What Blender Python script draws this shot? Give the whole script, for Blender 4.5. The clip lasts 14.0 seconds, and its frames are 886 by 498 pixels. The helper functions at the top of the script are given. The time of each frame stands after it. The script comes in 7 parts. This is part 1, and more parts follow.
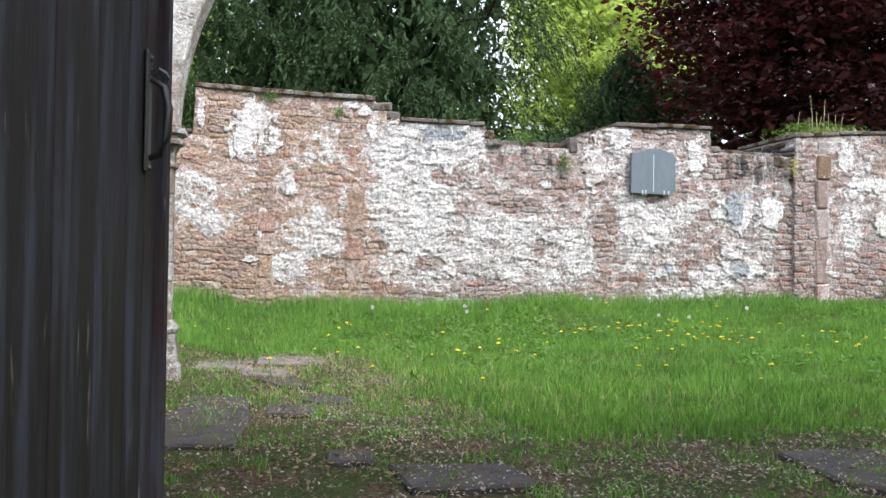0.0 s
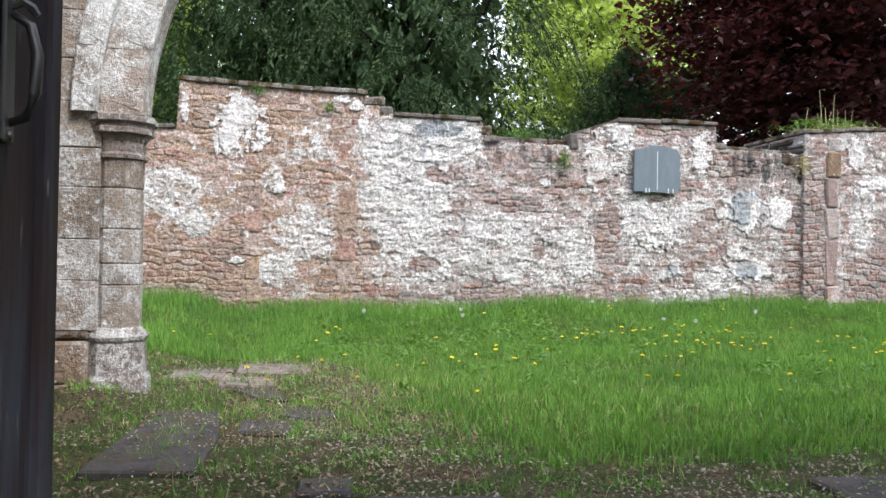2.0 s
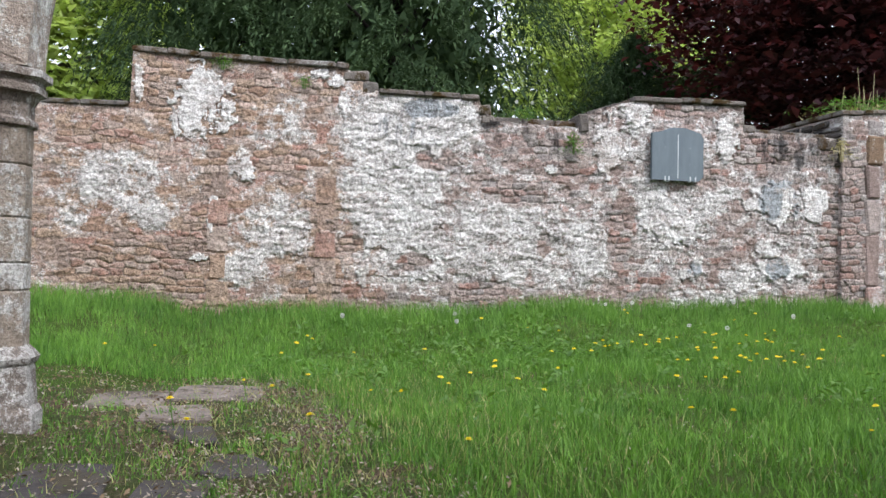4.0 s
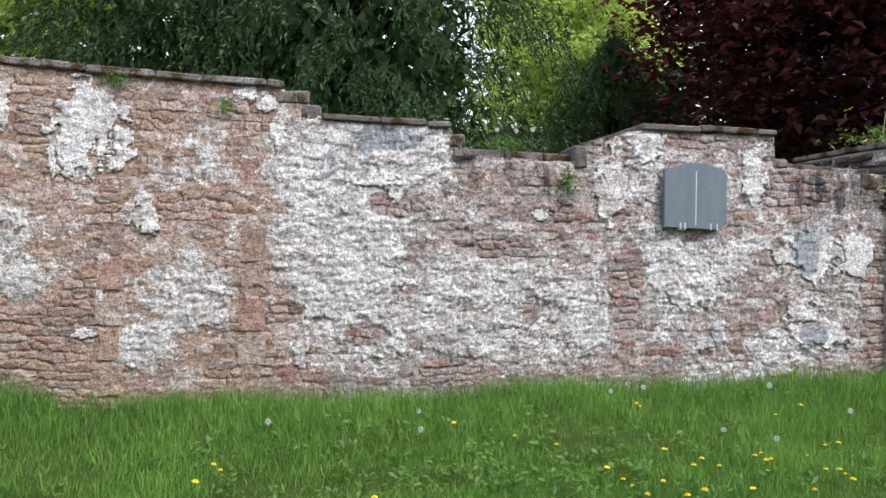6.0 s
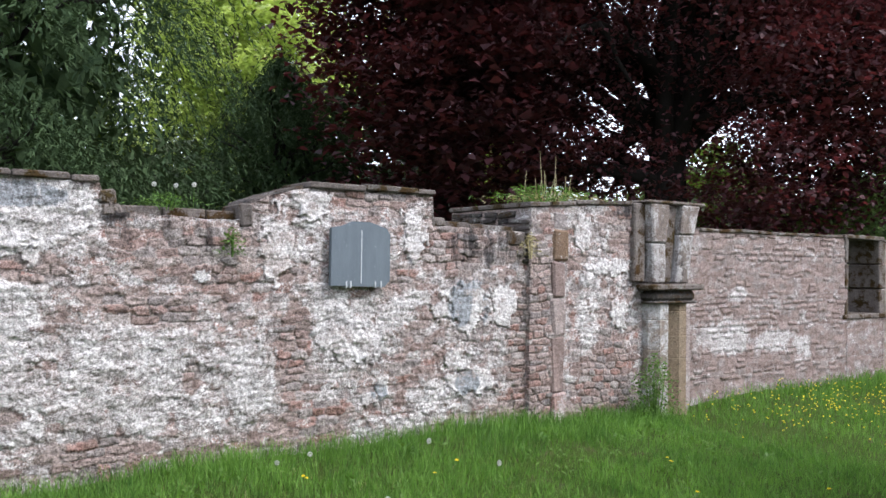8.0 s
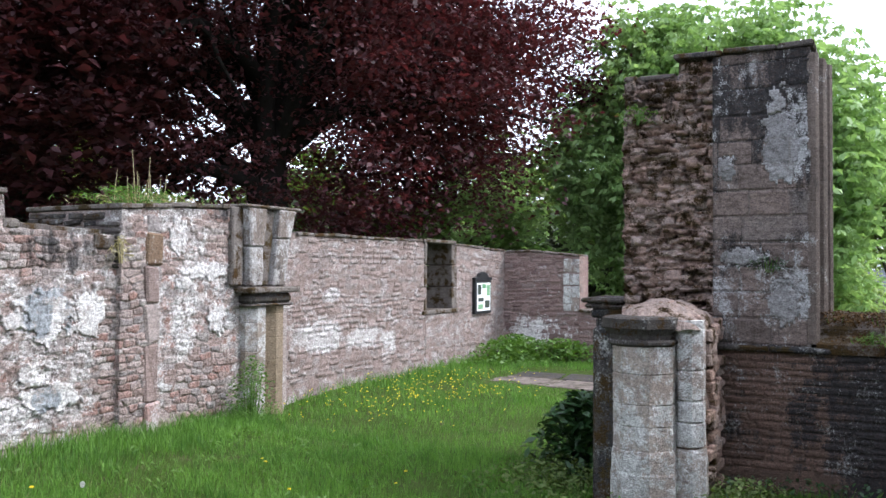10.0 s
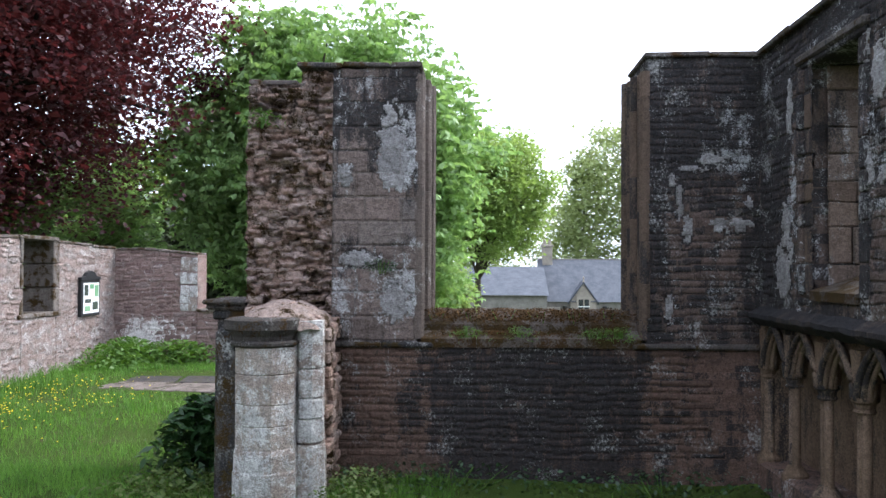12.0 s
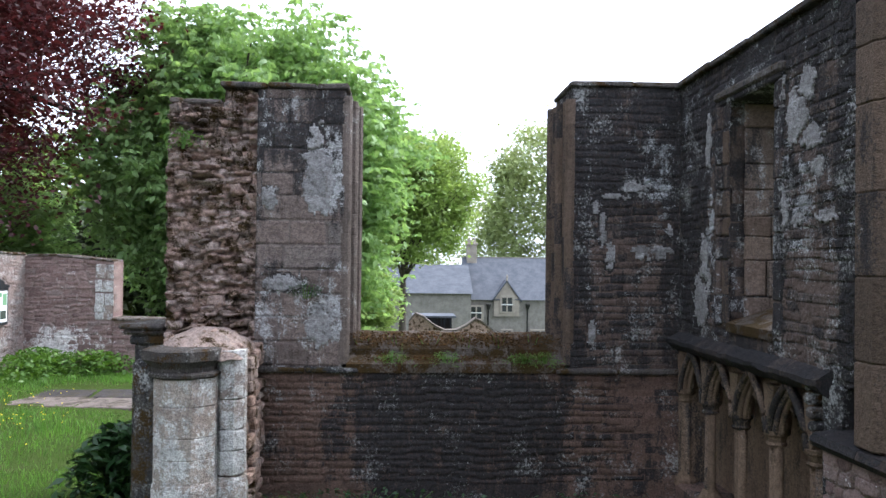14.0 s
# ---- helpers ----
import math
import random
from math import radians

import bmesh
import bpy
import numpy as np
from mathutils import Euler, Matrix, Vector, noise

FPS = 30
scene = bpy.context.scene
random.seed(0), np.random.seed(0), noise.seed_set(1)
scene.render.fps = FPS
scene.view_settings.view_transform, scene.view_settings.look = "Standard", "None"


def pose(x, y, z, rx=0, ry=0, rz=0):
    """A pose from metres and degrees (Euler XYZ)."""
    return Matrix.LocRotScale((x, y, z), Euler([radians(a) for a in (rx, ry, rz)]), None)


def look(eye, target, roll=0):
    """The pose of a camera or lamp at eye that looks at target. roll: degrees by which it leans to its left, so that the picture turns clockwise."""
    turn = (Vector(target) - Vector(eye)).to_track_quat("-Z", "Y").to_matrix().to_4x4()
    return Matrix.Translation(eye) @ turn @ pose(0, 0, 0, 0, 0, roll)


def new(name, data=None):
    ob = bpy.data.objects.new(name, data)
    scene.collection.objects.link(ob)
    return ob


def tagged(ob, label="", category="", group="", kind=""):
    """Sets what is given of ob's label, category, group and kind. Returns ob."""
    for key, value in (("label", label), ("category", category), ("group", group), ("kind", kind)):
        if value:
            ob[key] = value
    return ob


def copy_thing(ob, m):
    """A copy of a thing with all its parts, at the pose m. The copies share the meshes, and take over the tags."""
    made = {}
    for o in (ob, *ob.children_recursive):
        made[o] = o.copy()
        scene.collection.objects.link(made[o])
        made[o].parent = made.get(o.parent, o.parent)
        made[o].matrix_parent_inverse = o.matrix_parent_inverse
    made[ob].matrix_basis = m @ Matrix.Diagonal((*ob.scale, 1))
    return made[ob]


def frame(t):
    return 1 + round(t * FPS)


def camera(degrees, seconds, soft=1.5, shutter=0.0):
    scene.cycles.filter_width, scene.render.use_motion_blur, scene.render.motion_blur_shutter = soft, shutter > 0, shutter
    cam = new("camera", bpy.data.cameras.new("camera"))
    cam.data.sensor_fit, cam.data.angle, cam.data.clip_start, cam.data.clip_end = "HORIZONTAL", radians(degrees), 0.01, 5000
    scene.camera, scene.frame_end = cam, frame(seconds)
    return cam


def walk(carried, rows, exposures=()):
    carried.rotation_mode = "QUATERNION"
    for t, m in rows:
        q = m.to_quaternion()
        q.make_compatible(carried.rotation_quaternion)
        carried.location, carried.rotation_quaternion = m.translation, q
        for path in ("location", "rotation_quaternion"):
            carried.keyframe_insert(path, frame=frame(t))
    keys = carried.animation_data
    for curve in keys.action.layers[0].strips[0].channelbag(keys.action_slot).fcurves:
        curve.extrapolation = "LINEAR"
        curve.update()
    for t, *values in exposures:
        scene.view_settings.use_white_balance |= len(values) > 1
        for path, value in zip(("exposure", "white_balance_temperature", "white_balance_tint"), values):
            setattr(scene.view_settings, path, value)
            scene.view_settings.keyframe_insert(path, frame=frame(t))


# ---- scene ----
cam = camera(55.8, 14.0)
METRES, EYE, TILT, LEAN, TURN = 5.5, 0.9, 0.0, 0.0, -10.5
ROWS = [
    (0.0, 0.0, 0.0, 0.0, -0.01, 0.84, -0.86),
    (0.5, 0.0006, 0.0184, -0.0003, -0.05, 0.84, -0.87),
    (1.0, -0.0006, 0.0386, 0.0004, -0.09, 0.86, -0.86),
    (1.5, 0.0008, 0.0595, 0.0, -0.1, 0.87, -0.87),
    (2.0, 0.008, 0.0882, 0.0007, -0.12, 0.9, -0.86),
    (2.5, 0.0192, 0.1232, 0.0008, -0.14, 0.92, -0.85),
    (5.0, 0.0268, 0.5363, 0.011, -0.11, 0.37, -0.95),
    (5.5, 0.0319, 0.6383, 0.0417, -2.0, 0.39, -0.97),
    (6.0, 0.0349, 0.7222, 0.1292, -2.35, 0.53, -0.96),
    (6.5, 0.0399, 0.7662, 0.1917, -2.92, 0.63, -0.94),
    (7.0, 0.041, 0.775, 0.2206, -9.26, 0.83, -0.88),
    (7.5, 0.0414, 0.771, 0.2276, -17.76, 1.03, -0.81),
    (8.0, 0.0434, 0.7628, 0.2295, -24.89, 1.16, -0.73),
    (8.5, 0.0489, 0.7526, 0.2313, -31.86, 1.27, -0.61),
    (11.0, 0.0409, 0.7415, 0.2453, -64.19, 1.27, -0.22),
    (11.5, 0.0349, 0.7445, 0.2473, -70.76, 1.23, -0.24),
    (12.0, 0.032, 0.748, 0.25, -77.27, 1.21, -0.28),
    (12.5, 0.0328, 0.7506, 0.2519, -81.67, 1.16, -0.32),
    (13.0, 0.0345, 0.7536, 0.2599, -82.41, 1.07, -0.44),
    (13.5, 0.0363, 0.7537, 0.2819, -82.44, 0.94, -0.58),
    (14.0, 0.0364, 0.7526, 0.3087, -82.43, 0.83, -0.69),
]
EXPOSURES = [(0.0, 1.36, 6400, 10), (2.5, 1.2, 6400, 10), (5.0, 0.95, 6350, 10), (7.5, 0.95, 6320, 13), (8.5, 1.05, 6280, 13), (11.0, 1.26, 6100, 11), (14.0, 1.36, 6120, 11)]
walk(cam, [(t, pose(0, 0, EYE, TILT, LEAN, TURN) @ pose(METRES * x, METRES * y, METRES * z, 90 + pitch, roll, yaw)) for t, x, y, z, yaw, pitch, roll in ROWS], EXPOSURES)

# ---- light: thin bright cloud, veiled sun in the south-east ----
SUN_EL, SUN_AZ = 48.0, 150.0  # azimuth from +y, clockwise
world = bpy.data.worlds.new("overcast_sky")
scene.world = world
world.use_nodes = True
wt = world.node_tree
for n in list(wt.nodes):
    wt.nodes.remove(n)
w_out = wt.nodes.new("ShaderNodeOutputWorld")
w_bg = wt.nodes.new("ShaderNodeBackground")
w_sky = wt.nodes.new("ShaderNodeTexSky")
w_sky.sky_type = "NISHITA"
w_sky.sun_disc = False
w_sky.sun_elevation = radians(SUN_EL)
w_sky.sun_rotation = radians(SUN_AZ)
w_sky.dust_density = 3.0
w_bw = wt.nodes.new("ShaderNodeRGBToBW")
w_mix = wt.nodes.new("ShaderNodeMix")
w_mix.data_type = "RGBA"
w_co = wt.nodes.new("ShaderNodeTexCoord")
w_no = wt.nodes.new("ShaderNodeTexNoise")
w_no.inputs["Scale"].default_value = 2.5
w_no.inputs["Detail"].default_value = 5.0
w_mr = wt.nodes.new("ShaderNodeMapRange")
w_mr.inputs["From Min"].default_value, w_mr.inputs["From Max"].default_value = 0.36, 0.60
w_mr.inputs["To Min"].default_value, w_mr.inputs["To Max"].default_value = 0.72, 0.97
w_cl = wt.nodes.new("ShaderNodeMix")
w_cl.data_type = "RGBA"
w_cl.inputs[0].default_value = 0.45
w_cl.inputs[7].default_value = (12.6, 13.7, 16.3, 1)
wt.links.new(w_sky.outputs[0], w_bw.inputs[0])
wt.links.new(w_bw.outputs[0], w_cl.inputs[6])
wt.links.new(w_co.outputs["Generated"], w_no.inputs["Vector"])
wt.links.new(w_no.outputs[0], w_mr.inputs["Value"])
wt.links.new(w_mr.outputs[0], w_mix.inputs[0])
wt.links.new(w_sky.outputs[0], w_mix.inputs[6])
wt.links.new(w_cl.outputs[2], w_mix.inputs[7])
wt.links.new(w_mix.outputs[2], w_bg.inputs["Color"])
w_bg.inputs["Strength"].default_value = 0.14
wt.links.new(w_bg.outputs[0], w_out.inputs[0])

sun = new("sun", bpy.data.lights.new("sun", "SUN"))
sun.data.energy, sun.data.angle, sun.data.color = 1.5, radians(14), (1.0, 0.985, 0.965)
SUN_FROM = Vector((math.sin(radians(SUN_AZ)) * math.cos(radians(SUN_EL)), math.cos(radians(SUN_AZ)) * math.cos(radians(SUN_EL)), math.sin(radians(SUN_EL))))
sun.matrix_world = look(SUN_FROM * 60, (0, 0, 0))

# ---- material helpers ----


class Nodes:
    """A node material under construction; every method returns an output socket."""

    def __init__(self, name):
        self.m = bpy.data.materials.new(name)
        self.m.use_nodes = True
        self.t = self.m.node_tree
        self.b = self.t.nodes["Principled BSDF"]
        self.out = self.t.nodes["Material Output"]
        self.geo = self.t.nodes.new("ShaderNodeNewGeometry")
        self.pos = self.geo.outputs["Position"]

    def put(self, socket, value):
        if isinstance(value, bpy.types.NodeSocket):
            self.t.links.new(value, socket)
        elif isinstance(value, tuple) and len(value) == 3 and socket.type == "RGBA":
            socket.default_value = (*value, 1)
        else:
            socket.default_value = value

    def math(self, op, a, b=0.0, clamp=False):
        n = self.t.nodes.new("ShaderNodeMath")
        n.operation, n.use_clamp = op, clamp
        self.put(n.inputs[0], a), self.put(n.inputs[1], b)
        return n.outputs[0]

    def scaled(self, v, s):
        n = self.t.nodes.new("ShaderNodeVectorMath")
        n.operation = "MULTIPLY"
        self.put(n.inputs[0], v)
        n.inputs[1].default_value = s
        return n.outputs[0]

    def noise(self, scale, detail=4.0, rough=0.55, v=None, distort=0.0):
        n = self.t.nodes.new("ShaderNodeTexNoise")
        n.inputs["Scale"].default_value, n.inputs["Detail"].default_value = scale, detail
        n.inputs["Roughness"].default_value, n.inputs["Distortion"].default_value = rough, distort
        self.put(n.inputs["Vector"], v or self.pos)
        return n.outputs[0]

    def vor(self, scale, v=None, feature="F1"):
        n = self.t.nodes.new("ShaderNodeTexVoronoi")
        n.feature = feature
        n.inputs["Scale"].default_value = scale
        self.put(n.inputs["Vector"], v or self.pos)
        return n.outputs[0]

    def step(self, v, lo, hi, a=0.0, b=1.0):
        n = self.t.nodes.new("ShaderNodeMapRange")
        n.interpolation_type = "SMOOTHSTEP"
        self.put(n.inputs["Value"], v)
        for key, x in (("From Min", lo), ("From Max", hi), ("To Min", a), ("To Max", b)):
            n.inputs[key].default_value = x
        return n.outputs[0]

    def ramp(self, fac, *stops):
        n = self.t.nodes.new("ShaderNodeValToRGB")
        e = n.color_ramp.elements
        while len(e) < len(stops):
            e.new(0.5)
        for el, (p, c) in zip(e, stops):
            el.position, el.color = p, (*c, 1)
        self.put(n.inputs[0], fac)
        return n.outputs[0]

    def mix(self, fac, a, b, blend="MIX"):
        n = self.t.nodes.new("ShaderNodeMix")
        n.data_type, n.blend_type = "RGBA", blend
        self.put(n.inputs[0], fac), self.put(n.inputs[6], a), self.put(n.inputs[7], b)
        return n.outputs[2]

    def random(self):
        """One number for each piece, whether an object of its own or an island of a joined mesh."""
        o = self.t.nodes.new("ShaderNodeObjectInfo").outputs["Random"]
        return self.math("FRACT", self.math("ADD", o, self.geo.outputs["Random Per Island"]))

    def attr(self, name):
        """A number stored with the mesh, nought where there is none."""
        n = self.t.nodes.new("ShaderNodeAttribute")
        n.attribute_name = name
        return n.outputs["Fac"]

    def across(self):
        n = self.t.nodes.new("ShaderNodeSeparateXYZ")
        self.t.links.new(self.pos, n.inputs[0])
        return n.outputs[0]

    def patches(self, rows):
        """A field that is raised or lowered inside ellipsoids (x, y, z, rx, ry, rz, weight)."""
        total = 0.0
        for x, y, z, rx, ry, rz, w in rows:
            s = self.t.nodes.new("ShaderNodeVectorMath")
            s.operation = "SUBTRACT"
            self.put(s.inputs[0], self.pos)
            s.inputs[1].default_value = (x, y, z)
            length = self.t.nodes.new("ShaderNodeVectorMath")
            length.operation = "LENGTH"
            self.t.links.new(self.scaled(s.outputs[0], (1 / rx, 1 / ry, 1 / rz)), length.inputs[0])
            total = self.math("ADD", self.step(length.outputs["Value"], 1.35, 0.65, 0.0, w), total)
        return total

    def bump(self, height, strength=0.5, distance=0.01):
        n = self.t.nodes.new("ShaderNodeBump")
        n.inputs["Strength"].default_value, n.inputs["Distance"].default_value = strength, distance
        self.t.links.new(height, n.inputs["Height"])
        self.t.links.new(n.outputs[0], self.b.inputs["Normal"])

    def done(self, color, rough=0.9, metal=0.0, spec=0.3):
        self.put(self.b.inputs["Base Color"], color), self.put(self.b.inputs["Roughness"], rough)
        self.b.inputs["Metallic"].default_value = metal
        self.b.inputs["Specular IOR Level"].default_value = spec
        return self.m


def wide(rows, axis):
    """Patches on a wall: (across, up, half width, half height, weight), wide in the wall's depth."""
    return [((u, 0, z, ru, 1e4, rz, w) if axis == "x" else (0, u, z, 1e4, ru, rz, w)) for u, z, ru, rz, w in rows]


# remains of lime render on the north wall: plates that stand out, areas with more or less of it (across, up, half width, half height, weight)
PLATES_WEST = [
    (-1.19, 2.85, 0.06, 0.24, 1.0), (-0.53, 2.74, 0.27, 0.37, 1.0), (-0.31, 2.55, 0.18, 0.23, 1.0), (-0.74, 2.39, 0.10, 0.14, 1.0),
    (0.84, 3.06, 0.13, 0.07, 1.0), (1.02, 2.99, 0.09, 0.08, 1.0), (1.12, 2.71, 0.08, 0.17, 1.0), (-0.02, 1.90, 0.13, 0.14, 1.0),
    (0.53, 1.08, 0.17, 0.13, 0.8), (-0.35, 1.58, 0.07, 0.09, 1.0), (-0.38, 1.29, 0.04, 0.13, 1.0), (-0.50, 0.89, 0.10, 0.05, 1.0),
    (1.46, 1.13, 0.08, 0.12, 1.0), (1.36, 0.71, 0.08, 0.15, 1.0), (2.01, 2.31, 0.24, 0.06, 1.0), (2.22, 2.23, 0.07, 0.15, 1.0),
]
PLATES_EAST = [
    (4.41, 2.35, 0.17, 0.35, 1.0), (4.76, 2.81, 0.20, 0.22, 1.0), (6.01, 2.55, 0.16, 0.32, 1.0), (5.28, 1.33, 0.38, 0.19, 0.8),
    (5.62, 0.89, 0.07, 0.18, 1.0), (5.50, 0.76, 0.17, 0.07, 1.0), (6.37, 1.67, 0.14, 0.11, 1.0), (6.71, 1.73, 0.29, 0.26, 1.0),
    (7.17, 1.71, 0.28, 0.24, 1.0), (6.80, 0.85, 0.35, 0.16, 1.0), (6.58, 1.10, 0.15, 0.13, 0.6), (3.67, 2.04, 0.09, 0.06, 0.8),
    (8.47, 2.62, 0.14, 0.26, 1.0), (8.55, 2.02, 0.12, 0.10, 1.0), (8.95, 2.18, 0.42, 0.11, 0.8), (9.15, 1.55, 0.16, 0.20, 0.7),
]
RENDER_WEST = [
    (1.73, 2.45, 0.63, 0.45, 0.55), (1.69, 1.67, 0.60, 0.54, 0.45), (0.38, 1.25, 0.37, 0.35, 0.40), (-0.03, 0.75, 0.25, 0.20, 0.50),
    (0.26, 0.50, 0.22, 0.12, 0.35), (-1.29, 1.74, 0.40, 0.34, 0.40), (-1.07, 1.36, 0.24, 0.17, 0.40), (-1.86, 1.67, 0.23, 0.50, 0.25),
    (0.33, 2.56, 0.34, 0.17, 0.20), (0.45, 2.30, 0.34, 0.09, 0.25), (1.82, 1.02, 0.54, 0.42, 0.30), (2.40, 2.66, 0.34, 0.30, 0.50),
]
RENDER_EAST = [
    (2.92, 1.10, 0.50, 0.55, 0.30), (3.89, 1.05, 0.39, 0.44, 0.20), (5.36, 1.46, 0.49, 0.39, 0.30), (4.15, 1.12, 0.23, 0.38, 0.25),
    (6.36, 0.70, 0.50, 0.20, 0.30), (5.73, 0.44, 0.42, 0.13, 0.30), (5.01, 1.65, 0.21, 0.26, 0.40), (5.92, 1.80, 0.21, 0.10, 0.40),
    (8.60, 1.60, 0.20, 0.60, 0.30), (11.9, 1.80, 0.25, 0.12, 0.70), (11.6, 1.15, 0.55, 0.25, 0.80), (12.9, 1.05, 0.60, 0.18, 0.60),
]
BARE_WEST = [
    (-1.06, 0.80, 0.74, 0.34, -0.50), (-0.33, 1.83, 0.12, 0.34, -0.5), (-0.48, 1.20, 0.25, 0.26, -0.5), (0.92, 1.41, 0.15, 0.35, -0.6),
    (0.91, 0.77, 0.17, 0.29, -0.5), (0.87, 2.82, 0.23, 0.16, -0.6), (0.10, 2.80, 0.34, 0.20, -0.3), (1.22, 1.08, 0.13, 0.09, -1.0),
    (1.97, 0.87, 0.19, 0.11, -0.9), (2.19, 2.10, 0.26, 0.12, -1.0), (-0.99, 2.71, 0.12, 0.34, -0.6), (0.40, 2.01, 0.34, 0.14, -0.5),
    (-0.89, 2.94, 0.32, 0.11, -0.5), (-1.56, 2.21, 0.47, 0.14, -0.5),
]
BARE_EAST = [
    (3.61, 2.26, 0.58, 0.28, -0.40), (4.60, 1.22, 0.17, 0.41, -0.9), (3.59, 1.11, 0.07, 0.14, -1.0), (6.56, 2.35, 0.44, 0.23, -0.8),
    (5.77, 1.99, 0.32, 0.19, -0.4), (4.19, 2.81, 0.20, 0.19, -0.8), (5.34, 2.88, 0.42, 0.13, -0.5), (6.00, 1.22, 0.43, 0.26, -0.2),
    (2.75, 0.52, 0.37, 0.11, -0.6), (5.03, 0.69, 0.24, 0.10, -0.6), (4.00, 1.93, 0.39, 0.16, -0.3), (7.58, 1.05, 0.23, 0.67, -0.5),
    (3.23, 1.72, 0.38, 0.15, -0.4), (7.85, 1.50, 0.25, 1.20, -0.5), (9.30, 2.60, 0.30, 0.30, -0.3), (8.90, 0.80, 0.50, 0.45, -0.4),
]
GREYED = [
    (6.62, 1.73, 0.19, 0.26, 1.0), (6.78, 1.96, 0.29, 0.09, 0.7), (6.74, 0.85, 0.18, 0.15, 1.0), (5.58, 0.82, 0.10, 0.12, 0.8),
    (1.73, 2.45, 0.27, 0.21, 0.5), (2.15, 2.71, 0.37, 0.12, 0.9), (7.00, 1.70, 0.07, 0.20, 0.6),
]


def masonry(name, palette, patches=(), lime=0.0, lime_col=((0.62, 0.58, 0.55), (0.80, 0.78, 0.75)), crust=-1.0, crust_patches=(), grain=0.55, moss=0.0, fleck=0.0, from_mesh=False, lime_on_top=False, cracks=0.0, lime_edge=(0.35, 0.62), speck=0.9, mortar=(0.20, 0.165, 0.14), palette_east=None, greyed=(), pitted=(0.62, 1.30), pit_edge=(0.36, 0.64)):
    """Old stonework: stones of several hues, remains of limewash, black crust in streaks, pale lichen."""
    k = Nodes(name)
    big = k.noise(1.7, 6, 0.62, k.scaled(k.pos, (1.8, 1.8, 0.55)) if lime_on_top else None)
    mid, fine = k.noise(9, 5, 0.6), k.noise(48, 4, 0.65)
    r = k.math("FRACT", k.math("ADD", k.random(), k.attr("hue")))
    pick = k.math("ADD", k.math("MULTIPLY", r, 0.8), k.math("MULTIPLY", mid, 0.25), True)
    stone = k.ramp(pick, *[(i / (len(palette) - 1), c) for i, c in enumerate(palette)])
    if palette_east:
        other = k.ramp(pick, *[(i / (len(palette_east) - 1), c) for i, c in enumerate(palette_east)])
        zone = k.math("ADD", k.across(), k.math("MULTIPLY", k.math("SUBTRACT", big, 0.5), 3.0))
        stone = k.mix(k.step(zone, 0.7, 2.0), stone, other)
    stone = k.mix(k.math("MULTIPLY", k.attr("joint"), 0.55), stone, k.mix(mid, tuple(c * 0.7 for c in mortar), tuple(c * 1.3 for c in mortar)))
    stone = k.mix(k.step(fine, 0.3, 0.75, 0.0, grain), stone, k.mix(1.0, stone, (0.55, 0.5, 0.47), "MULTIPLY"))
    field = k.math("ADD", k.patches(patches), lime) if patches else lime
    if from_mesh:
        field = k.math("ADD", k.math("MULTIPLY", k.attr("lime"), 1.3), lime)
    else:
        field = k.math("ADD", field, k.math("MULTIPLY", k.math("SUBTRACT", big, 0.5), 2.4 if lime_on_top else 1.5))
    field = k.math("ADD", field, k.math("MULTIPLY", k.math("SUBTRACT", mid, 0.5), 1.6))
    field = k.math("ADD", field, k.math("MULTIPLY", k.math("SUBTRACT", fine, 0.5), 1.1))
    field = k.math("ADD", field, k.math("MULTIPLY", k.math("SUBTRACT", k.noise(120, 3, 0.6), 0.5), speck))
    field = k.math("ADD", field, k.math("MULTIPLY", k.math("SUBTRACT", r, 0.5), 0.35))
    white = k.mix(k.step(k.math("ADD", k.math("MULTIPLY", k.noise(5, 6, 0.7), 0.5), k.math("MULTIPLY", k.noise(26, 6, 0.75), 0.5)), 0.34, 0.62), lime_col[0], lime_col[1])
    if greyed:
        damp = k.math("ADD", k.patches(greyed), k.math("MULTIPLY", k.math("SUBTRACT", k.noise(3.0, 6, 0.7, k.scaled(k.pos, (3.0, 3.0, 0.7))), 0.5), 2.0))
        white = k.mix(k.step(damp, 0.45, 0.75, 0.0, 0.85), white, k.mix(mid, (0.17, 0.20, 0.225), (0.30, 0.335, 0.36)))
    lime_mask = k.step(field, *lime_edge, 0.0, 0.92)
    col = stone if lime_on_top else k.mix(lime_mask, stone, white)
    if crust > -1:
        streak = k.noise(2.2, 6, 0.65, k.scaled(k.pos, (3.0, 3.0, 0.8)))
        soot = k.math("ADD", crust, k.math("MULTIPLY", k.math("SUBTRACT", streak, 0.5), 2.6 if lime_on_top else 2.2))
        soot = k.math("ADD", soot, k.math("MULTIPLY", k.math("SUBTRACT", fine, 0.5), 1.5 if lime_on_top else 0.7))
        if lime_on_top:
            soot = k.math("ADD", soot, k.math("MULTIPLY", k.math("SUBTRACT", r, 0.5), 0.8))
            soot = k.math("ADD", soot, k.math("MULTIPLY", k.math("SUBTRACT", k.noise(110, 3, 0.6), 0.5), 0.8))
        if crust_patches:
            soot = k.math("ADD", soot, k.patches(crust_patches))
        col = k.mix(k.step(soot, 0.2, 0.75, 0.0, 0.93), col, k.mix(mid, (0.0120, 0.0128, 0.0148), (0.037, 0.0375, 0.0390)))
    if lime_on_top:
        col = k.mix(lime_mask, col, white)
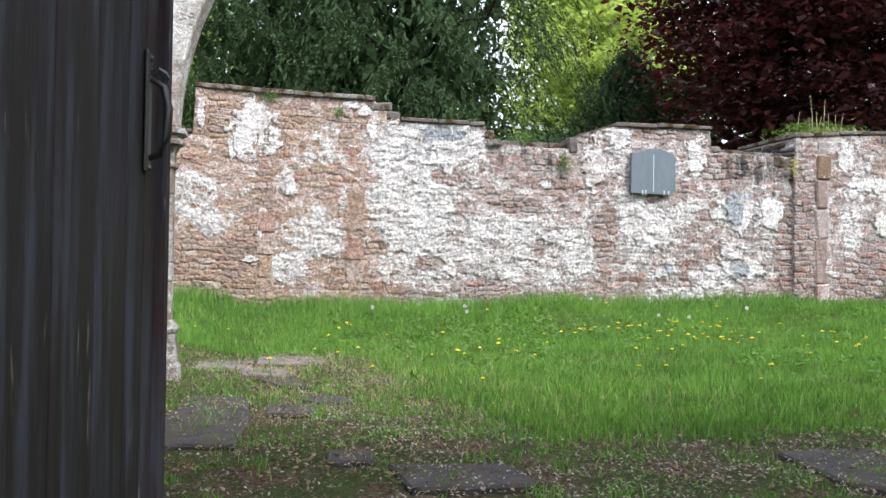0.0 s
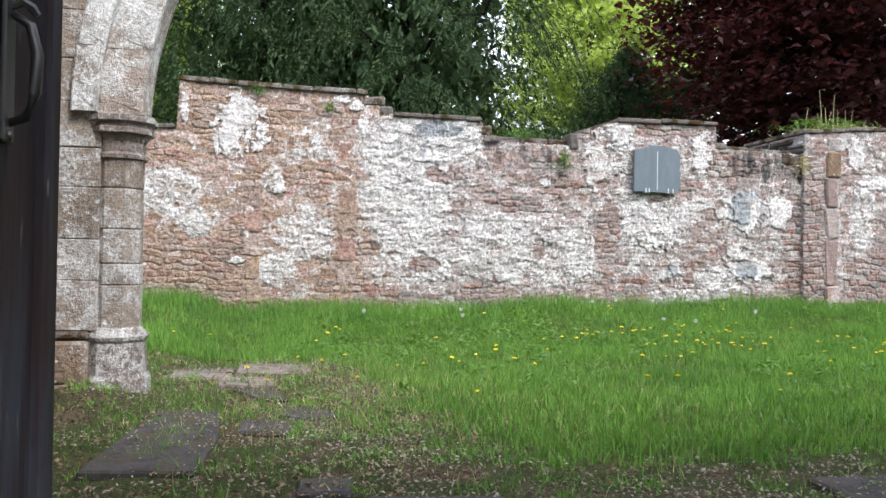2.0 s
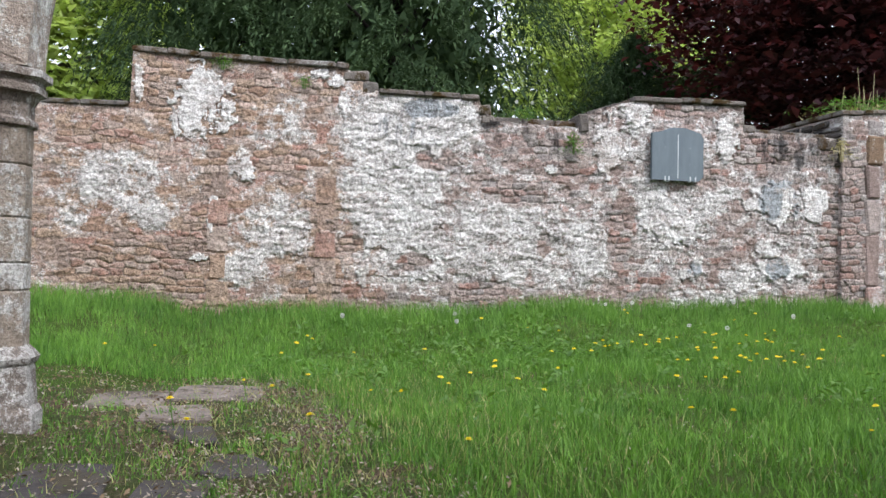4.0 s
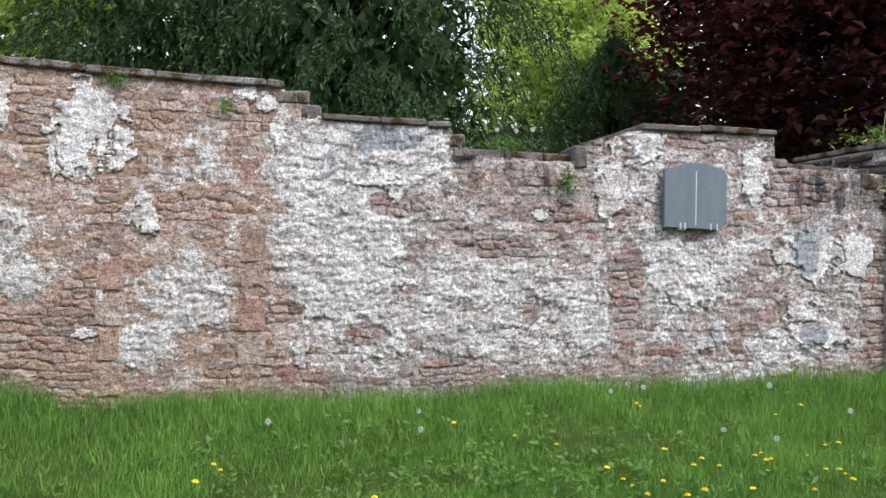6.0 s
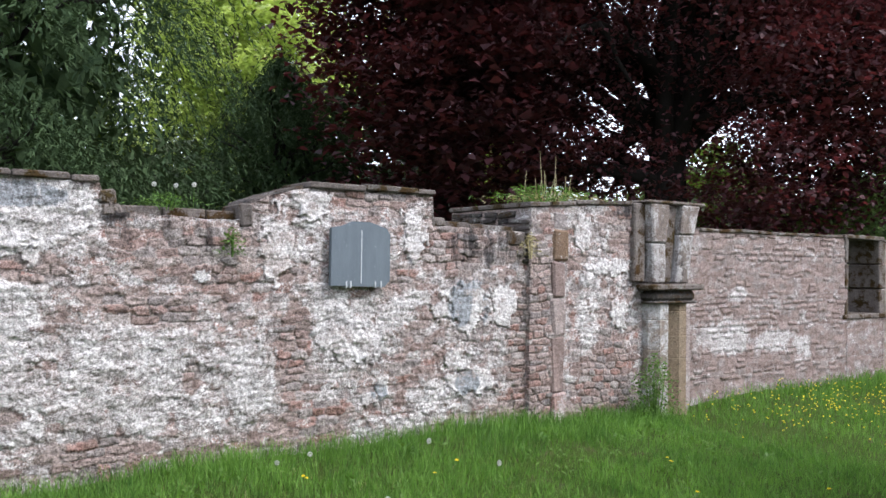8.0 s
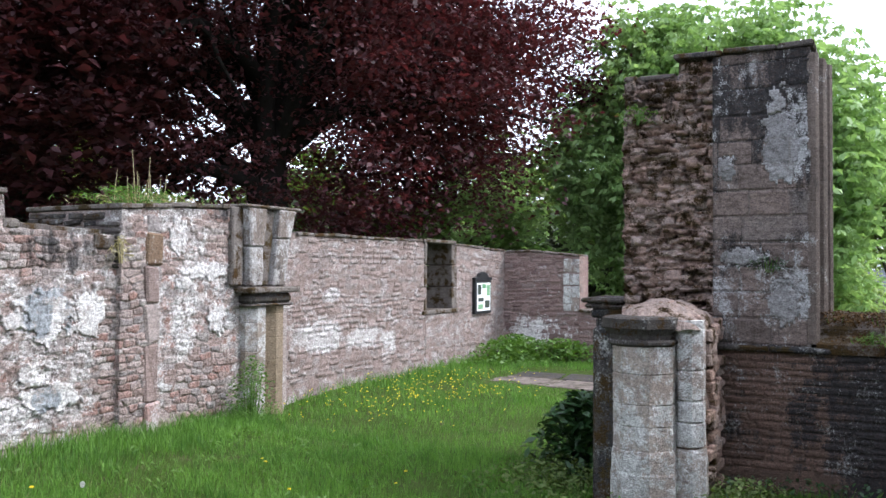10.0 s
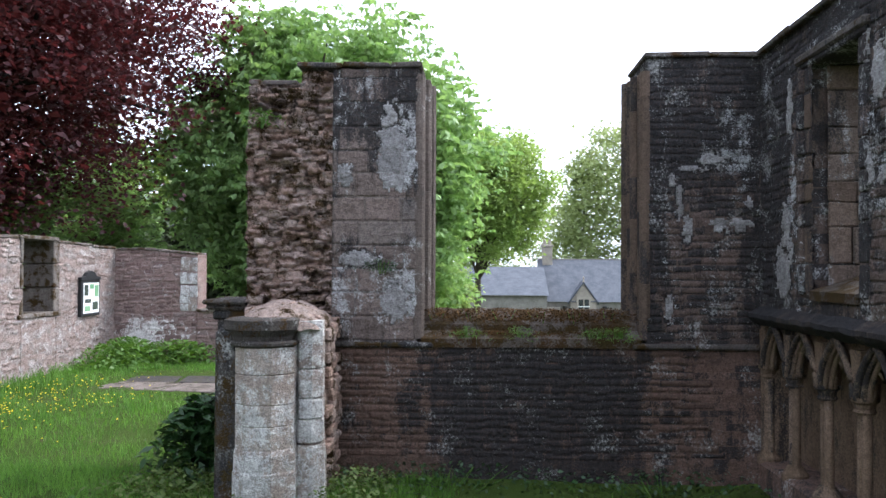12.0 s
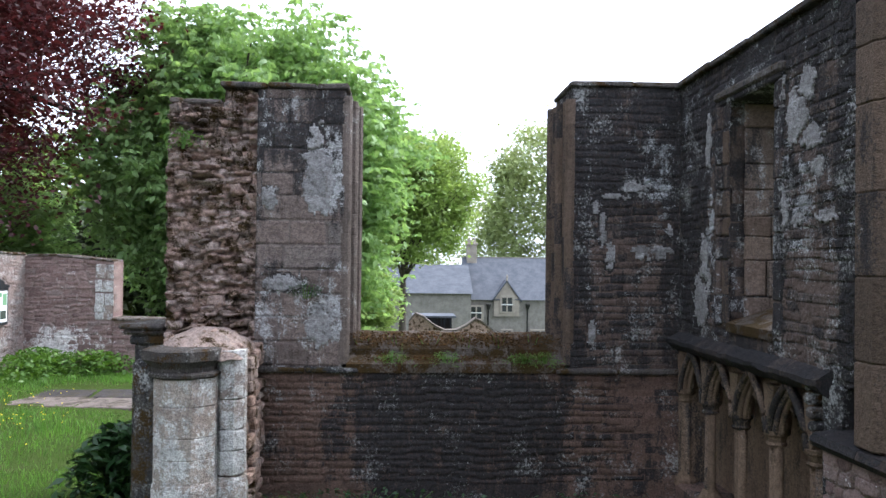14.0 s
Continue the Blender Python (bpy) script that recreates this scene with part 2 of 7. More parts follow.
    if cracks:
        # thin dark lines on noise ridges: dirt and crevice shade put into colour
        ridge = k.math("ABSOLUTE", k.math("SUBTRACT", k.noise(5.5, 6, 0.6, k.scaled(k.pos, (1, 1, 1.9)), 0.8), 0.5))
        ridge2 = k.math("ABSOLUTE", k.math("SUBTRACT", k.noise(15, 5, 0.6, k.scaled(k.pos, (1, 1, 1.7)), 0.6), 0.5))
        dirt_and_shade = k.math("MAXIMUM", k.step(ridge, 0.020, 0.0), k.math("MULTIPLY", k.step(ridge2, 0.030, 0.0), 0.75))
        col = k.mix(k.math("MULTIPLY", dirt_and_shade, cracks), col, (0.060, 0.043, 0.036))
    if fleck:
        spots = k.math("ADD", k.math("MULTIPLY", k.noise(34, 5, 0.75), 0.6), k.math("MULTIPLY", k.noise(3.1, 3), 0.55))
        col = k.mix(k.step(spots, 0.66 - fleck * 0.1, 0.80 - fleck * 0.1, 0.0, 0.75), col, (0.42, 0.42, 0.40))
    if moss:
        col = k.mix(k.step(k.math("ADD", k.noise(6, 5), k.math("MULTIPLY", fine, 0.4)), 0.72 - moss * 0.2, 0.86 - moss * 0.2), col, k.mix(k.noise(3.5, 4), (0.055, 0.022, 0.009), (0.034, 0.032, 0.009)))
    pits = k.step(k.math("ADD", k.math("MULTIPLY", k.noise(70, 5, 0.75), 0.6), k.math("MULTIPLY", k.noise(24, 5, 0.7), 0.4)), *pit_edge, *pitted)
    tone = k.t.nodes.new("ShaderNodeCombineColor")
    for socket in tone.inputs[:3]:
        k.put(socket, pits)
    col = k.mix(1.0, col, tone.outputs[0], "MULTIPLY")
    k.bump(k.math("ADD", k.math("MULTIPLY", mid, 0.8), k.math("ADD", fine, k.math("MULTIPLY", k.noise(140, 3), 0.4))), 0.9, 0.02)
    return k.done(col, 0.95, spec=0.15)


OCHRE = [(0.21, 0.145, 0.115), (0.36, 0.24, 0.175), (0.46, 0.34, 0.255), (0.31, 0.235, 0.20), (0.53, 0.43, 0.37), (0.40, 0.235, 0.185), (0.42, 0.32, 0.28)]
PINK = [(0.19, 0.15, 0.14), (0.32, 0.24, 0.215), (0.43, 0.355, 0.325), (0.29, 0.26, 0.25), (0.50, 0.45, 0.42), (0.36, 0.215, 0.18), (0.40, 0.345, 0.325)]
DARK = [(0.030, 0.027, 0.026), (0.07, 0.055, 0.048), (0.11, 0.085, 0.072), (0.05, 0.045, 0.042), (0.13, 0.10, 0.09)]

DARK_HEADS = [(3.4, 2.42, 0.7, 0.28, 0.75), (6.9, 2.40, 0.6, 0.26, 0.95), (4.2, 2.80, 0.26, 0.22, 0.9), (2.85, 2.66, 0.16, 0.16, 0.8), (8.6, 2.95, 1.2, 0.15, 0.6), (13.2, 2.7, 3.4, 0.2, 0.6), (14.2, 2.2, 0.5, 0.6, 0.4), (-1.6, 2.45, 0.4, 0.14, 0.5), (7.75, 2.0, 0.2, 1.0, 0.4), (9.2, 2.7, 0.25, 0.35, 0.4)]
M_NORTH_PINK = masonry("limewashed_pink_rubble", PINK, wide(PLATES_EAST + BARE_EAST, "x"), 0.34, ((0.42, 0.36, 0.34), (0.70, 0.68, 0.66)), cracks=0.5, speck=1.3, lime_edge=(0.25, 0.75), crust=-0.55, crust_patches=wide(DARK_HEADS, "x"), mortar=(0.27, 0.21, 0.185))
M_NORTH_CORE = masonry("limewashed_rubble_and_render", OCHRE, (), -0.25, ((0.35, 0.315, 0.295), (0.75, 0.735, 0.715)), cracks=0.8, speck=1.6, lime_edge=(0.30, 0.52), crust=-0.45, crust_patches=wide(DARK_HEADS, "x"), from_mesh=True, mortar=(0.28, 0.235, 0.205), palette_east=PINK, greyed=wide(GREYED, "x"), pitted=(0.56, 1.22), pit_edge=(0.42, 0.56))
M_SPRING = masonry("pale_streaked_springer_stone", [(0.14, 0.115, 0.10), (0.24, 0.20, 0.175), (0.18, 0.155, 0.135)], (), 0.42, ((0.28, 0.26, 0.245), (0.50, 0.485, 0.47)), crust=0.0, lime_on_top=True, speck=0.8, cracks=0.4)
M_REVEAL = masonry("brown_streaked_reveal_stone", [(0.11, 0.08, 0.064), (0.20, 0.15, 0.118), (0.155, 0.12, 0.10), (0.24, 0.19, 0.155)], (), 0.05, ((0.20, 0.19, 0.185), (0.40, 0.39, 0.385)), crust=0.12, lime_on_top=True, speck=0.7, cracks=0.4)
M_RENDER = masonry("old_lime_render", [(0.46, 0.40, 0.37), (0.52, 0.47, 0.44), (0.48, 0.43, 0.40)], (), 0.62, ((0.42, 0.385, 0.365), (0.78, 0.76, 0.74)), crust=-0.6, cracks=0.5, pitted=(0.60, 1.20), pit_edge=(0.42, 0.56), greyed=wide(GREYED, "x"))
M_PALE_RENDER = masonry("flaking_pale_render", [(0.24, 0.235, 0.23), (0.34, 0.335, 0.33), (0.40, 0.395, 0.385)], (), 0.1, ((0.30, 0.30, 0.295), (0.56, 0.56, 0.55)), crust=-0.02, cracks=0.6, speck=1.2, pitted=(0.5, 1.25))
M_COPING = masonry("weathered_coping", [(0.09, 0.082, 0.076), (0.16, 0.14, 0.127), (0.21, 0.185, 0.168), (0.12, 0.113, 0.105)], (), 0.05, ((0.28, 0.28, 0.27), (0.46, 0.46, 0.44)), crust=0.05, moss=0.2, cracks=0.5)
M_BLACK = masonry("black_crusted_moulding", DARK, (), -0.4, ((0.12, 0.12, 0.12), (0.3, 0.3, 0.3)), crust=0.85, lime_on_top=True, cracks=0.4)
M_COPING_DARK = masonry("black_coping", [(0.045, 0.042, 0.04), (0.085, 0.075, 0.068), (0.12, 0.105, 0.095), (0.065, 0.06, 0.057)], (), -0.3, ((0.16, 0.16, 0.155), (0.32, 0.32, 0.31)), crust=0.22, moss=0.05, fleck=0.5, lime_on_top=True, speck=1.2)
M_FAR = masonry("plain_red_rubble", [(0.13, 0.095, 0.088), (0.25, 0.17, 0.155), (0.32, 0.235, 0.215), (0.23, 0.185, 0.175)], wide([(11.0, 0.8, 0.8, 0.35, 0.6)], "y"), -0.05, crust=-0.3)
M_ASHLAR = masonry("grey_stained_ashlar", [(0.14, 0.115, 0.102), (0.23, 0.18, 0.157), (0.20, 0.176, 0.16), (0.27, 0.21, 0.182)], wide([(4.8, 3.45, 0.25, 0.4, 0.35), (5.3, 3.1, 0.2, 0.3, 0.2), (5.0, 2.0, 0.5, 0.35, 0.4), (5.0, 2.82, 0.36, 0.28, -0.9)], "y"), 0.12, ((0.22, 0.215, 0.21), (0.56, 0.56, 0.55)), crust=0.44, lime_on_top=True, speck=1.3, lime_edge=(0.36, 0.62), cracks=0.7, crust_patches=wide([(5.0, 2.82, 0.36, 0.28, -0.7), (5.0, 4.0, 0.6, 0.5, 0.5), (4.72, 3.6, 0.08, 1.0, 0.5), (5.1, 1.75, 0.4, 0.3, -0.2)], "y"), mortar=(0.12, 0.10, 0.09))
M_EAST = masonry("blackened_ashlar", [(0.070, 0.053, 0.046), (0.13, 0.095, 0.08), (0.17, 0.125, 0.105), (0.105, 0.088, 0.08), (0.19, 0.15, 0.13)], wide([(1.48, 3.73, 0.30, 0.36, 0.42), (1.5, 3.35, 0.3, 0.16, 0.35), (2.0, 2.4, 0.08, 0.9, 0.30)], "y"), -0.14, ((0.16, 0.17, 0.175), (0.50, 0.51, 0.51)), crust=0.46, lime_on_top=True, speck=1.6, lime_edge=(0.40, 0.62), cracks=0.6, crust_patches=wide([(1.7, 4.0, 1.2, 0.7, 0.6), (2.2, 2.8, 0.2, 1.6, 0.5), (1.15, 3.0, 0.14, 1.6, 0.5), (1.6, 3.4, 0.5, 0.4, 0.3)], "y"), fleck=0.45, mortar=(0.095, 0.08, 0.07))
M_BASE = masonry("dark_rubble_base", [(0.085, 0.058, 0.046), (0.15, 0.098, 0.076), (0.195, 0.128, 0.10), (0.13, 0.095, 0.079)], (), -0.16, ((0.11, 0.11, 0.108), (0.40, 0.40, 0.39)), crust=0.42, lime_on_top=True, speck=1.2, lime_edge=(0.38, 0.62), cracks=0.6, crust_patches=wide([(3.45, 0.8, 1.1, 1.2, 0.62), (5.2, 1.2, 0.5, 0.35, -0.5), (5.2, 0.3, 0.7, 0.25, -0.5), (1.5, 0.8, 0.62, 1.0, -0.1)], "y"), fleck=0.3, mortar=(0.10, 0.082, 0.07))
M_SCAR = masonry("torn_rubble_core", [(0.20, 0.135, 0.108), (0.36, 0.25, 0.20), (0.46, 0.325, 0.265), (0.33, 0.26, 0.225), (0.52, 0.41, 0.36), (0.40, 0.245, 0.185)], (), 0.02, ((0.30, 0.265, 0.245), (0.50, 0.46, 0.435)), crust=-0.05, crust_patches=wide([(6.0, 4.1, 0.6, 0.3, 0.4)], "y"), moss=0.12, cracks=0.5, speck=1.2, mortar=(0.21, 0.16, 0.135))
M_SOUTH = masonry("black_crusted_masonry", [(0.065, 0.05, 0.043), (0.12, 0.09, 0.076), (0.16, 0.12, 0.10), (0.10, 0.085, 0.077), (0.18, 0.142, 0.123)], wide([(6.9, 3.5, 0.35, 0.6, 0.35), (6.75, 2.9, 0.35, 0.5, 0.30), (8.75, 2.6, 0.2, 0.6, 0.25), (8.8, 3.4, 0.15, 0.6, 0.3)], "x"), -0.05, ((0.17, 0.175, 0.18), (0.54, 0.55, 0.55)), crust=0.64, lime_on_top=True, speck=1.5, lime_edge=(0.40, 0.62), cracks=0.5, crust_patches=wide([(6.8, 2.35, 0.5, 0.4, -0.5), (6.25, 3.0, 0.2, 2.0, 0.8), (9.3, 3.2, 0.5, 1.6, 0.4), (7.8, 4.3, 2.2, 0.25, 0.4)], "x"), fleck=0.45, mortar=(0.085, 0.073, 0.067))
M_ARCADE = masonry("golden_brown_dressed_stone", [(0.105, 0.077, 0.054), (0.185, 0.13, 0.088), (0.23, 0.165, 0.115), (0.155, 0.12, 0.092)], (), -0.2, ((0.22, 0.21, 0.195), (0.40, 0.385, 0.365)), crust=0.28, lime_on_top=True, speck=0.8, cracks=0.4)
M_SHAFT_BROWN = masonry("brown_stained_shaft_stone", [(0.085, 0.064, 0.048), (0.155, 0.112, 0.083), (0.12, 0.09, 0.07)], (), -0.3, ((0.2, 0.19, 0.18), (0.35, 0.33, 0.31)), crust=0.22, lime_on_top=True, cracks=0.4)
M_NE = masonry("greyed_pink_rubble", [(0.20, 0.155, 0.142), (0.29, 0.22, 0.20), (0.35, 0.275, 0.25), (0.27, 0.23, 0.215), (0.38, 0.32, 0.295)], wide([(11.9, 1.8, 0.25, 0.12, 0.7), (11.6, 1.15, 0.55, 0.25, 0.8), (12.9, 1.05, 0.6, 0.18, 0.6), (13.6, 0.9, 0.3, 0.2, 0.5)], "x"), 0.14, ((0.38, 0.34, 0.325), (0.64, 0.62, 0.605)), crust=-0.5, cracks=0.7, speck=1.2, lime_edge=(0.2, 0.8), crust_patches=wide([(13.3, 2.4, 0.25, 0.6, 0.55), (14.4, 2.5, 0.5, 0.6, 0.6), (12.0, 2.65, 1.5, 0.12, 0.5), (16.6, 2.5, 0.4, 0.5, 0.4)], "x"))
M_JAMB = masonry("brown_dressed_stone", [(0.10, 0.082, 0.070), (0.175, 0.142, 0.122), (0.14, 0.118, 0.10)], (), 0.04, ((0.25, 0.24, 0.23), (0.44, 0.42, 0.40)), crust=0.12, cracks=0.4)
M_WHITE = masonry("whitewashed_dressed_stone", [(0.34, 0.27, 0.23), (0.42, 0.36, 0.31), (0.30, 0.25, 0.22), (0.46, 0.42, 0.38)], (), 0.56, ((0.36, 0.355, 0.33), (0.74, 0.735, 0.715)), crust=0.10, cracks=0.5, speck=0.8)
M_SHAFT_PALE = masonry("pale_flaking_shaft_stone", [(0.20, 0.165, 0.135), (0.30, 0.25, 0.205), (0.24, 0.205, 0.175)], (), 0.36, ((0.30, 0.285, 0.265), (0.56, 0.555, 0.54)), crust=0.02, cracks=0.3, speck=0.7, lime_edge=(0.2, 0.6))
M_HONEY = masonry("honey_coloured_shaft_stone", [(0.24, 0.185, 0.125), (0.30, 0.235, 0.165), (0.27, 0.21, 0.15)], (), 0.0, ((0.3, 0.28, 0.25), (0.48, 0.46, 0.43)), crust=-0.2, cracks=0.4, speck=0.4)
M_ARCH_WALL = masonry("ochre_wall_beside_arch", [(0.12, 0.085, 0.062), (0.20, 0.142, 0.10), (0.26, 0.19, 0.138), (0.19, 0.15, 0.125), (0.25, 0.185, 0.152)], wide([(-1.15, 1.6, 0.16, 1.6, 0.6)], "x"), 0.10, ((0.30, 0.28, 0.26), (0.56, 0.545, 0.525)), crust=-0.1, cracks=0.5, speck=1.0, lime_edge=(0.35, 0.75))
M_QUOIN = masonry("orange_quoin_stone", [(0.19, 0.125, 0.08), (0.22, 0.15, 0.10), (0.18, 0.13, 0.095)], (), 0.1, cracks=0.5)


def mat_slate():
    k = Nodes("riven_slate")
    n = k.noise(3, 6, 0.6, k.scaled(k.pos, (4, 4, 0.8)))
    col = k.mix(n, (0.072, 0.092, 0.110), (0.135, 0.160, 0.178))
    col = k.mix(k.step(k.noise(30, 5), 0.6, 0.8, 0, 0.35), col, (0.35, 0.37, 0.37))
    k.bump(k.noise(60, 4, 0.6, k.scaled(k.pos, (1, 1, 0.25))), 0.3, 0.004)
    return k.done(col, 0.7)


def mat_door():
    k = Nodes("tarred_door_boards")
    r = k.random()
    grain = k.noise(9, 6, 0.65, k.scaled(k.pos, (4, 4, 0.4)))
    col = k.mix(grain, (0.0035, 0.003, 0.003), (0.013, 0.0105, 0.0105))
    col = k.mix(k.step(r, 0.35, 0.75, 0, 0.7), col, (0.020, 0.012, 0.012))
    col = k.mix(k.step(k.noise(2.0, 6, 0.65, k.scaled(k.pos, (5, 5, 0.6))), 0.46, 0.66, 0, 0.85), col, (0.026, 0.030, 0.040))
    col = k.mix(k.step(k.noise(12, 4, 0.6, k.scaled(k.pos, (2.6, 2.6, 0.5))), 0.64, 0.76, 0, 0.85), col, (0.14, 0.13, 0.125))
    k.bump(grain, 0.5, 0.004)
    return k.done(col, 0.7, spec=0.12)


def mat_iron():
    k = Nodes("black_iron")
    k.bump(k.noise(90, 3), 0.3, 0.002)
    return k.done(k.mix(k.noise(20), (0.006, 0.006, 0.006), (0.02, 0.018, 0.018)), 0.45, spec=0.5)


def mat_ground():
    k = Nodes("turf_and_soil")
    big, mid, fine = k.noise(0.5, 4), k.noise(4, 6, 0.65), k.noise(40, 5, 0.7)
    turf = k.mix(k.math("ADD", k.math("MULTIPLY", mid, 0.6), k.math("MULTIPLY", fine, 0.4)), (0.030, 0.055, 0.010), (0.085, 0.13, 0.025))
    soil = k.mix(k.step(k.math("ADD", k.math("MULTIPLY", fine, 0.6), k.math("MULTIPLY", k.noise(150, 3, 0.6), 0.4)), 0.36, 0.66), (0.034, 0.023, 0.015), (0.205, 0.145, 0.10))
    soil = k.mix(k.step(k.noise(2.3, 6, 0.7), 0.38, 0.55, 0.0, 0.85), soil, k.mix(fine, (0.03, 0.05, 0.014), (0.08, 0.105, 0.035)))
    worn = k.patches([(0.3, 3.2, 0, 3.3, 1.5, 9, 0.75), (-0.35, 5.2, 0, 0.9, 2.3, 9, 0.65), (0.0, 7.4, 0, 1.0, 0.9, 9, 0.5), (0.3, 6.0, 0, 0.8, 2.2, 9, 0.4), (-1.4, 5.7, 0, 1.2, 0.6, 9, 0.5), (0, 300, 0, 400, 287, 99, 0.5)])
    f = k.math("ADD", worn, k.math("MULTIPLY", k.math("SUBTRACT", mid, 0.5), 1.5))
    col = k.mix(k.step(f, 0.25, 0.65), turf, soil)
    k.bump(k.math("ADD", mid, fine), 1.0, 0.05)
    return k.done(col, 1.0, spec=0.1)


def mat_leaf(name, a, b, rough=0.5, through_light=0.35, a2=None):
    """A leaf: hue by leaf, some light comes through."""
    k = Nodes(name)
    r = k.random()
    n = k.math("ADD", k.math("MULTIPLY", k.noise(1.3, 4), 0.5), k.math("MULTIPLY", k.noise(8, 4), 0.5))
    col = k.mix(k.math("ADD", k.math("MULTIPLY", r, 0.5), k.step(n, 0.3, 0.7, 0.0, 0.5)), a, b)
    k.done(col, rough, spec=0.1 if rough > 0.7 else 0.3)
    tr = k.t.nodes.new("ShaderNodeBsdfTranslucent")
    k.put(tr.inputs["Color"], k.mix(1.0, col, a2 or (1.5, 1.6, 0.6), "MULTIPLY"))
    mx = k.t.nodes.new("ShaderNodeMixShader")
    mx.inputs[0].default_value = through_light
    k.t.links.new(k.b.outputs[0], mx.inputs[1])
    k.t.links.new(tr.outputs[0], mx.inputs[2])
    k.t.links.new(mx.outputs[0], k.out.inputs["Surface"])
    return k.m


def mat_bark(name, a, b):
    k = Nodes(name)
    n = k.noise(7, 6, 0.65, k.scaled(k.pos, (2, 2, 0.5)))
    k.bump(n, 0.8, 0.03)
    return k.done(k.mix(n, a, b), 0.95, spec=0.1)


def mat_plain(name, a, b, scale=12.0, rough=0.8, metal=0.0, spec=0.3):
    k = Nodes(name)
    n = k.step(k.math("ADD", k.math("MULTIPLY", k.noise(scale, 6, 0.65), 0.7), k.math("MULTIPLY", k.noise(scale * 7, 4, 0.6), 0.3)), 0.3, 0.7)
    k.bump(k.noise(scale * 6, 3), 0.2, 0.004)
    return k.done(k.mix(n, a, b), rough, metal, spec)


M_SLATE, M_DOOR, M_IRON, M_GROUND = mat_slate(), mat_door(), mat_iron(), mat_ground()
M_STRAW = mat_leaf("pale_grass_blade", (0.16, 0.20, 0.06), (0.46, 0.44, 0.20), 0.7, 0.3, (1.1, 1.1, 0.7))
M_GRASS = mat_leaf("grass_blade", (0.028, 0.095, 0.016), (0.205, 0.37, 0.066), 0.6, 0.3, (1.1, 1.3, 0.6))
M_MOSS = mat_leaf("rusty_moss", (0.028, 0.018, 0.009), (0.12, 0.062, 0.018), 0.9, 0.1, (1, 1, 0.8))
M_DRY = mat_leaf("dry_stem", (0.30, 0.26, 0.14), (0.42, 0.36, 0.22), 0.7, 0.2)
M_YEW = mat_leaf("yew_needles", (0.017, 0.036, 0.018), (0.078, 0.118, 0.052), 0.8, 0.16, (1.1, 1.2, 0.8))
M_BEECH = mat_leaf("copper_beech_leaf", (0.024, 0.015, 0.017), (0.118, 0.040, 0.047), 0.55, 0.36, (1.6, 0.7, 0.6))
M_CHESTNUT = mat_leaf("chestnut_leaf", (0.13, 0.235, 0.08), (0.37, 0.51, 0.23), 0.45, 0.48, (1.2, 1.25, 0.75))
M_LIME_NEAR = mat_leaf("lime_leaf", (0.19, 0.275, 0.08), (0.40, 0.50, 0.19), 0.5, 0.45, (1.2, 1.25, 0.75))
M_LIME = mat_leaf("young_lime_leaf", (0.28, 0.36, 0.09), (0.50, 0.58, 0.21), 0.5, 0.5, (1.2, 1.25, 0.8))
# haze over the distance is put into this paler leaf colour
M_WOOD = mat_leaf("haze_paled_wood_leaf", (0.20, 0.25, 0.11), (0.40, 0.46, 0.22), 0.7, 0.4, (1.2, 1.2, 0.9))
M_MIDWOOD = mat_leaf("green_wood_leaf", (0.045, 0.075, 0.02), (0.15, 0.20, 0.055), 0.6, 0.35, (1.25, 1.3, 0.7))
# shade under the trees is put into this dark leaf colour
M_SHADE = mat_leaf("shade_coloured_wood_leaf", (0.016, 0.025, 0.012), (0.060, 0.082, 0.030), 0.7, 0.15, (1.2, 1.2, 0.7))
M_SHRUB = mat_leaf("dark_broad_leaf", (0.012, 0.035, 0.012), (0.035, 0.080, 0.025), 0.3, 0.2)
M_WEED = mat_leaf("weed_leaf", (0.05, 0.12, 0.025), (0.13, 0.22, 0.05), 0.5, 0.35)
M_PETAL = mat_leaf("dandelion_petal", (0.80, 0.64, 0.03), (0.88, 0.76, 0.05), 0.6, 0.25, (1.1, 1.0, 0.6))
M_CLOCK = mat_leaf("dandelion_clock", (0.55, 0.55, 0.52), (0.75, 0.75, 0.72), 0.9, 0.5, (1, 1, 1))
M_LITTER = mat_leaf("fallen_leaf_and_petal", (0.07, 0.052, 0.036), (0.46, 0.40, 0.33), 0.8, 0.2, (1, 1, 0.9))
M_BARK = mat_bark("beech_bark", (0.010, 0.0085, 0.008), (0.034, 0.029, 0.027))
M_DEAD_LEAF = mat_leaf("brown_dead_leaf", (0.06, 0.04, 0.025), (0.26, 0.19, 0.12), 0.9, 0.15, (1.1, 1.0, 0.8))
M_BARK_PALE = mat_bark("grey_bark", (0.05, 0.042, 0.035), (0.13, 0.11, 0.09))


def mat_flag(name, a, b):
    """Worn paving with soil and moss lying on it."""
    k = Nodes(name)
    mid, fine = k.noise(6, 6, 0.7), k.noise(45, 5, 0.7)
    col = k.mix(k.step(k.math("ADD", k.math("MULTIPLY", mid, 0.7), k.math("MULTIPLY", fine, 0.3)), 0.3, 0.7), a, b)
    dirt_and_shade = k.step(k.math("ADD", k.noise(3.4, 6, 0.75), k.math("MULTIPLY", fine, 0.25)), 0.60, 0.74)
    col = k.mix(dirt_and_shade, col, k.mix(fine, (0.025, 0.02, 0.014), (0.085, 0.072, 0.045)))
    k.bump(k.math("ADD", mid, k.math("MULTIPLY", fine, 0.5)), 0.6, 0.012)
    return k.done(col, 0.9, spec=0.2)


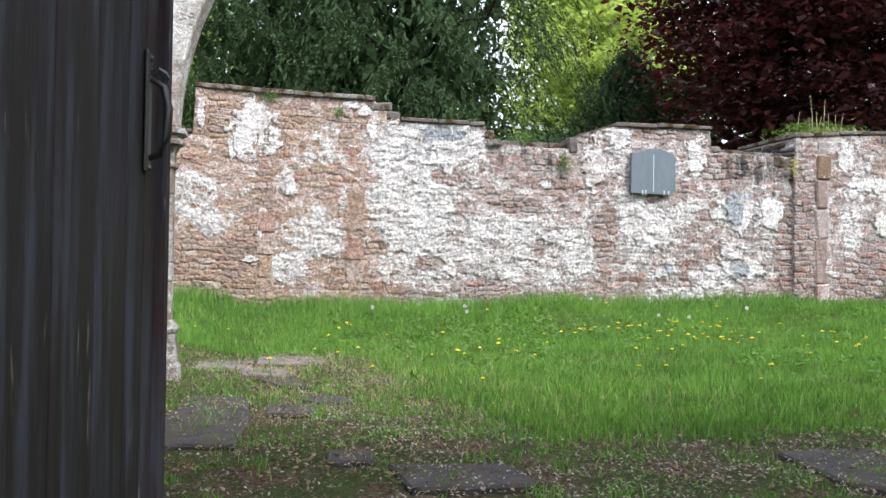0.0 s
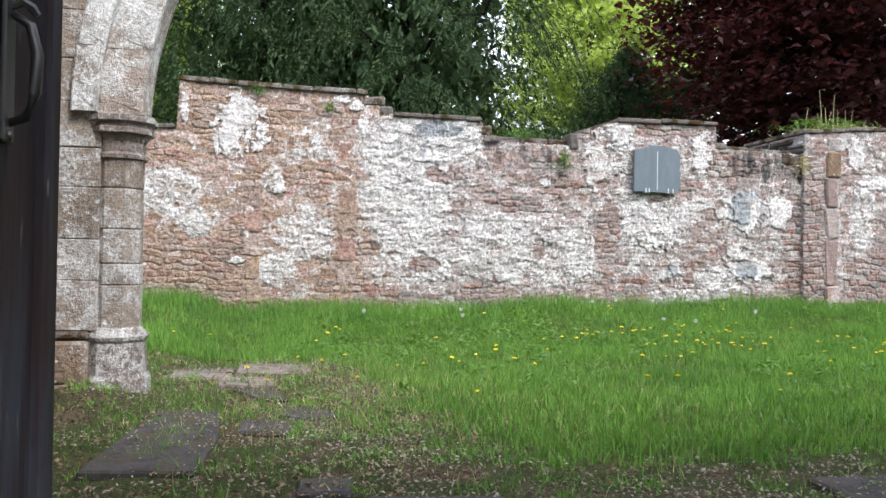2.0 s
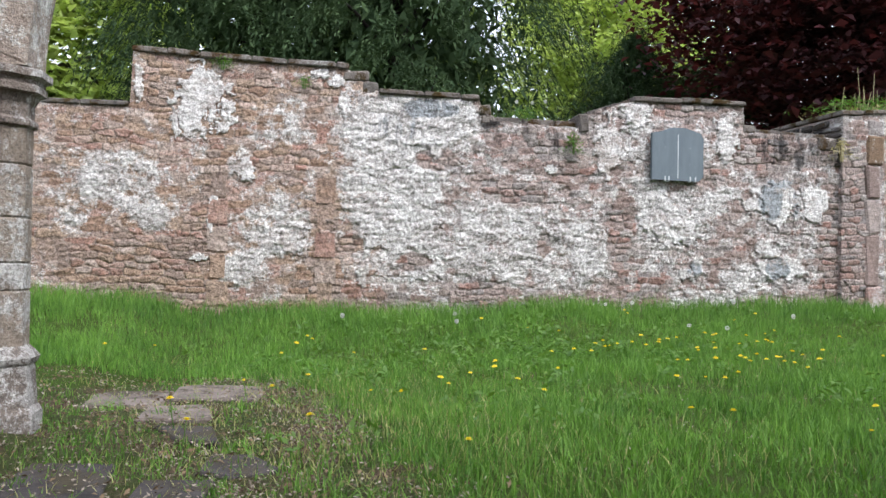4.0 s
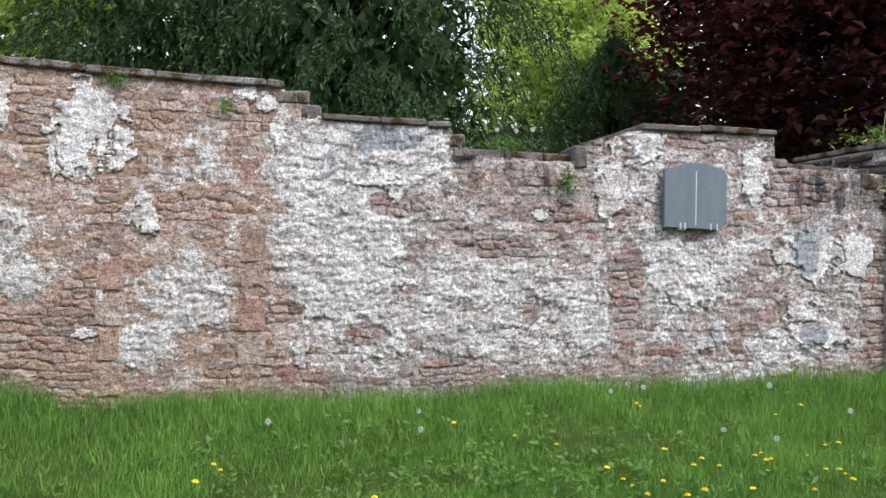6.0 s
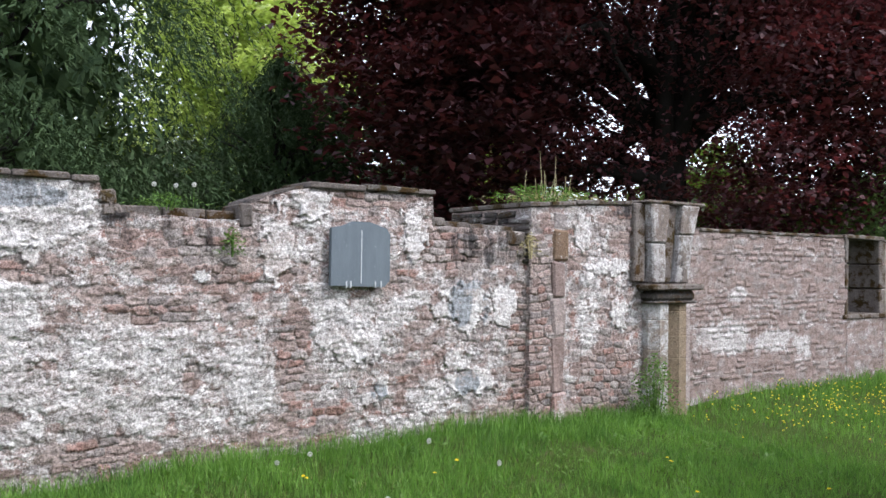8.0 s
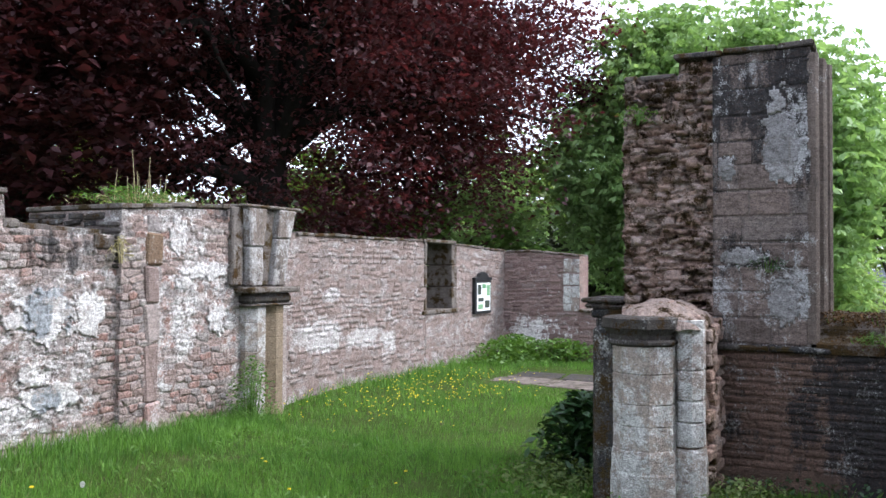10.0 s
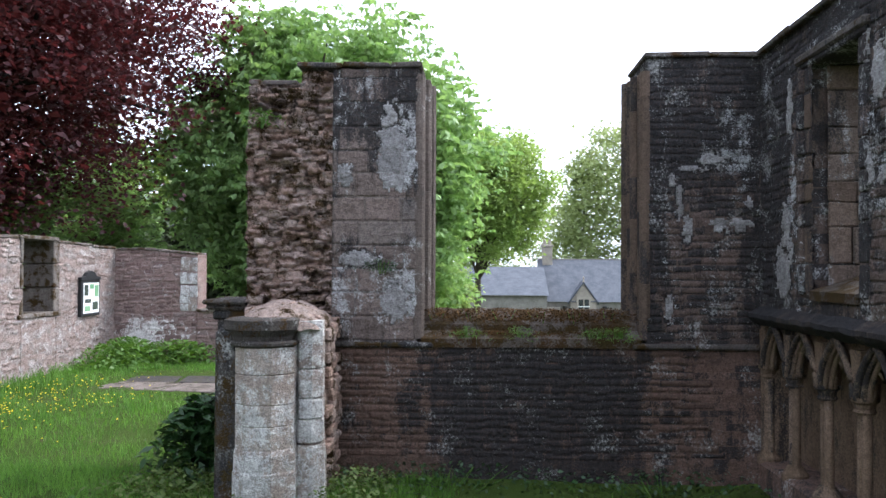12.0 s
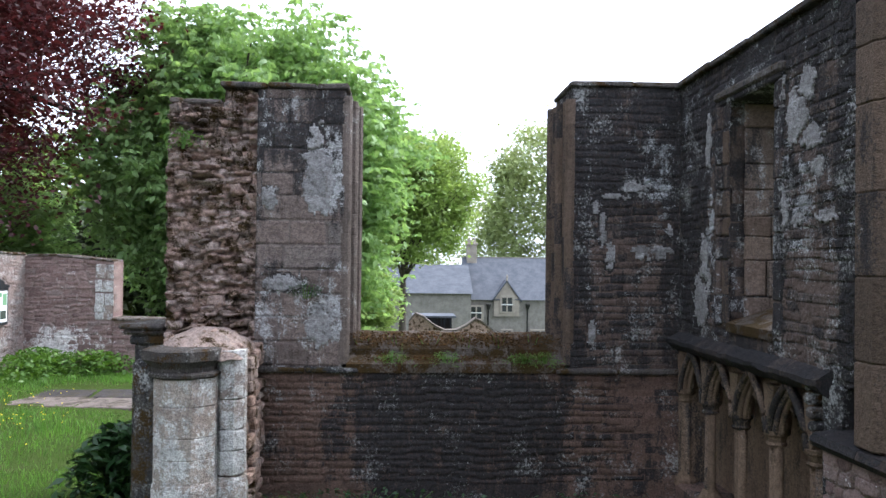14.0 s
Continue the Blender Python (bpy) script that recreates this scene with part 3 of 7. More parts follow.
M_FLAG = mat_flag("worn_flagstone", (0.026, 0.023, 0.023), (0.075, 0.066, 0.065))
M_FLAG_PALE = mat_flag("pale_flagstone", (0.10, 0.081, 0.072), (0.22, 0.18, 0.158))
M_ZINC = mat_plain("pale_lead_strip", (0.34, 0.36, 0.37), (0.50, 0.52, 0.53), 20, 0.6)
M_BOARD = mat_plain("black_painted_board", (0.010, 0.011, 0.012), (0.025, 0.026, 0.028), 8, 0.5)
M_PAPER = mat_plain("white_paper", (0.72, 0.74, 0.72), (0.80, 0.81, 0.80), 3, 0.7)
M_INK = mat_plain("dark_print", (0.02, 0.03, 0.025), (0.05, 0.07, 0.05), 3, 0.7)
M_GREENINK = mat_plain("green_print", (0.10, 0.24, 0.12), (0.2, 0.36, 0.2), 3, 0.7)
M_HARL = mat_plain("grey_harled_wall", (0.15, 0.14, 0.122), (0.26, 0.242, 0.215), 2.5, 0.95)
M_DRESS = mat_plain("house_dressed_stone", (0.22, 0.19, 0.16), (0.34, 0.30, 0.25), 1.5, 0.9)
M_ROOF = mat_plain("blue_grey_slate_roof", (0.055, 0.062, 0.075), (0.105, 0.112, 0.13), 1.5, 0.75)
M_GLASS = mat_plain("dark_window_glass", (0.02, 0.022, 0.025), (0.05, 0.05, 0.055), 2, 0.1, 0.0, 0.6)
M_FRAME = mat_plain("white_window_frame", (0.6, 0.6, 0.58), (0.75, 0.75, 0.72), 2, 0.6)
M_SILL = masonry("mossy_sill", [(0.06, 0.05, 0.043), (0.14, 0.12, 0.105), (0.10, 0.086, 0.075)], (), -0.1, ((0.16, 0.15, 0.14), (0.32, 0.31, 0.29)), crust=0.05, moss=0.62, cracks=0.5)

# ---- mesh helpers ----


def raw(verts, faces):
    """Mesh data from arrays of places and of faces with equal corner counts."""
    verts, faces = np.asarray(verts, np.float32).reshape(-1, 3), np.asarray(faces, np.int32)
    me = bpy.data.meshes.new("mesh")
    n, k = faces.shape
    me.vertices.add(len(verts)), me.loops.add(n * k), me.polygons.add(n)
    me.vertices.foreach_set("co", verts.ravel())
    me.loops.foreach_set("vertex_index", faces.ravel())
    me.polygons.foreach_set("loop_start", np.arange(0, n * k, k, dtype=np.int32))
    me.update(calc_edges=True)
    return me


def hold(name, data, material, parent=None, label=""):
    """Links mesh data as one object, under a parent if there is one."""
    ob = new(name, data)
    if material and not data.materials:
        data.materials.append(material)
    if parent:
        ob.parent = parent
    if label:
        ob["label"] = label
    return ob


def part(name, bm, material, parent=None, label="", smooth=False):
    """Links a bmesh as one mesh object under a thing or a part."""
    bmesh.ops.recalc_face_normals(bm, faces=bm.faces)
    me = bpy.data.meshes.new(name)
    bm.to_mesh(me)
    bm.free()
    if smooth:
        me.polygons.foreach_set("use_smooth", [True] * len(me.polygons))
    return hold(name, me, material, parent, label)


def thing(name, label, category, group="", at=(0, 0, 0), kind=""):
    ob = new(name)
    ob.location = at
    return tagged(ob, label, category, group, kind)


def block(x0, x1, y0, y1, z0, z1, bevel=0.012, rough=0.0, bm=None, cuts=0):
    """A worn block: a bevelled box with slightly uneven corners, added to bm if given."""
    b = bmesh.new()
    bmesh.ops.create_cube(b, size=1.0, matrix=Matrix.Translation(((x0 + x1) / 2, (y0 + y1) / 2, (z0 + z1) / 2)) @ Matrix.Diagonal((x1 - x0, y1 - y0, z1 - z0, 1)))
    if cuts:
        bmesh.ops.subdivide_edges(b, edges=b.edges, cuts=cuts, use_grid_fill=True)
    if rough:
        for v in b.verts:
            v.co += Vector([random.uniform(-rough, rough) for _ in range(3)])
    if bevel and not cuts:
        bmesh.ops.bevel(b, geom=b.edges[:], offset=bevel, segments=1, affect="EDGES")
    if bm is None:
        return b
    me = bpy.data.meshes.new("tmp")
    b.to_mesh(me)
    b.free()
    bm.from_mesh(me)
    bpy.data.meshes.remove(me)
    return bm


def stack(rings, n=8, turn=math.pi / 8, cx=0.0, cy=0.0, squash=1.0):
    """A turned or many-sided body from rings (radius, z)."""
    b = bmesh.new()
    loops = []
    for r, z in rings:
        loops.append([b.verts.new((cx + r * math.cos(turn + 2 * math.pi * i / n), cy + r * squash * math.sin(turn + 2 * math.pi * i / n), z)) for i in range(n)])
    for lo, hi in zip(loops, loops[1:]):
        for i in range(n):
            b.faces.new((lo[i], lo[(i + 1) % n], hi[(i + 1) % n], hi[i]))
    b.faces.new(loops[0][::-1]), b.faces.new(loops[-1])
    return b


def prism(points, axis, lo, hi):
    """A polygon of (a, b) pairs drawn out along an axis."""
    b = bmesh.new()
    place = {"x": lambda a, c, d: (d, a, c), "y": lambda a, c, d: (a, d, c), "z": lambda a, c, d: (a, c, d)}[axis]
    f = b.faces.new([b.verts.new(place(a, c, lo)) for a, c in points])
    made = bmesh.ops.extrude_face_region(b, geom=[f])
    shift = Vector(place(0, 0, hi - lo)) - Vector(place(0, 0, 0))
    bmesh.ops.translate(b, verts=[v for v in made["geom"] if isinstance(v, bmesh.types.BMVert)], vec=shift)
    bmesh.ops.triangulate(b, faces=[f for f in b.faces if len(f.verts) > 4])
    return b


def tube(path, radius, n=6):
    """A round bar along a path; radius: one number or one for each point."""
    b = bmesh.new()
    path = [Vector(p) for p in path]
    rs = radius if isinstance(radius, (list, tuple)) else [radius] * len(path)
    loops = []
    for i, p in enumerate(path):
        d = (path[min(i + 1, len(path) - 1)] - path[max(i - 1, 0)]).normalized()
        side = d.cross(Vector((0.31, 0.17, 0.93)) if abs(d.z) < 0.9 else Vector((1, 0.2, 0))).normalized()
        up = side.cross(d)
        loops.append([b.verts.new(p + rs[i] * (side * math.cos(2 * math.pi * k / n) + up * math.sin(2 * math.pi * k / n))) for k in range(n)])
    for lo, hi in zip(loops, loops[1:]):
        for k in range(n):
            b.faces.new((lo[k], lo[(k + 1) % n], hi[(k + 1) % n], hi[k]))
    b.faces.new(loops[0][::-1]), b.faces.new(loops[-1])
    return b


# ---- masonry: cores with an uneven face, and stones one by one ----
FACES = {  # a wall's face by the way it looks: along (to the right when facing it), and into the wall
    "s": (Vector((1, 0, 0)), Vector((0, 1, 0))),
    "w": (Vector((0, -1, 0)), Vector((1, 0, 0))),
    "n": (Vector((-1, 0, 0)), Vector((0, -1, 0))),
    "e": (Vector((0, 1, 0)), Vector((-1, 0, 0))),
}


def spot(way, face, u, depth, z):
    """World place at u along a face, depth into the wall, height z. u is the world x or y itself."""
    along, into = FACES[way]
    return Vector((u if along.x else face + into.x * depth, u if along.y else face + into.y * depth, z))


def line(points):
    """A height by piecewise straight lines through (u, z)."""
    us, zs = zip(*points)
    return lambda u: float(np.interp(u, us, zs))


def wall_core(name, way, face, u0, u1, z0, top, thick, material, bulge=None, cell=0.05, wave=0.012, kind="structure", label="", parent=None, attr=None):
    """A solid stretch of wall whose front is uneven; top: height by u; bulge: how far the face stands out at (u, z)."""
    nu = max(2, int((u1 - u0) / cell))
    nz = max(2, int((max(top(u0), top(u1), top((u0 + u1) / 2)) - z0) / cell))
    us = np.linspace(u0, u1, nu + 1)
    verts = []
    for u in us:
        h = top(u) + (0.02 * noise.noise((u * 5.0, 1.7, face)) if 0.02 < u - u0 < u1 - u0 - 0.02 else 0.0)
        for j in range(nz + 1):
            z = z0 + (h - z0) * j / nz
            out = wave * noise.noise((u * 7, z * 7, face)) + wave * 0.7 * noise.noise((u * 21, z * 21, face))
            if bulge:
                out += bulge(u, z)
            verts.append(spot(way, face, u, -out, z))
    faces = []
    flip = FACES[way][0].x + FACES[way][0].y < 0
    for i in range(nu):
        for j in range(nz):
            a, b, c, d = i * (nz + 1) + j, (i + 1) * (nz + 1) + j, (i + 1) * (nz + 1) + j + 1, i * (nz + 1) + j + 1
            faces.append((d, c, b, a) if flip else (a, b, c, d))
    n = len(verts)
    for u in us:
        verts += [spot(way, face, u, thick, z0), spot(way, face, u, thick, top(u))]
    quads = []
    for i in range(nu):
        b0, t0, b1, t1 = n + 2 * i, n + 2 * i + 1, n + 2 * i + 2, n + 2 * i + 3
        f0, f1 = i * (nz + 1) + nz, (i + 1) * (nz + 1) + nz
        quads += [(f0, f1, t1, t0), (b1, b0, t0, t1)]
    for j in range(nz):
        for i, e in ((0, 0), (nu, 2 * nu)):
            a, d = i * (nz + 1) + j, i * (nz + 1) + j + 1
            lo = len(verts)
            za, zd = verts[a].z, verts[d].z
            verts += [spot(way, face, us[i], thick, za), spot(way, face, us[i], thick, zd)]
            quads.append((a, d, lo + 1, lo))
    me = raw([tuple(v) for v in verts], faces + quads)
    if attr:
        layer = me.attributes.new("lime", "FLOAT", "POINT")
        along = FACES[way][0]
        layer.data.foreach_set("value", [attr(v.x if along.x else v.y, v.z) for v in verts])
    ob = hold(name, me, material, parent)
    return tagged(ob, label, "wall" if kind else "", kind=kind)


def smooth(a, b, t):
    t = np.clip((t - a) / (b - a), 0, 1)
    return t * t * (3 - 2 * t)


def hash01(i, j, seed):
    """A repeatable number between 0 and 1 for each pair of whole numbers."""
    h = (i.astype(np.int64) * 374761393 + j.astype(np.int64) * 668265263 + seed * 974634777) & 0xFFFFFFFF
    h = ((h ^ (h >> 13)) * 1274126177) & 0xFFFFFFFF
    h = ((h ^ (h >> 16)) * 2246822519) & 0xFFFFFFFF
    return ((h ^ (h >> 15)) & 0xFFFFFF) / 16777216.0


def ripple(x, y, seed=0):
    """Smooth noise over a plane, about -1 to 1, for whole arrays."""
    xi, yi = np.floor(x), np.floor(y)
    xf, yf = x - xi, y - yi
    fx, fy = xf * xf * xf * (xf * (xf * 6 - 15) + 10), yf * yf * yf * (yf * (yf * 6 - 15) + 10)

    def corner(a, b):
        ang = hash01(xi + a, yi + b, seed) * 2 * np.pi
        return np.cos(ang) * (xf - a) + np.sin(ang) * (yf - b)

    lo = corner(0, 0) * (1 - fx) + corner(1, 0) * fx
    hi = corner(0, 1) * (1 - fx) + corner(1, 1) * fx
    return (lo * (1 - fy) + hi * fy) * 1.5


def coursed(u, z, w, h, seed, stray=1.0, square=False):
    """Rough courses of stones about w by h: the gap to the next stone, a label, a number for each stone, the place within it."""
    uu = u + stray * (0.030 * ripple(u * 3.1, z * 3.1, seed + 1) + 0.012 * ripple(u * 11, z * 11, seed + 2))
    zz = z + stray * (0.050 * ripple(u * 0.8, z * 1.0, seed + 3) + 0.022 * ripple(u * 3.7, z * 3.7, seed + 4) + 0.008 * ripple(u * 14, z * 14, seed + 5))
    row = np.floor(zz / h)
    if square:  # level beds, upright joints, some stones twice as long
        wr = w * (0.7 + 0.5 * hash01(row, row * 0 + 5, seed))
        at_ = uu / wr + hash01(row, row * 0 + 3, seed) * 7
        col = np.floor(at_)
        pair = np.floor(col / 2)
        long_ = hash01(pair, row, seed + 6) > 0.62
        b = zz / h - row - 0.5
        a = np.where(long_, at_ / 2 - pair - 0.5, at_ - col - 0.5)
        label = np.where(long_, pair * 8192 + 4096, col * 8192) + row
        gap = np.minimum((0.5 - np.abs(a)) * np.where(long_, 2, 1) * wr / h, 0.5 - np.abs(b)) * 1.6
        return gap, label, hash01(label, label * 0 + 1, seed), a, b
    first, second = np.full(u.shape, 9.0), np.full(u.shape, 9.0)
    label, du, dz = np.zeros(u.shape), np.zeros(u.shape), np.zeros(u.shape)
    for dj in (-1, 0, 1):
        r = row + dj
        off = hash01(r, r * 0 + 3, seed) * 7
        wr = w * (0.65 + 0.8 * hash01(r, r * 0 + 5, seed))
        col = np.floor(uu / wr + off)
        for di in (-1, 0, 1):
            c = col + di
            pu = (c - off + 0.5 + 0.72 * (hash01(c, r, seed) - 0.5)) * wr
            pz = (r + 0.5 + 0.3 * stray * (hash01(c, r, seed + 9) - 0.5)) * h
            a, b = (uu - pu) / wr, (zz - pz) / h
            d = (np.abs(a) ** 3.5 + np.abs(b) ** 3.5) ** (1 / 3.5)
            new_ = d < first
            second = np.where(new_, first, np.minimum(second, d))
            label = np.where(new_, c * 4096 + r, label)
            du, dz = np.where(new_, a, du), np.where(new_, b, dz)
            first = np.where(new_, d, first)
    return second - first, label, hash01(label, label * 0 + 1, seed), du, dz


def area(u, z, rows, soft=(1.35, 0.65)):
    """Sum of weighted ellipses (across, up, half width, half height, weight)."""
    f = np.zeros(u.shape)
    for pu, pz, ru, rz, w in rows:
        f += w * smooth(soft[0], soft[1], np.hypot((u - pu) / ru, (z - pz) / rz))
    return f


def solid(us, zs, fs, label, name, material, parent, way, face, extra, back=0.04):
    """One piece of a wall's face as a body of its own: the front faces fs with a rim running back into the wall."""
    used, inv = np.unique(fs, return_inverse=True)
    inv = inv.reshape(fs.shape)
    edges = np.concatenate([inv[:, [0, 1]], inv[:, [1, 2]], inv[:, [2, 3]], inv[:, [3, 0]]])
    key = np.sort(edges, axis=1) @ np.array([len(used), 1])
    _, at_, count = np.unique(key, return_index=True, return_counts=True)
    rim = edges[at_[count == 1]]
    n = len(used)
    front = extra["place"][used]
    rear = front + np.array(FACES[way][1]) * back
    faces = np.concatenate([inv, np.stack([rim[:, 1], rim[:, 0], rim[:, 0] + n, rim[:, 1] + n], 1)])
    mid = front.mean(axis=0)
    me = raw(np.concatenate([front, rear]) - mid, faces)
    for key_ in ("lime", "hue", "joint"):
        me.attributes.new(key_, "FLOAT", "POINT").data.foreach_set("value", np.tile(extra[key_][used], 2).astype(np.float32))
    ob = hold(name, me, material, parent, label)
    ob.location = mid
    return ob


def stone_face(name, way, face, u0, u1, z0, top, thick, material, size, relief, cell, seed, label="", parent=None, kind="structure", field=None, plates=(), plate_material=None, pieces=0, near=None, rough=0.004, cut=0.62, stray=1.0, cover=0.022, deep=0.55, calm=None, tone=1.0, square=False):
    """A solid stretch of rubble wall: every stone stands in its joints, remains of render lie over them; some stones and the plates of render are bodies of their own."""
    nu = max(2, int((u1 - u0) / cell))
    line_u = np.linspace(u0, u1, nu + 1)
    heads = np.array([top(u) for u in line_u])
    nz = max(2, int((heads.max() - z0) / cell))
    inside = (line_u - u0 > 0.02) & (u1 - line_u > 0.02)
    heads = heads + np.where(inside, 0.018 * ripple(line_u * 5, line_u * 0 + 1.7, seed), 0.0)
    u = np.repeat(line_u, nz + 1)
    level = np.tile(np.linspace(z0, heads.max(), nz + 1), nu + 1)
    z = np.minimum(level, np.repeat(heads, nz + 1))
    gap, mark, hue, du, dz = coursed(u, z, *size, seed, stray, square)
    edge = smooth(0.0, 0.13, gap)
    flake = ripple(u * 4.6, z * 8.5, seed + 30) + 0.55 * ripple(u * 12, z * 19, seed + 31) + 0.25 * ripple(u * 30, z * 40, seed + 32)
    steps = np.floor(flake * 2.6) / 2.6
    layers = 0.7 * ripple(u * 5.0, z * 22, seed + 33) + 0.7 * ripple(u * 19, z * 41, seed + 34)
    hue2 = hash01(mark, mark * 0 + 2, seed)
    if calm is not None:
        relief = relief * calm(u, z)
    stone = relief * (hue2 - 0.45) + relief * deep * (edge - 1) + relief * 0.9 * (du * (hue - 0.5) + dz * (hue2 - 0.4)) + rough * (0.7 * layers + 0.9 * steps)
    grain_ = rough * (ripple(u * 19, z * 23, seed + 20) + 0.8 * ripple(u * 41, z * 45, seed + 21))
    wave = 0.010 * ripple(u * 1.7, z * 1.7, seed + 22)
    lime = field(u, z) if field is not None else np.zeros(u.shape)
    coat = smooth(cut - 0.03, cut + 0.06, lime)
    crumb = 0.009 * steps + 0.004 * ripple(u * 15, z * 19, seed + 23) + 0.006 * ripple(u * 34, z * 36, seed + 24)
    out = np.where(coat > 0, stone * (1 - 0.2 * coat) + coat * (cover * 0.6 + crumb), stone) + grain_ + wave
    joint = tone * (1 - smooth(0.01, 0.10, gap)) * (1 - coat)
    fi = (np.arange(nu)[:, None] * (nz + 1) + np.arange(nz)[None, :]).ravel()
    quads = np.stack([fi, fi + nz + 1, fi + nz + 2, fi + 1], 1)
    quads = quads[~((level > np.repeat(heads, nz + 1) + 1e-6)[quads[:, 0]] & (level > np.repeat(heads, nz + 1) + 1e-6)[quads[:, 1]])]
    if FACES[way][0].x + FACES[way][0].y < 0:
        quads = quads[:, ::-1]
    along, into = np.array(FACES[way][0]), np.array(FACES[way][1])
    base = np.outer(u, np.abs(along)) + np.outer(z, (0, 0, 1)) + np.abs(into) * face
    whole = {"lime": lime, "hue": hue, "joint": joint}
    todo = []
    # plates of render
    taken = np.zeros(u.shape, bool)
    for k, (pu, pz, ru, rz, w) in enumerate(plates):
        d = np.hypot((u - pu) / ru, (z - pz) / rz)
        f = 1 / max(0.06, min(ru, rz))
        d = d + 0.42 * ripple(u * f, z * f, k) + 0.34 * ripple(u * f * 2.6, z * f * 2.6, k + 50) + 0.20 * ripple(u * f * 6, z * f * 6, k + 90)
        sel = (d < 1.05) & ~taken & (z < np.repeat(heads, nz + 1) - 0.02)
        mine = quads[sel[quads].all(axis=1)]
        if len(mine) < 6:
            continue
        taken |= sel
        lift = np.maximum(out, stone * 0.3) + cover * 0.7 + crumb * 0.5
        todo.append((mine, "render_patch", plate_material, lift))
    # stones of their own
    if pieces:
        same = (mark[quads] == mark[quads[:, :1]]).all(axis=1) & ~taken[quads].any(axis=1)
        cand = quads[same]
        order = np.argsort(mark[cand[:, 0]], kind="stable")
        cand = cand[order]
        names, first, count = np.unique(mark[cand[:, 0]], return_index=True, return_counts=True)
        rank = []
        for a, c in zip(first, count):
            fs = cand[a:a + c]
            cu, cz = u[fs].mean(), z[fs].mean()
            if c < 12 or (near and not (near[0] < cu < near[1] and near[2] < cz < near[3])):
                continue
            rank.append((lime[fs].mean() + 0.1 * hue[fs[0, 0]], a, c))
        rank.sort()
        for bare, a, c in rank[:pieces]:
            fs = cand[a:a + c]
            todo.append((fs, "stone", material, out + 0.0012))
            out = np.where(mark == mark[fs[0, 0]], out - 0.0025, out)
    verts = base - np.outer(out, into)
    n = len(verts)
    rear = base.reshape(nu + 1, nz + 1, 3)[:, [0, -1]].reshape(-1, 3) + into * thick
    b = n + 2 * np.arange(nu)
    f0 = np.arange(nu) * (nz + 1) + nz
    more = [np.stack([f0, f0 + nz + 1, b + 3, b + 1], 1), np.stack([b + 2, b, b + 1, b + 3], 1)]
    extra_v = []
    m = n + len(rear)
    for i in (0, nu):
        ids = i * (nz + 1) + np.arange(nz + 1)
        extra_v.append(base[ids] + into * thick)
        more.append(np.stack([ids[:-1], ids[1:], m + np.arange(1, nz + 1), m + np.arange(nz)], 1))
        m += nz + 1
    me = raw(np.concatenate([verts, rear] + extra_v), np.concatenate([quads] + more))
    for key_, val in whole.items():
        me.attributes.new(key_, "FLOAT", "POINT").data.foreach_set("value", np.concatenate([val, np.zeros(m - n)]).astype(np.float32))
    ob = tagged(hold(name, me, material, parent), label, "wall" if kind else "", kind=kind)
    for fs, what, mat_, lift in todo:
        whole["place"] = base - np.outer(lift, into)
        if what == "render_patch":
            whole["lime"] = np.ones(u.shape)
        solid(u, z, fs, "flaking lime render, chipped round its edge" if what == "render_patch" else "", what, mat_, ob, way, face, whole, 0.03 if what == "render_patch" else 0.02)
        whole["lime"] = lime
    return ob


def stone_pool(count, rough, seed, square=0.0, inset_face=0.84):
    """A few stone shapes, one unit wide and high, the face at y = -1."""
    rng = random.Random(seed)
    pool = []
    for _ in range(count):
        ring = []
        for i in range(8):
            a = 2 * math.pi * i / 8
            c, s = math.cos(a), math.sin(a)
            k = 0.5 / max(abs(c), abs(s))
            k *= 1 - (1 - square) * rng.uniform(0.0, 0.30)
            ring.append((c * k * 1.0, s * k))
        v, f = [], []
        for inset, y in ((1.0, 0.8), (1.0, -0.45), (inset_face, -1.0)):
            for x, z in ring:
                v.append((x * inset + rng.uniform(-0.03, 0.03) * (1 - square), y + (rng.uniform(-rough, rough) if y < 0 else 0), z * inset + rng.uniform(-0.04, 0.04) * (1 - square)))
        v.append((0, -1.0 + rng.uniform(-rough, rough), 0))
        for r in range(2):
            for i in range(8):
                a, b = r * 8 + i, r * 8 + (i + 1) % 8
                f += [(a, b, b + 8), (a, b + 8, a + 8)]
        f += [(16 + i, 16 + (i + 1) % 8, 24) for i in range(8)]
        pool.append((np.array(v), np.array(f)))
    return pool


POOLS = {"rubble": stone_pool(48, 0.5, 3, 0.15, 0.90), "ashlar": stone_pool(16, 0.06, 5, 0.85), "torn": stone_pool(48, 0.55, 6, 0.5, 0.74)}
POOL_DATA = {}


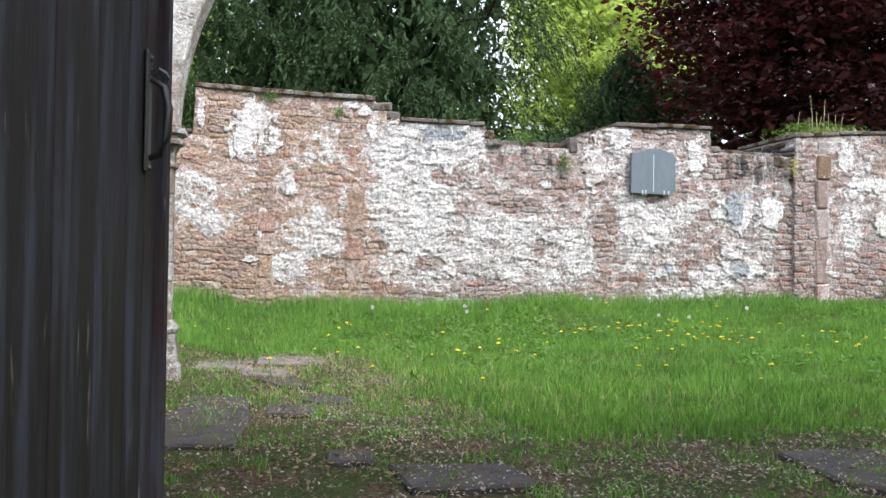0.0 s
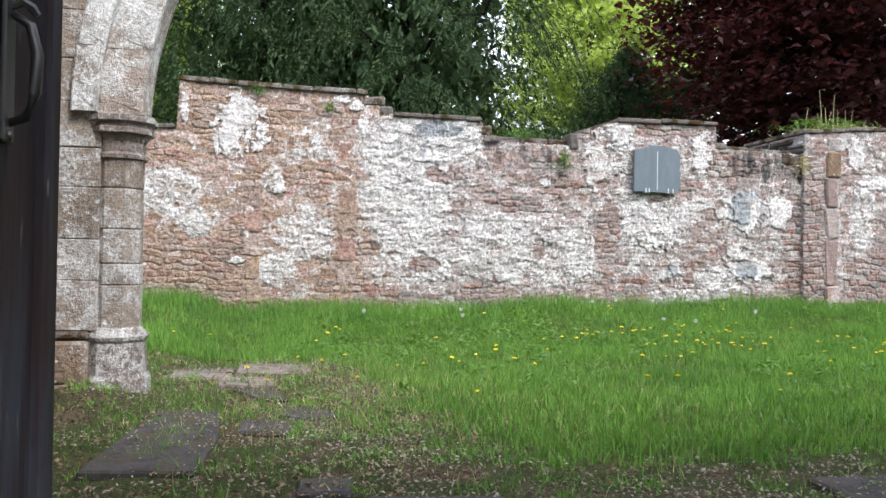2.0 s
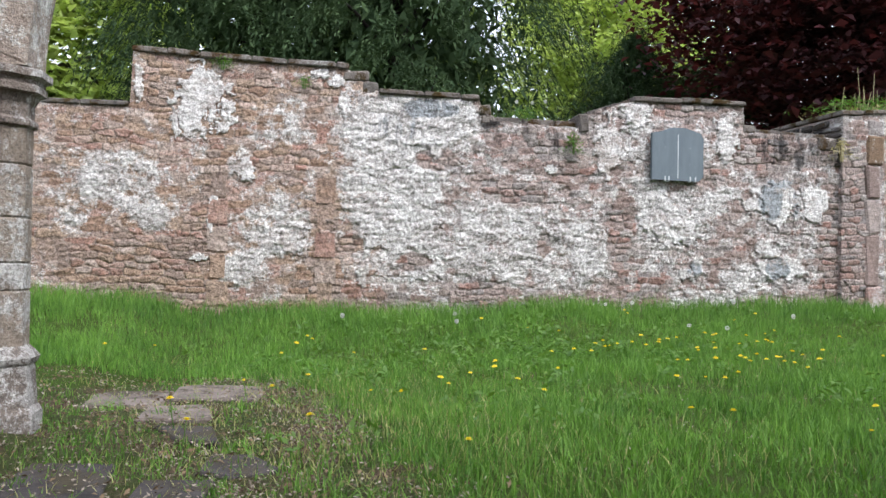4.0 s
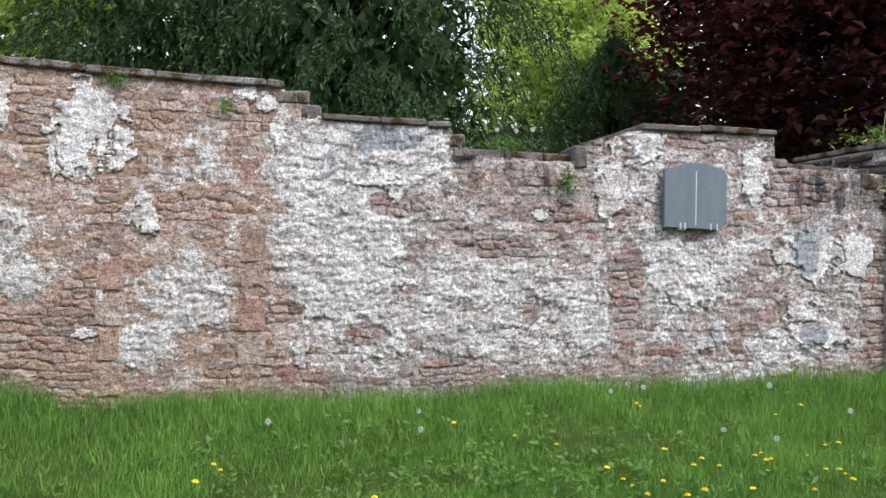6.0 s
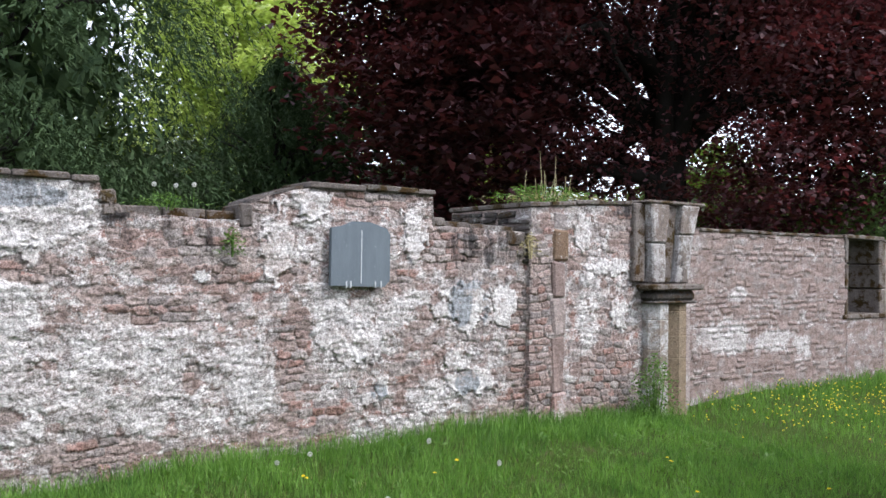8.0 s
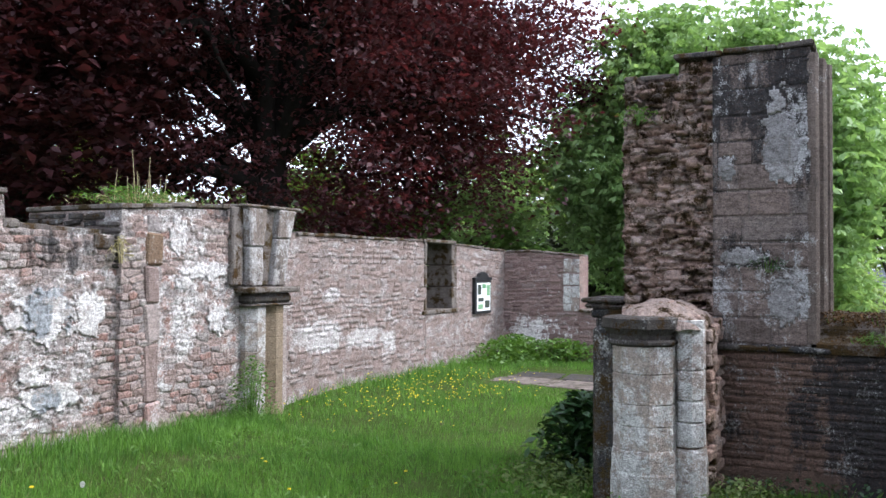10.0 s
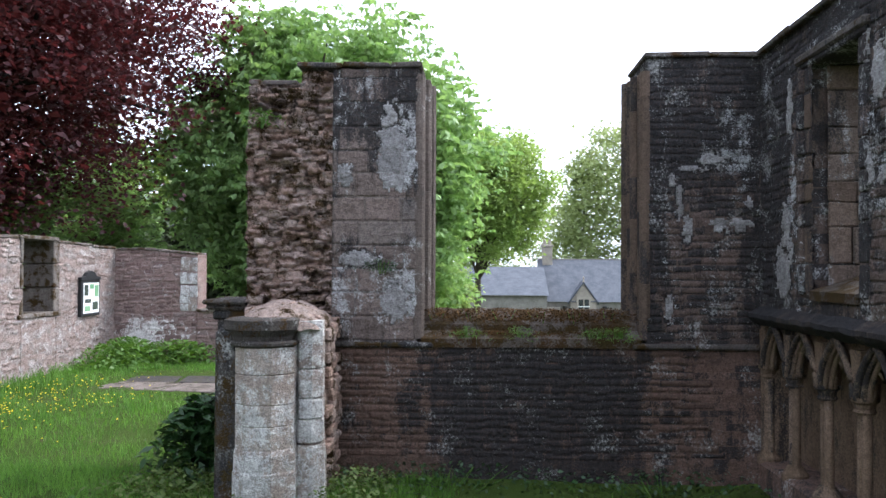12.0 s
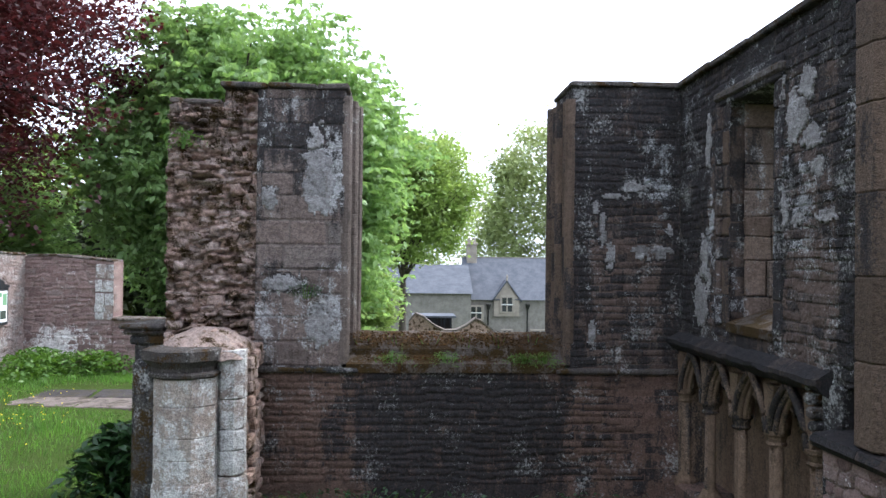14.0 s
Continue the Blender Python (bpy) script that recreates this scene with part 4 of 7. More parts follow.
def lay(parent, way, face, u0, u1, z0, top, style, material, courses, lengths, proud, near=None, limit=290, seed=0, skip=0.03, hole=None, lead=0.0, part_name="stone", tilt=0.05, loose=0.0):
    """Lays stones in rough courses on a face. Those inside near (u0, u1, z0, z1) are parts of their own, at most limit; the rest is joined."""
    rng = random.Random(seed * 7 + 11)
    along, into = FACES[way]
    sign = along.x + along.y
    pool = POOLS[style]
    gap = (-0.006, 0.010) if loose else (0.004, 0.018)
    laid, z = [], z0
    while z < z0 + 8:
        h = rng.uniform(*courses)
        u = u0 - rng.uniform(0, lengths[0]) * 0.5
        any_left = False
        while u < u1 - 0.02:
            w = rng.uniform(*lengths) * rng.uniform(0.7, 1.15)
            a, b = max(u, u0), min(u + w, u1)
            u += w
            mid = (a + b) / 2
            limit_z = min(top(a), top(mid), top(b))
            zz = z + 0.025 * math.sin(mid * 1.9 + z * 3) * min(1, (z - z0) * 3)
            h0 = h
            if loose:
                zz += loose * (0.10 * noise.noise((mid * 1.3, z * 1.1, face)) + 0.05 * noise.noise((mid * 3.7, z * 3, face + 3))) * min(1, (z - z0) * 3) + h * loose * rng.uniform(-0.3, 0.3)
                h0 = h * (1 + loose * rng.uniform(-0.45, 0.40))
            hh = min(h0, limit_z - zz - 0.005)
            if limit_z > z:
                any_left = True
            if b - a < 0.04 or hh < 0.03 or rng.random() < skip or (hole and hole(mid, zz + hh / 2)):
                continue
            split = hh > 0.11 and rng.random() < 0.22
            for k in range(2 if split else 1):
                h1 = hh / 2 if split else hh
                laid.append((mid + rng.uniform(-0.008, 0.008), zz + h1 * (k + 0.5), b - a - rng.uniform(*gap), h1 - rng.uniform(gap[0], gap[1] * 0.8), rng.uniform(*proud), rng.randrange(len(pool)), rng.uniform(-tilt, tilt)))
        z += h
        if not any_left:
            break
    made, joined_v, joined_f, count = 0, [], [], 0
    for mid, zc, w, h, d, i, lean in laid:
        p = spot(way, face + into.x * lead + into.y * lead, mid, 0, zc)
        inside = near is None or (near[0] <= mid <= near[1] and near[2] <= zc <= near[3])
        c, s = math.cos(lean), math.sin(lean)
        m = Matrix(((along.x * w * c, into.x * d, -along.x * h * s, p.x), (along.y * w * c, into.y * d, -along.y * h * s, p.y), (w * s, 0, h * c, p.z), (0, 0, 0, 1)))
        if inside and made < limit:
            key = (style, i, material.name)
            if key not in POOL_DATA:
                POOL_DATA[key] = raw(*pool[i])
                POOL_DATA[key].materials.append(material)
            ob = new(part_name, POOL_DATA[key])
            ob.parent = parent
            ob.matrix_basis = m
            made += 1
        else:
            a = np.array(m)
            joined_v.append(pool[i][0] @ a[:3, :3].T + a[:3, 3])
            joined_f.append(pool[i][1] + count)
            count += len(pool[i][0])
    if joined_v:
        ob = hold(part_name + "work", raw(np.concatenate(joined_v), np.concatenate(joined_f)), material, parent)
        ob["kind"] = "stuff"


def copings(parent, way, face, u0, u1, top, deep, thick, over, lengths, material, seed=0, name="coping_stone"):
    """Flat stones along a wall's head."""
    rng = random.Random(seed)
    along, into = FACES[way]
    u = u0
    while u < u1 - 0.05:
        w = min(rng.uniform(*lengths), u1 - u)
        if u1 - u - w < lengths[0] * 0.4:
            w = u1 - u
        za, zb = top(u + 0.01), top(u + w - 0.01)
        b = bmesh.new()
        vs = []
        for uu, zz in ((u + 0.004, za), (u + w - 0.004, zb)):
            lift = rng.uniform(-0.008, 0.012)
            for dep, dz in ((-over + rng.uniform(-0.015, 0.015), 0), (deep, 0)):
                for t in (0, thick * rng.uniform(0.9, 1.1)):
                    vs.append(b.verts.new(spot(way, face, uu, dep, zz + lift + t)))
        bmesh.ops.convex_hull(b, input=vs)
        bmesh.ops.bevel(b, geom=b.edges[:], offset=0.012, segments=1, affect="EDGES")
        part(name, b, material, parent)
        u += w


def ground_z(x, y):
    """Height of the ground: it climbs towards the north wall and falls away in the east."""
    z = -0.04 + 0.08 * smooth(1, 4.5, x) * smooth(3, 9, y) + 0.10 * smooth(6, 9.5, x)
    z = z + 0.26 * smooth(9.4, 11.7, y) * (1 - 0.75 * smooth(7.0, 10.0, x)) + 0.08 * smooth(1.0, -2.6, x) * smooth(9, 11.6, y)
    z = z + 0.10 * smooth(-0.6, -1.1, x) * smooth(5.2, 6.3, y) + 0.08 * smooth(9.8, 12, x)
    z = z - 5.6 * smooth(24, 62, x)
    return z + 0.02 * np.sin(x * 2.1 + 0.4) * np.sin(y * 1.7 + 1.1)


def spaced(lo, hi, step, far):
    """Even steps between lo and hi, growing steps beyond, out to far."""
    mid = list(np.arange(lo, hi + 1e-6, step))
    out, d = [], step
    while (out[-1] if out else hi) < far:
        d *= 1.45
        out.append((out[-1] if out else hi) + d)
    back = [lo - (o - hi) for o in out]
    return np.array(back[::-1] + mid + out)


gx, gy = spaced(-4, 20, 0.15, 900), spaced(-0.5, 13, 0.15, 900)
GX, GY = np.meshgrid(gx, gy, indexing="ij")
rng = np.random.default_rng(5)
inner = ((GX > -4) & (GX < 20) & (GY > -0.5) & (GY < 13)).astype(float)
GZ = ground_z(GX, GY) + inner * rng.normal(0, 0.008, GX.shape)
ny = len(gy)
idx = (np.arange(len(gx) - 1)[:, None] * ny + np.arange(ny - 1)[None, :]).ravel()
ground = hold("ground", raw(np.stack([GX, GY, GZ], -1), np.stack([idx, idx + ny, idx + ny + 1, idx + 1], 1)), M_GROUND)
ground.data.polygons.foreach_set("use_smooth", [True] * len(ground.data.polygons))
tagged(ground, "grassy churchyard ground with bare trodden soil", "ground", kind="structure")

# ---- north wall ----
NORTH = 11.67
TOP_N = line([(-4.5, 2.62), (-1.275, 2.60), (-1.265, 3.20), (1.17, 3.13), (1.2, 3.08), (1.36, 3.02), (1.5, 2.93), (1.52, 2.86), (2.74, 2.85), (2.76, 2.80), (2.9, 2.60), (4.0, 2.57), (4.10, 2.62), (4.14, 2.74), (4.30, 2.82), (4.72, 2.93), (6.24, 2.94), (6.26, 2.62), (7.2, 2.58), (7.62, 2.58)])


def render_left(u, z):
    """How much of the north wall's face is still covered by lime render."""
    f = 0.30 + 0.16 * smooth(0.9, 1.8, u) - 0.06 * smooth(6.0, 7.6, u) - 0.22 * smooth(0.75, 0.35, z)
    f = f + area(u, z, RENDER_WEST + BARE_WEST + RENDER_EAST + BARE_EAST)
    return f + 0.20 * ripple(u * 1.6, z * 1.6, 31) + 0.20 * ripple(u * 4.5, z * 4.5, 32) + 0.14 * ripple(u * 11, z * 11, 33) + 0.10 * ripple(u * 27, z * 27, 34)


wall_n = stone_face("wall_north", "s", NORTH, -2.9, 7.62, 0.0, TOP_N, 0.6, M_NORTH_CORE, (0.19, 0.082), 0.022, 0.0138, 1, "ruined rubble wall of ochre and red sandstone with flaking limewash", field=render_left, plates=PLATES_WEST + PLATES_EAST[:12], plate_material=M_RENDER, pieces=300, near=(-2.2, 7.6, 0.2, 3.1), rough=0.008, calm=lambda u, z: 0.45 + 0.55 * smooth(0.6, 1.8, u) + 0.3 * ripple(u * 0.9, z * 0.9, 77))


# dressed quoins of a blocked doorway in the wall
for u, z0, n in ((-0.30, 0.35, 5), (0.92, 0.3, 5)):
    for j in range(n):
        half = random.uniform(0.07, 0.13)
        b = block(u - half, u + half, NORTH - random.uniform(0.010, 0.018), NORTH + 0.2, z0 + j * 0.31, z0 + j * 0.31 + random.uniform(0.24, 0.30), 0, 0, cuts=7)
        for v in b.verts:
            v.co += Vector((noise.noise(v.co * 9) * 0.016, noise.noise(v.co * 14 + Vector((3, 0, 0))) * 0.012, noise.noise(v.co * 9 + Vector((0, 0, 7))) * 0.016))
        part("quoin", b, M_NORTH_CORE, wall_n)
copings(wall_n, "s", NORTH, -1.27, 1.17, line([(-1.3, 3.19), (1.2, 3.12)]), 0.62, 0.065, 0.05, (0.35, 0.6), M_COPING, 1)
copings(wall_n, "s", NORTH, 1.52, 2.74, line([(1.5, 2.85), (2.8, 2.84)]), 0.62, 0.06, 0.05, (0.3, 0.55), M_COPING, 2)
copings(wall_n, "s", NORTH, 4.72, 6.25, line([(4.7, 2.925), (6.3, 2.935)]), 0.62, 0.06, 0.05, (0.55, 0.95), M_COPING, 3)
copings(wall_n, "s", NORTH + 0.12, 2.92, 4.08, line([(2.9, 2.59), (4.1, 2.57)]), 0.5, 0.09, 0.0, (0.35, 0.6), M_COPING, 4)
copings(wall_n, "s", NORTH + 0.05, 4.12, 4.70, line([(4.1, 2.68), (4.72, 2.90)]), 0.55, 0.07, 0.02, (0.25, 0.35), M_COPING_DARK, 5)
copings(wall_n, "s", NORTH + 0.1, 6.28, 7.5, line([(6.2, 2.58), (7.6, 2.55)]), 0.5, 0.09, 0.0, (0.35, 0.6), M_COPING, 6)
copings(wall_n, "s", NORTH, -2.98, -1.29, line([(-4.5, 2.58), (-1.2, 2.57)]), 0.62, 0.06, 0.03, (0.3, 0.5), M_COPING, 7)
for u, z, w, h in ((1.24, 3.06, 0.3, 0.12), (1.42, 2.93, 0.2, 0.14), (2.80, 2.72, 0.16, 0.13), (2.86, 2.62, 0.16, 0.1), (4.08, 2.62, 0.14, 0.2), (6.32, 2.66, 0.2, 0.1), (7.45, 2.5, 0.3, 0.16)):
    part("loose_coping", block(u - w / 2, u + w / 2, NORTH - 0.02, NORTH + 0.45, z - h / 2, z + h / 2, 0.02, 0.02), M_COPING, wall_n)

# the stub of a cross wall
TOP_STUB = line([(7.5, 2.86), (8.2, 2.93), (9.7, 3.0)])
wall_stub = stone_face("wall_north_stub", "s", NORTH - 0.06, 7.62, 9.62, -0.05, TOP_STUB, 1.6, M_NORTH_CORE, (0.20, 0.088), 0.024, 0.0145, 2, "thick red rubble wall stub with weeds on its head", field=render_left, plates=PLATES_EAST[12:], plate_material=M_RENDER, pieces=110)
lay(wall_stub, "w", 7.62, NORTH - 0.06, NORTH + 1.55, 2.2, line([(0, 2.86), (20, 2.86)]), "rubble", M_COPING_DARK, (0.06, 0.1), (0.2, 0.5), (0.012, 0.05), limit=60, seed=3)
for z0, z1 in ((0.15, 0.62), (0.63, 1.32), (1.33, 1.78), (1.79, 2.22), (2.23, 2.62), (2.63, 2.85)):
    part("quoin", block(7.98, 8.2 if z0 < 2.2 else 8.24, NORTH - 0.088, NORTH + 0.2, z0, z1, 0.025, 0.026), M_QUOIN if 2.2 < z0 < 2.5 else M_NORTH_PINK, wall_stub)
copings(wall_stub, "s", NORTH - 0.06, 7.58, 9.4, line([(7.5, 2.86), (8.2, 2.93), (9.7, 3.0)]), 1.62, 0.06, 0.03, (0.3, 0.55), M_COPING, 8)

# the far stretch of the north wall, with a window gap
FAR_Y = 11.75
TOP_FAR = line([(9.5, 2.72), (14.9, 2.74), (16.1, 2.70), (18.7, 2.62)])
FAR_FACE = ("s", FAR_Y)
wall_ne = stone_face("wall_north_far", *FAR_FACE, 9.62, 14.92, -0.2, TOP_FAR, 0.6, M_NE, (0.21, 0.085), 0.016, 0.03, 3, "pinkish rubble wall with patchy limewash and a window gap", pieces=200, near=(10.7, 14.9, 0.1, 2.7), rough=0.004)
stone_face("wall_north_below_window", *FAR_FACE, 14.92, 16.12, -0.2, line([(0, 1.40), (20, 1.38)]), 0.6, M_NE, (0.21, 0.085), 0.016, 0.025, 3, parent=wall_ne, kind="")
stone_face("wall_north_end", *FAR_FACE, 16.12, 18.75, -0.2, TOP_FAR, 0.6, M_NE, (0.21, 0.085), 0.016, 0.025, 3, parent=wall_ne, kind="", pieces=60)


copings(wall_ne, "s", FAR_Y, 10.96, 14.92, line([(9.5, 2.70), (14.9, 2.72)]), 0.62, 0.05, 0.03, (0.3, 0.6), M_COPING, 9)
copings(wall_ne, "s", FAR_Y, 16.12, 18.6, line([(16, 2.69), (18.7, 2.61)]), 0.62, 0.05, 0.03, (0.3, 0.6), M_COPING, 10)
copings(wall_ne, "s", FAR_Y, 14.92, 16.12, line([(14, 2.73), (17, 2.70)]), 0.62, 0.07, 0.03, (1.3, 1.4), M_COPING, 11, "lintel")
for z in (1.42, 1.86, 2.30):
    part("jamb_stone", block(15.98, 16.2, FAR_Y - 0.012, FAR_Y + 0.61, z, z + 0.42, 0.015, 0.008), M_COPING, wall_ne)
    part("jamb_stone", block(14.86, 14.97, FAR_Y - 0.012, FAR_Y + 0.61, z, z + 0.42, 0.015, 0.008), M_COPING, wall_ne)
part("window_sill", block(14.8, 16.25, FAR_Y - 0.03, FAR_Y + 0.62, 1.34, 1.42, 0.015, 0.006), M_COPING, wall_ne)

# the return wall at the corner, its white jamb, the low wall after it
TOP_RET = line([(9.9, 2.50), (11.2, 2.62), (11.9, 2.60)])
wall_ret = stone_face("wall_return", "w", 18.6, 9.95, 11.9, -0.4, TOP_RET, 0.6, M_FAR, (0.24, 0.09), 0.016, 0.03, 5, "red rubble return wall with a pale dressed jamb", pieces=100)
lay(wall_ret, "w", 18.6, 9.95, 10.33, 1.3, line([(0, 2.5), (20, 2.5)]), "ashlar", M_WHITE, (0.25, 0.35), (0.2, 0.38), (0.01, 0.03), limit=20, seed=6)
copings(wall_ret, "w", 18.6, 9.95, 11.7, line([(9.9, 2.49), (11.2, 2.61), (11.9, 2.59)]), 0.62, 0.05, 0.03, (0.3, 0.5), M_COPING, 12)
wall_low = stone_face("wall_low", "w", 18.55, 7.0, 9.95, -0.4, line([(7, 1.22), (9.95, 1.30)]), 0.6, M_FAR, (0.24, 0.09), 0.018, 0.03, 7, "low red rubble wall with a flat stone head", pieces=80)
copings(wall_low, "w", 18.55, 7.0, 9.95, line([(7, 1.21), (9.95, 1.29)]), 0.62, 0.06, 0.05, (0.4, 0.7), M_COPING, 13)

# ---- wall shaft on the north wall ----
def wall_respond():
    t = thing("wall_respond", "half-octagonal stone respond with moulded capital on the rubble wall", "pillar", at=(10.02, 11.5, 0.1))
    p = t.location

    def rel(b):
        bmesh.ops.translate(b, verts=b.verts, vec=(-p.x, -p.y, -p.z))
        return b

    part("backing", rel(block(9.5, 10.62, 11.62, 12.2, -0.1, 2.0, 0.02, 0.006)), M_NORTH_PINK, t)
    for x, m, r in ((9.80, M_SHAFT_PALE, 0.21), (10.2, M_HONEY, 0.19)):
        z = 0.28
        while z < 1.74:
            h = min(random.uniform(0.26, 0.42), 1.75 - z)
            if 1.75 - z - h < 0.12:
                h = 1.75 - z
            part("shaft_drum", rel(stack([(r - 0.008, z), (r, z + 0.012), (r, z + h - 0.012), (r - 0.008, z + h)], cx=x, cy=11.6)), m, t)
            z += h
        part("base", rel(stack([(r + 0.05, 0.05), (r + 0.05, 0.2), (r + 0.025, 0.24), (r, 0.29)], cx=x, cy=11.6)), m, t)
    cap = part("capital", rel(block(9.56, 10.42, 11.37, 11.9, 1.73, 1.875, 0.05, 0.004)), M_COPING_DARK, t, "dark moulded capital")
    part("necking", rel(block(9.55, 10.43, 11.36, 11.9, 1.70, 1.735, 0.014, 0.003)), M_COPING_DARK, cap)
    part("abacus", rel(block(9.47, 10.50, 11.30, 11.9, 1.88, 1.965, 0.018, 0.008)), M_COPING, cap)
    for poly, y0, m in (
        ([(9.62, 1.97), (9.85, 1.97), (9.87, 2.5), (9.585, 2.5)], 11.43, M_SPRING),
        ([(9.583, 2.505), (9.872, 2.505), (9.92, 3.02), (9.545, 3.02)], 11.41, M_SPRING),
        ([(9.86, 1.97), (10.04, 1.97), (10.16, 3.02), (9.93, 3.02)], 11.49, M_COPING),
        ([(10.045, 1.97), (10.29, 1.97), (10.40, 2.62), (10.12, 2.62)], 11.40, M_SPRING),
        ([(10.12, 2.626), (10.40, 2.626), (10.52, 3.02), (10.16, 3.02)], 11.39, M_SPRING),
    ):
        b = prism(poly, "y", y0, 12.1)
        bmesh.ops.bevel(b, geom=b.edges[:], offset=0.022, segments=1, affect="EDGES")
        bmesh.ops.subdivide_edges(b, edges=[e for e in b.edges if e.calc_length() > 0.15], cuts=3, use_grid_fill=True)
        for v in b.verts:
            v.co += Vector((noise.noise(v.co * 8), noise.noise(v.co * 8 + Vector((4, 0, 0))), 0)) * 0.016
        part("springer_stone", rel(b), m, t)
    part("head", rel(block(9.50, 10.66, 11.40, 12.25, 3.02, 3.075, 0.02, 0.014)), M_COPING, t)
    part("side_block", rel(block(10.46, 10.70, 11.62, 12.2, 2.55, 3.02, 0.02, 0.012)), M_COPING, t)
    part("side_block", rel(block(9.36, 9.56, 11.53, 12.2, 1.98, 3.02, 0.02, 0.014)), M_COPING, t)


wall_respond()

def smeared(u, z):
    """Relief of old walls: full in places, lost under mortar and crust elsewhere."""
    return 0.15 + 0.85 * smooth(-0.15, 0.55, ripple(u * 1.5, z * 1.9, 5) + 0.5 * ripple(u * 5, z * 6, 6))


# ---- east wall: torn pier, window gap, corner ----
EAST = 9.65
PIER_PLATES = [(4.88, 3.40, 0.17, 0.34, 1.0), (4.92, 3.81, 0.08, 0.23, 1.0), (5.38, 3.22, 0.10, 0.12, 1.0), (5.25, 2.35, 0.23, 0.08, 1.0), (4.89, 1.89, 0.17, 0.18, 1.0)]
wall_e = stone_face("wall_east", "w", EAST, 4.62, 5.52, 1.47, line([(0, 4.36), (9, 4.36)]), 0.9, M_ASHLAR, (0.40, 0.25), 0.007, 0.018, 8, "tall ruined wall of blackened ashlar beside a window gap", pieces=60, rough=0.006, stray=0.2, tone=0.6, calm=smeared, square=True, plates=PIER_PLATES, plate_material=M_PALE_RENDER, cover=0.008, deep=0.9)
TOP_SCAR = line([(5.5, 4.34), (5.86, 4.34), (5.87, 4.22), (6.44, 4.20)])
stone_face("wall_east_scar", "w", EAST + 0.06, 5.52, 6.44, -0.2, TOP_SCAR, 0.84, M_SCAR, (0.15, 0.055), 0.17, 0.017, 9, parent=wall_e, kind="", pieces=150, near=(5.5, 6.44, 1.6, 4.3), rough=0.034, deep=0.3, calm=lambda u, z: 0.75 + 0.7 * ripple(u * 2.2, z * 2.2, 15))
lay(wall_e, "w", EAST + 0.10, 5.5, 6.42, 1.6, TOP_SCAR, "torn", M_SCAR, (0.04, 0.10), (0.08, 0.24), (0.03, 0.15), limit=120, seed=9, skip=0.62, part_name="torn_stone", tilt=0.3, loose=1.0)
copings(wall_e, "w", EAST, 4.58, 5.9, line([(0, 4.36), (9, 4.36)]), 0.92, 0.055, 0.05, (0.3, 0.6), M_COPING_DARK, 14)
copings(wall_e, "w", EAST + 0.1, 5.9, 6.44, line([(0, 4.21), (9, 4.21)]), 0.82, 0.05, 0.05, (0.2, 0.4), M_COPING, 15)
wall_base = stone_face("wall_east_base", "w", EAST, 1.05, 5.6, -0.1, line([(0, 1.47), (9, 1.47)]), 0.9, M_BASE, (0.24, 0.075), 0.006, 0.019, 10, "dark damp rubble wall below a ruined church window", pieces=290, near=(1.6, 5.5, 0.3, 1.45), rough=0.004, stray=0.7, tone=0.4, calm=smeared, square=True, deep=0.3)
CORNER_PLATES = [(1.98, 3.18, 0.05, 0.08, 1.0), (1.91, 2.94, 0.045, 0.21, 1.0), (1.83, 2.68, 0.055, 0.17, 1.0), (1.78, 3.30, 0.17, 0.04, 1.0), (1.50, 2.71, 0.12, 0.085, 1.0), (1.29, 2.71, 0.11, 0.085, 1.0), (1.20, 2.95, 0.04, 0.10, 1.0), (2.02, 1.84, 0.05, 0.13, 1.0), (1.60, 3.40, 0.17, 0.06, 1.0)]
wall_corner = stone_face("wall_east_corner", "w", EAST, 0.6, 2.25, 1.47, line([(0, 4.46), (9, 4.44)]), 0.9, M_EAST, (0.24, 0.08), 0.0042, 0.018, 11, "blackened corner wall between two ruined windows", pieces=200, near=(1.1, 2.25, 1.5, 4.4), rough=0.003, stray=0.7, tone=0.35, calm=smeared, square=True, plates=CORNER_PLATES, plate_material=M_PALE_RENDER, cover=0.012, deep=0.3)
copings(wall_corner, "w", EAST, 0.6, 2.28, line([(0, 4.455), (9, 4.435)]), 0.92, 0.055, 0.05, (0.4, 0.7), M_COPING_DARK, 16)
# string course under the windows
for y0, y1 in ((1.05, 1.75), (1.75, 2.4), (4.45, 5.0), (5.0, 5.52)):
    part("string_course", block(EAST - 0.05, EAST + 0.1, y0, y1 - 0.006, 1.43, 1.49, 0.018, 0.003), M_COPING_DARK, wall_base)


def east_window():
    t = thing("window_gap_sill", "mossy sloping sill of a ruined window with red-brown lichen", "window sill", at=(EAST + 0.3, 3.45, 1.45))
    p = t.location
    ys = [2.30, 2.86, 3.42, 4.0, 4.58]
    for y0, y1 in zip(ys, ys[1:]):
        b = prism([(EAST - 0.03, 1.44), (EAST + 0.85, 1.44), (EAST + 0.85, 1.80), (EAST + 0.55, 1.80), (EAST + 0.22, 1.66), (EAST + 0.20, 1.60), (EAST - 0.03, 1.53)], "y", y0 + 0.004, y1 - 0.004)
        bmesh.ops.subdivide_edges(b, edges=[e for e in b.edges if e.calc_length() > 0.25], cuts=2, use_grid_fill=True)
        for v in b.verts:
            v.co.z += 0.012 * noise.noise(v.co * 9)
        bmesh.ops.translate(b, verts=b.verts, vec=-p)
        part("sill_stone", b, M_SILL, t)


east_window()


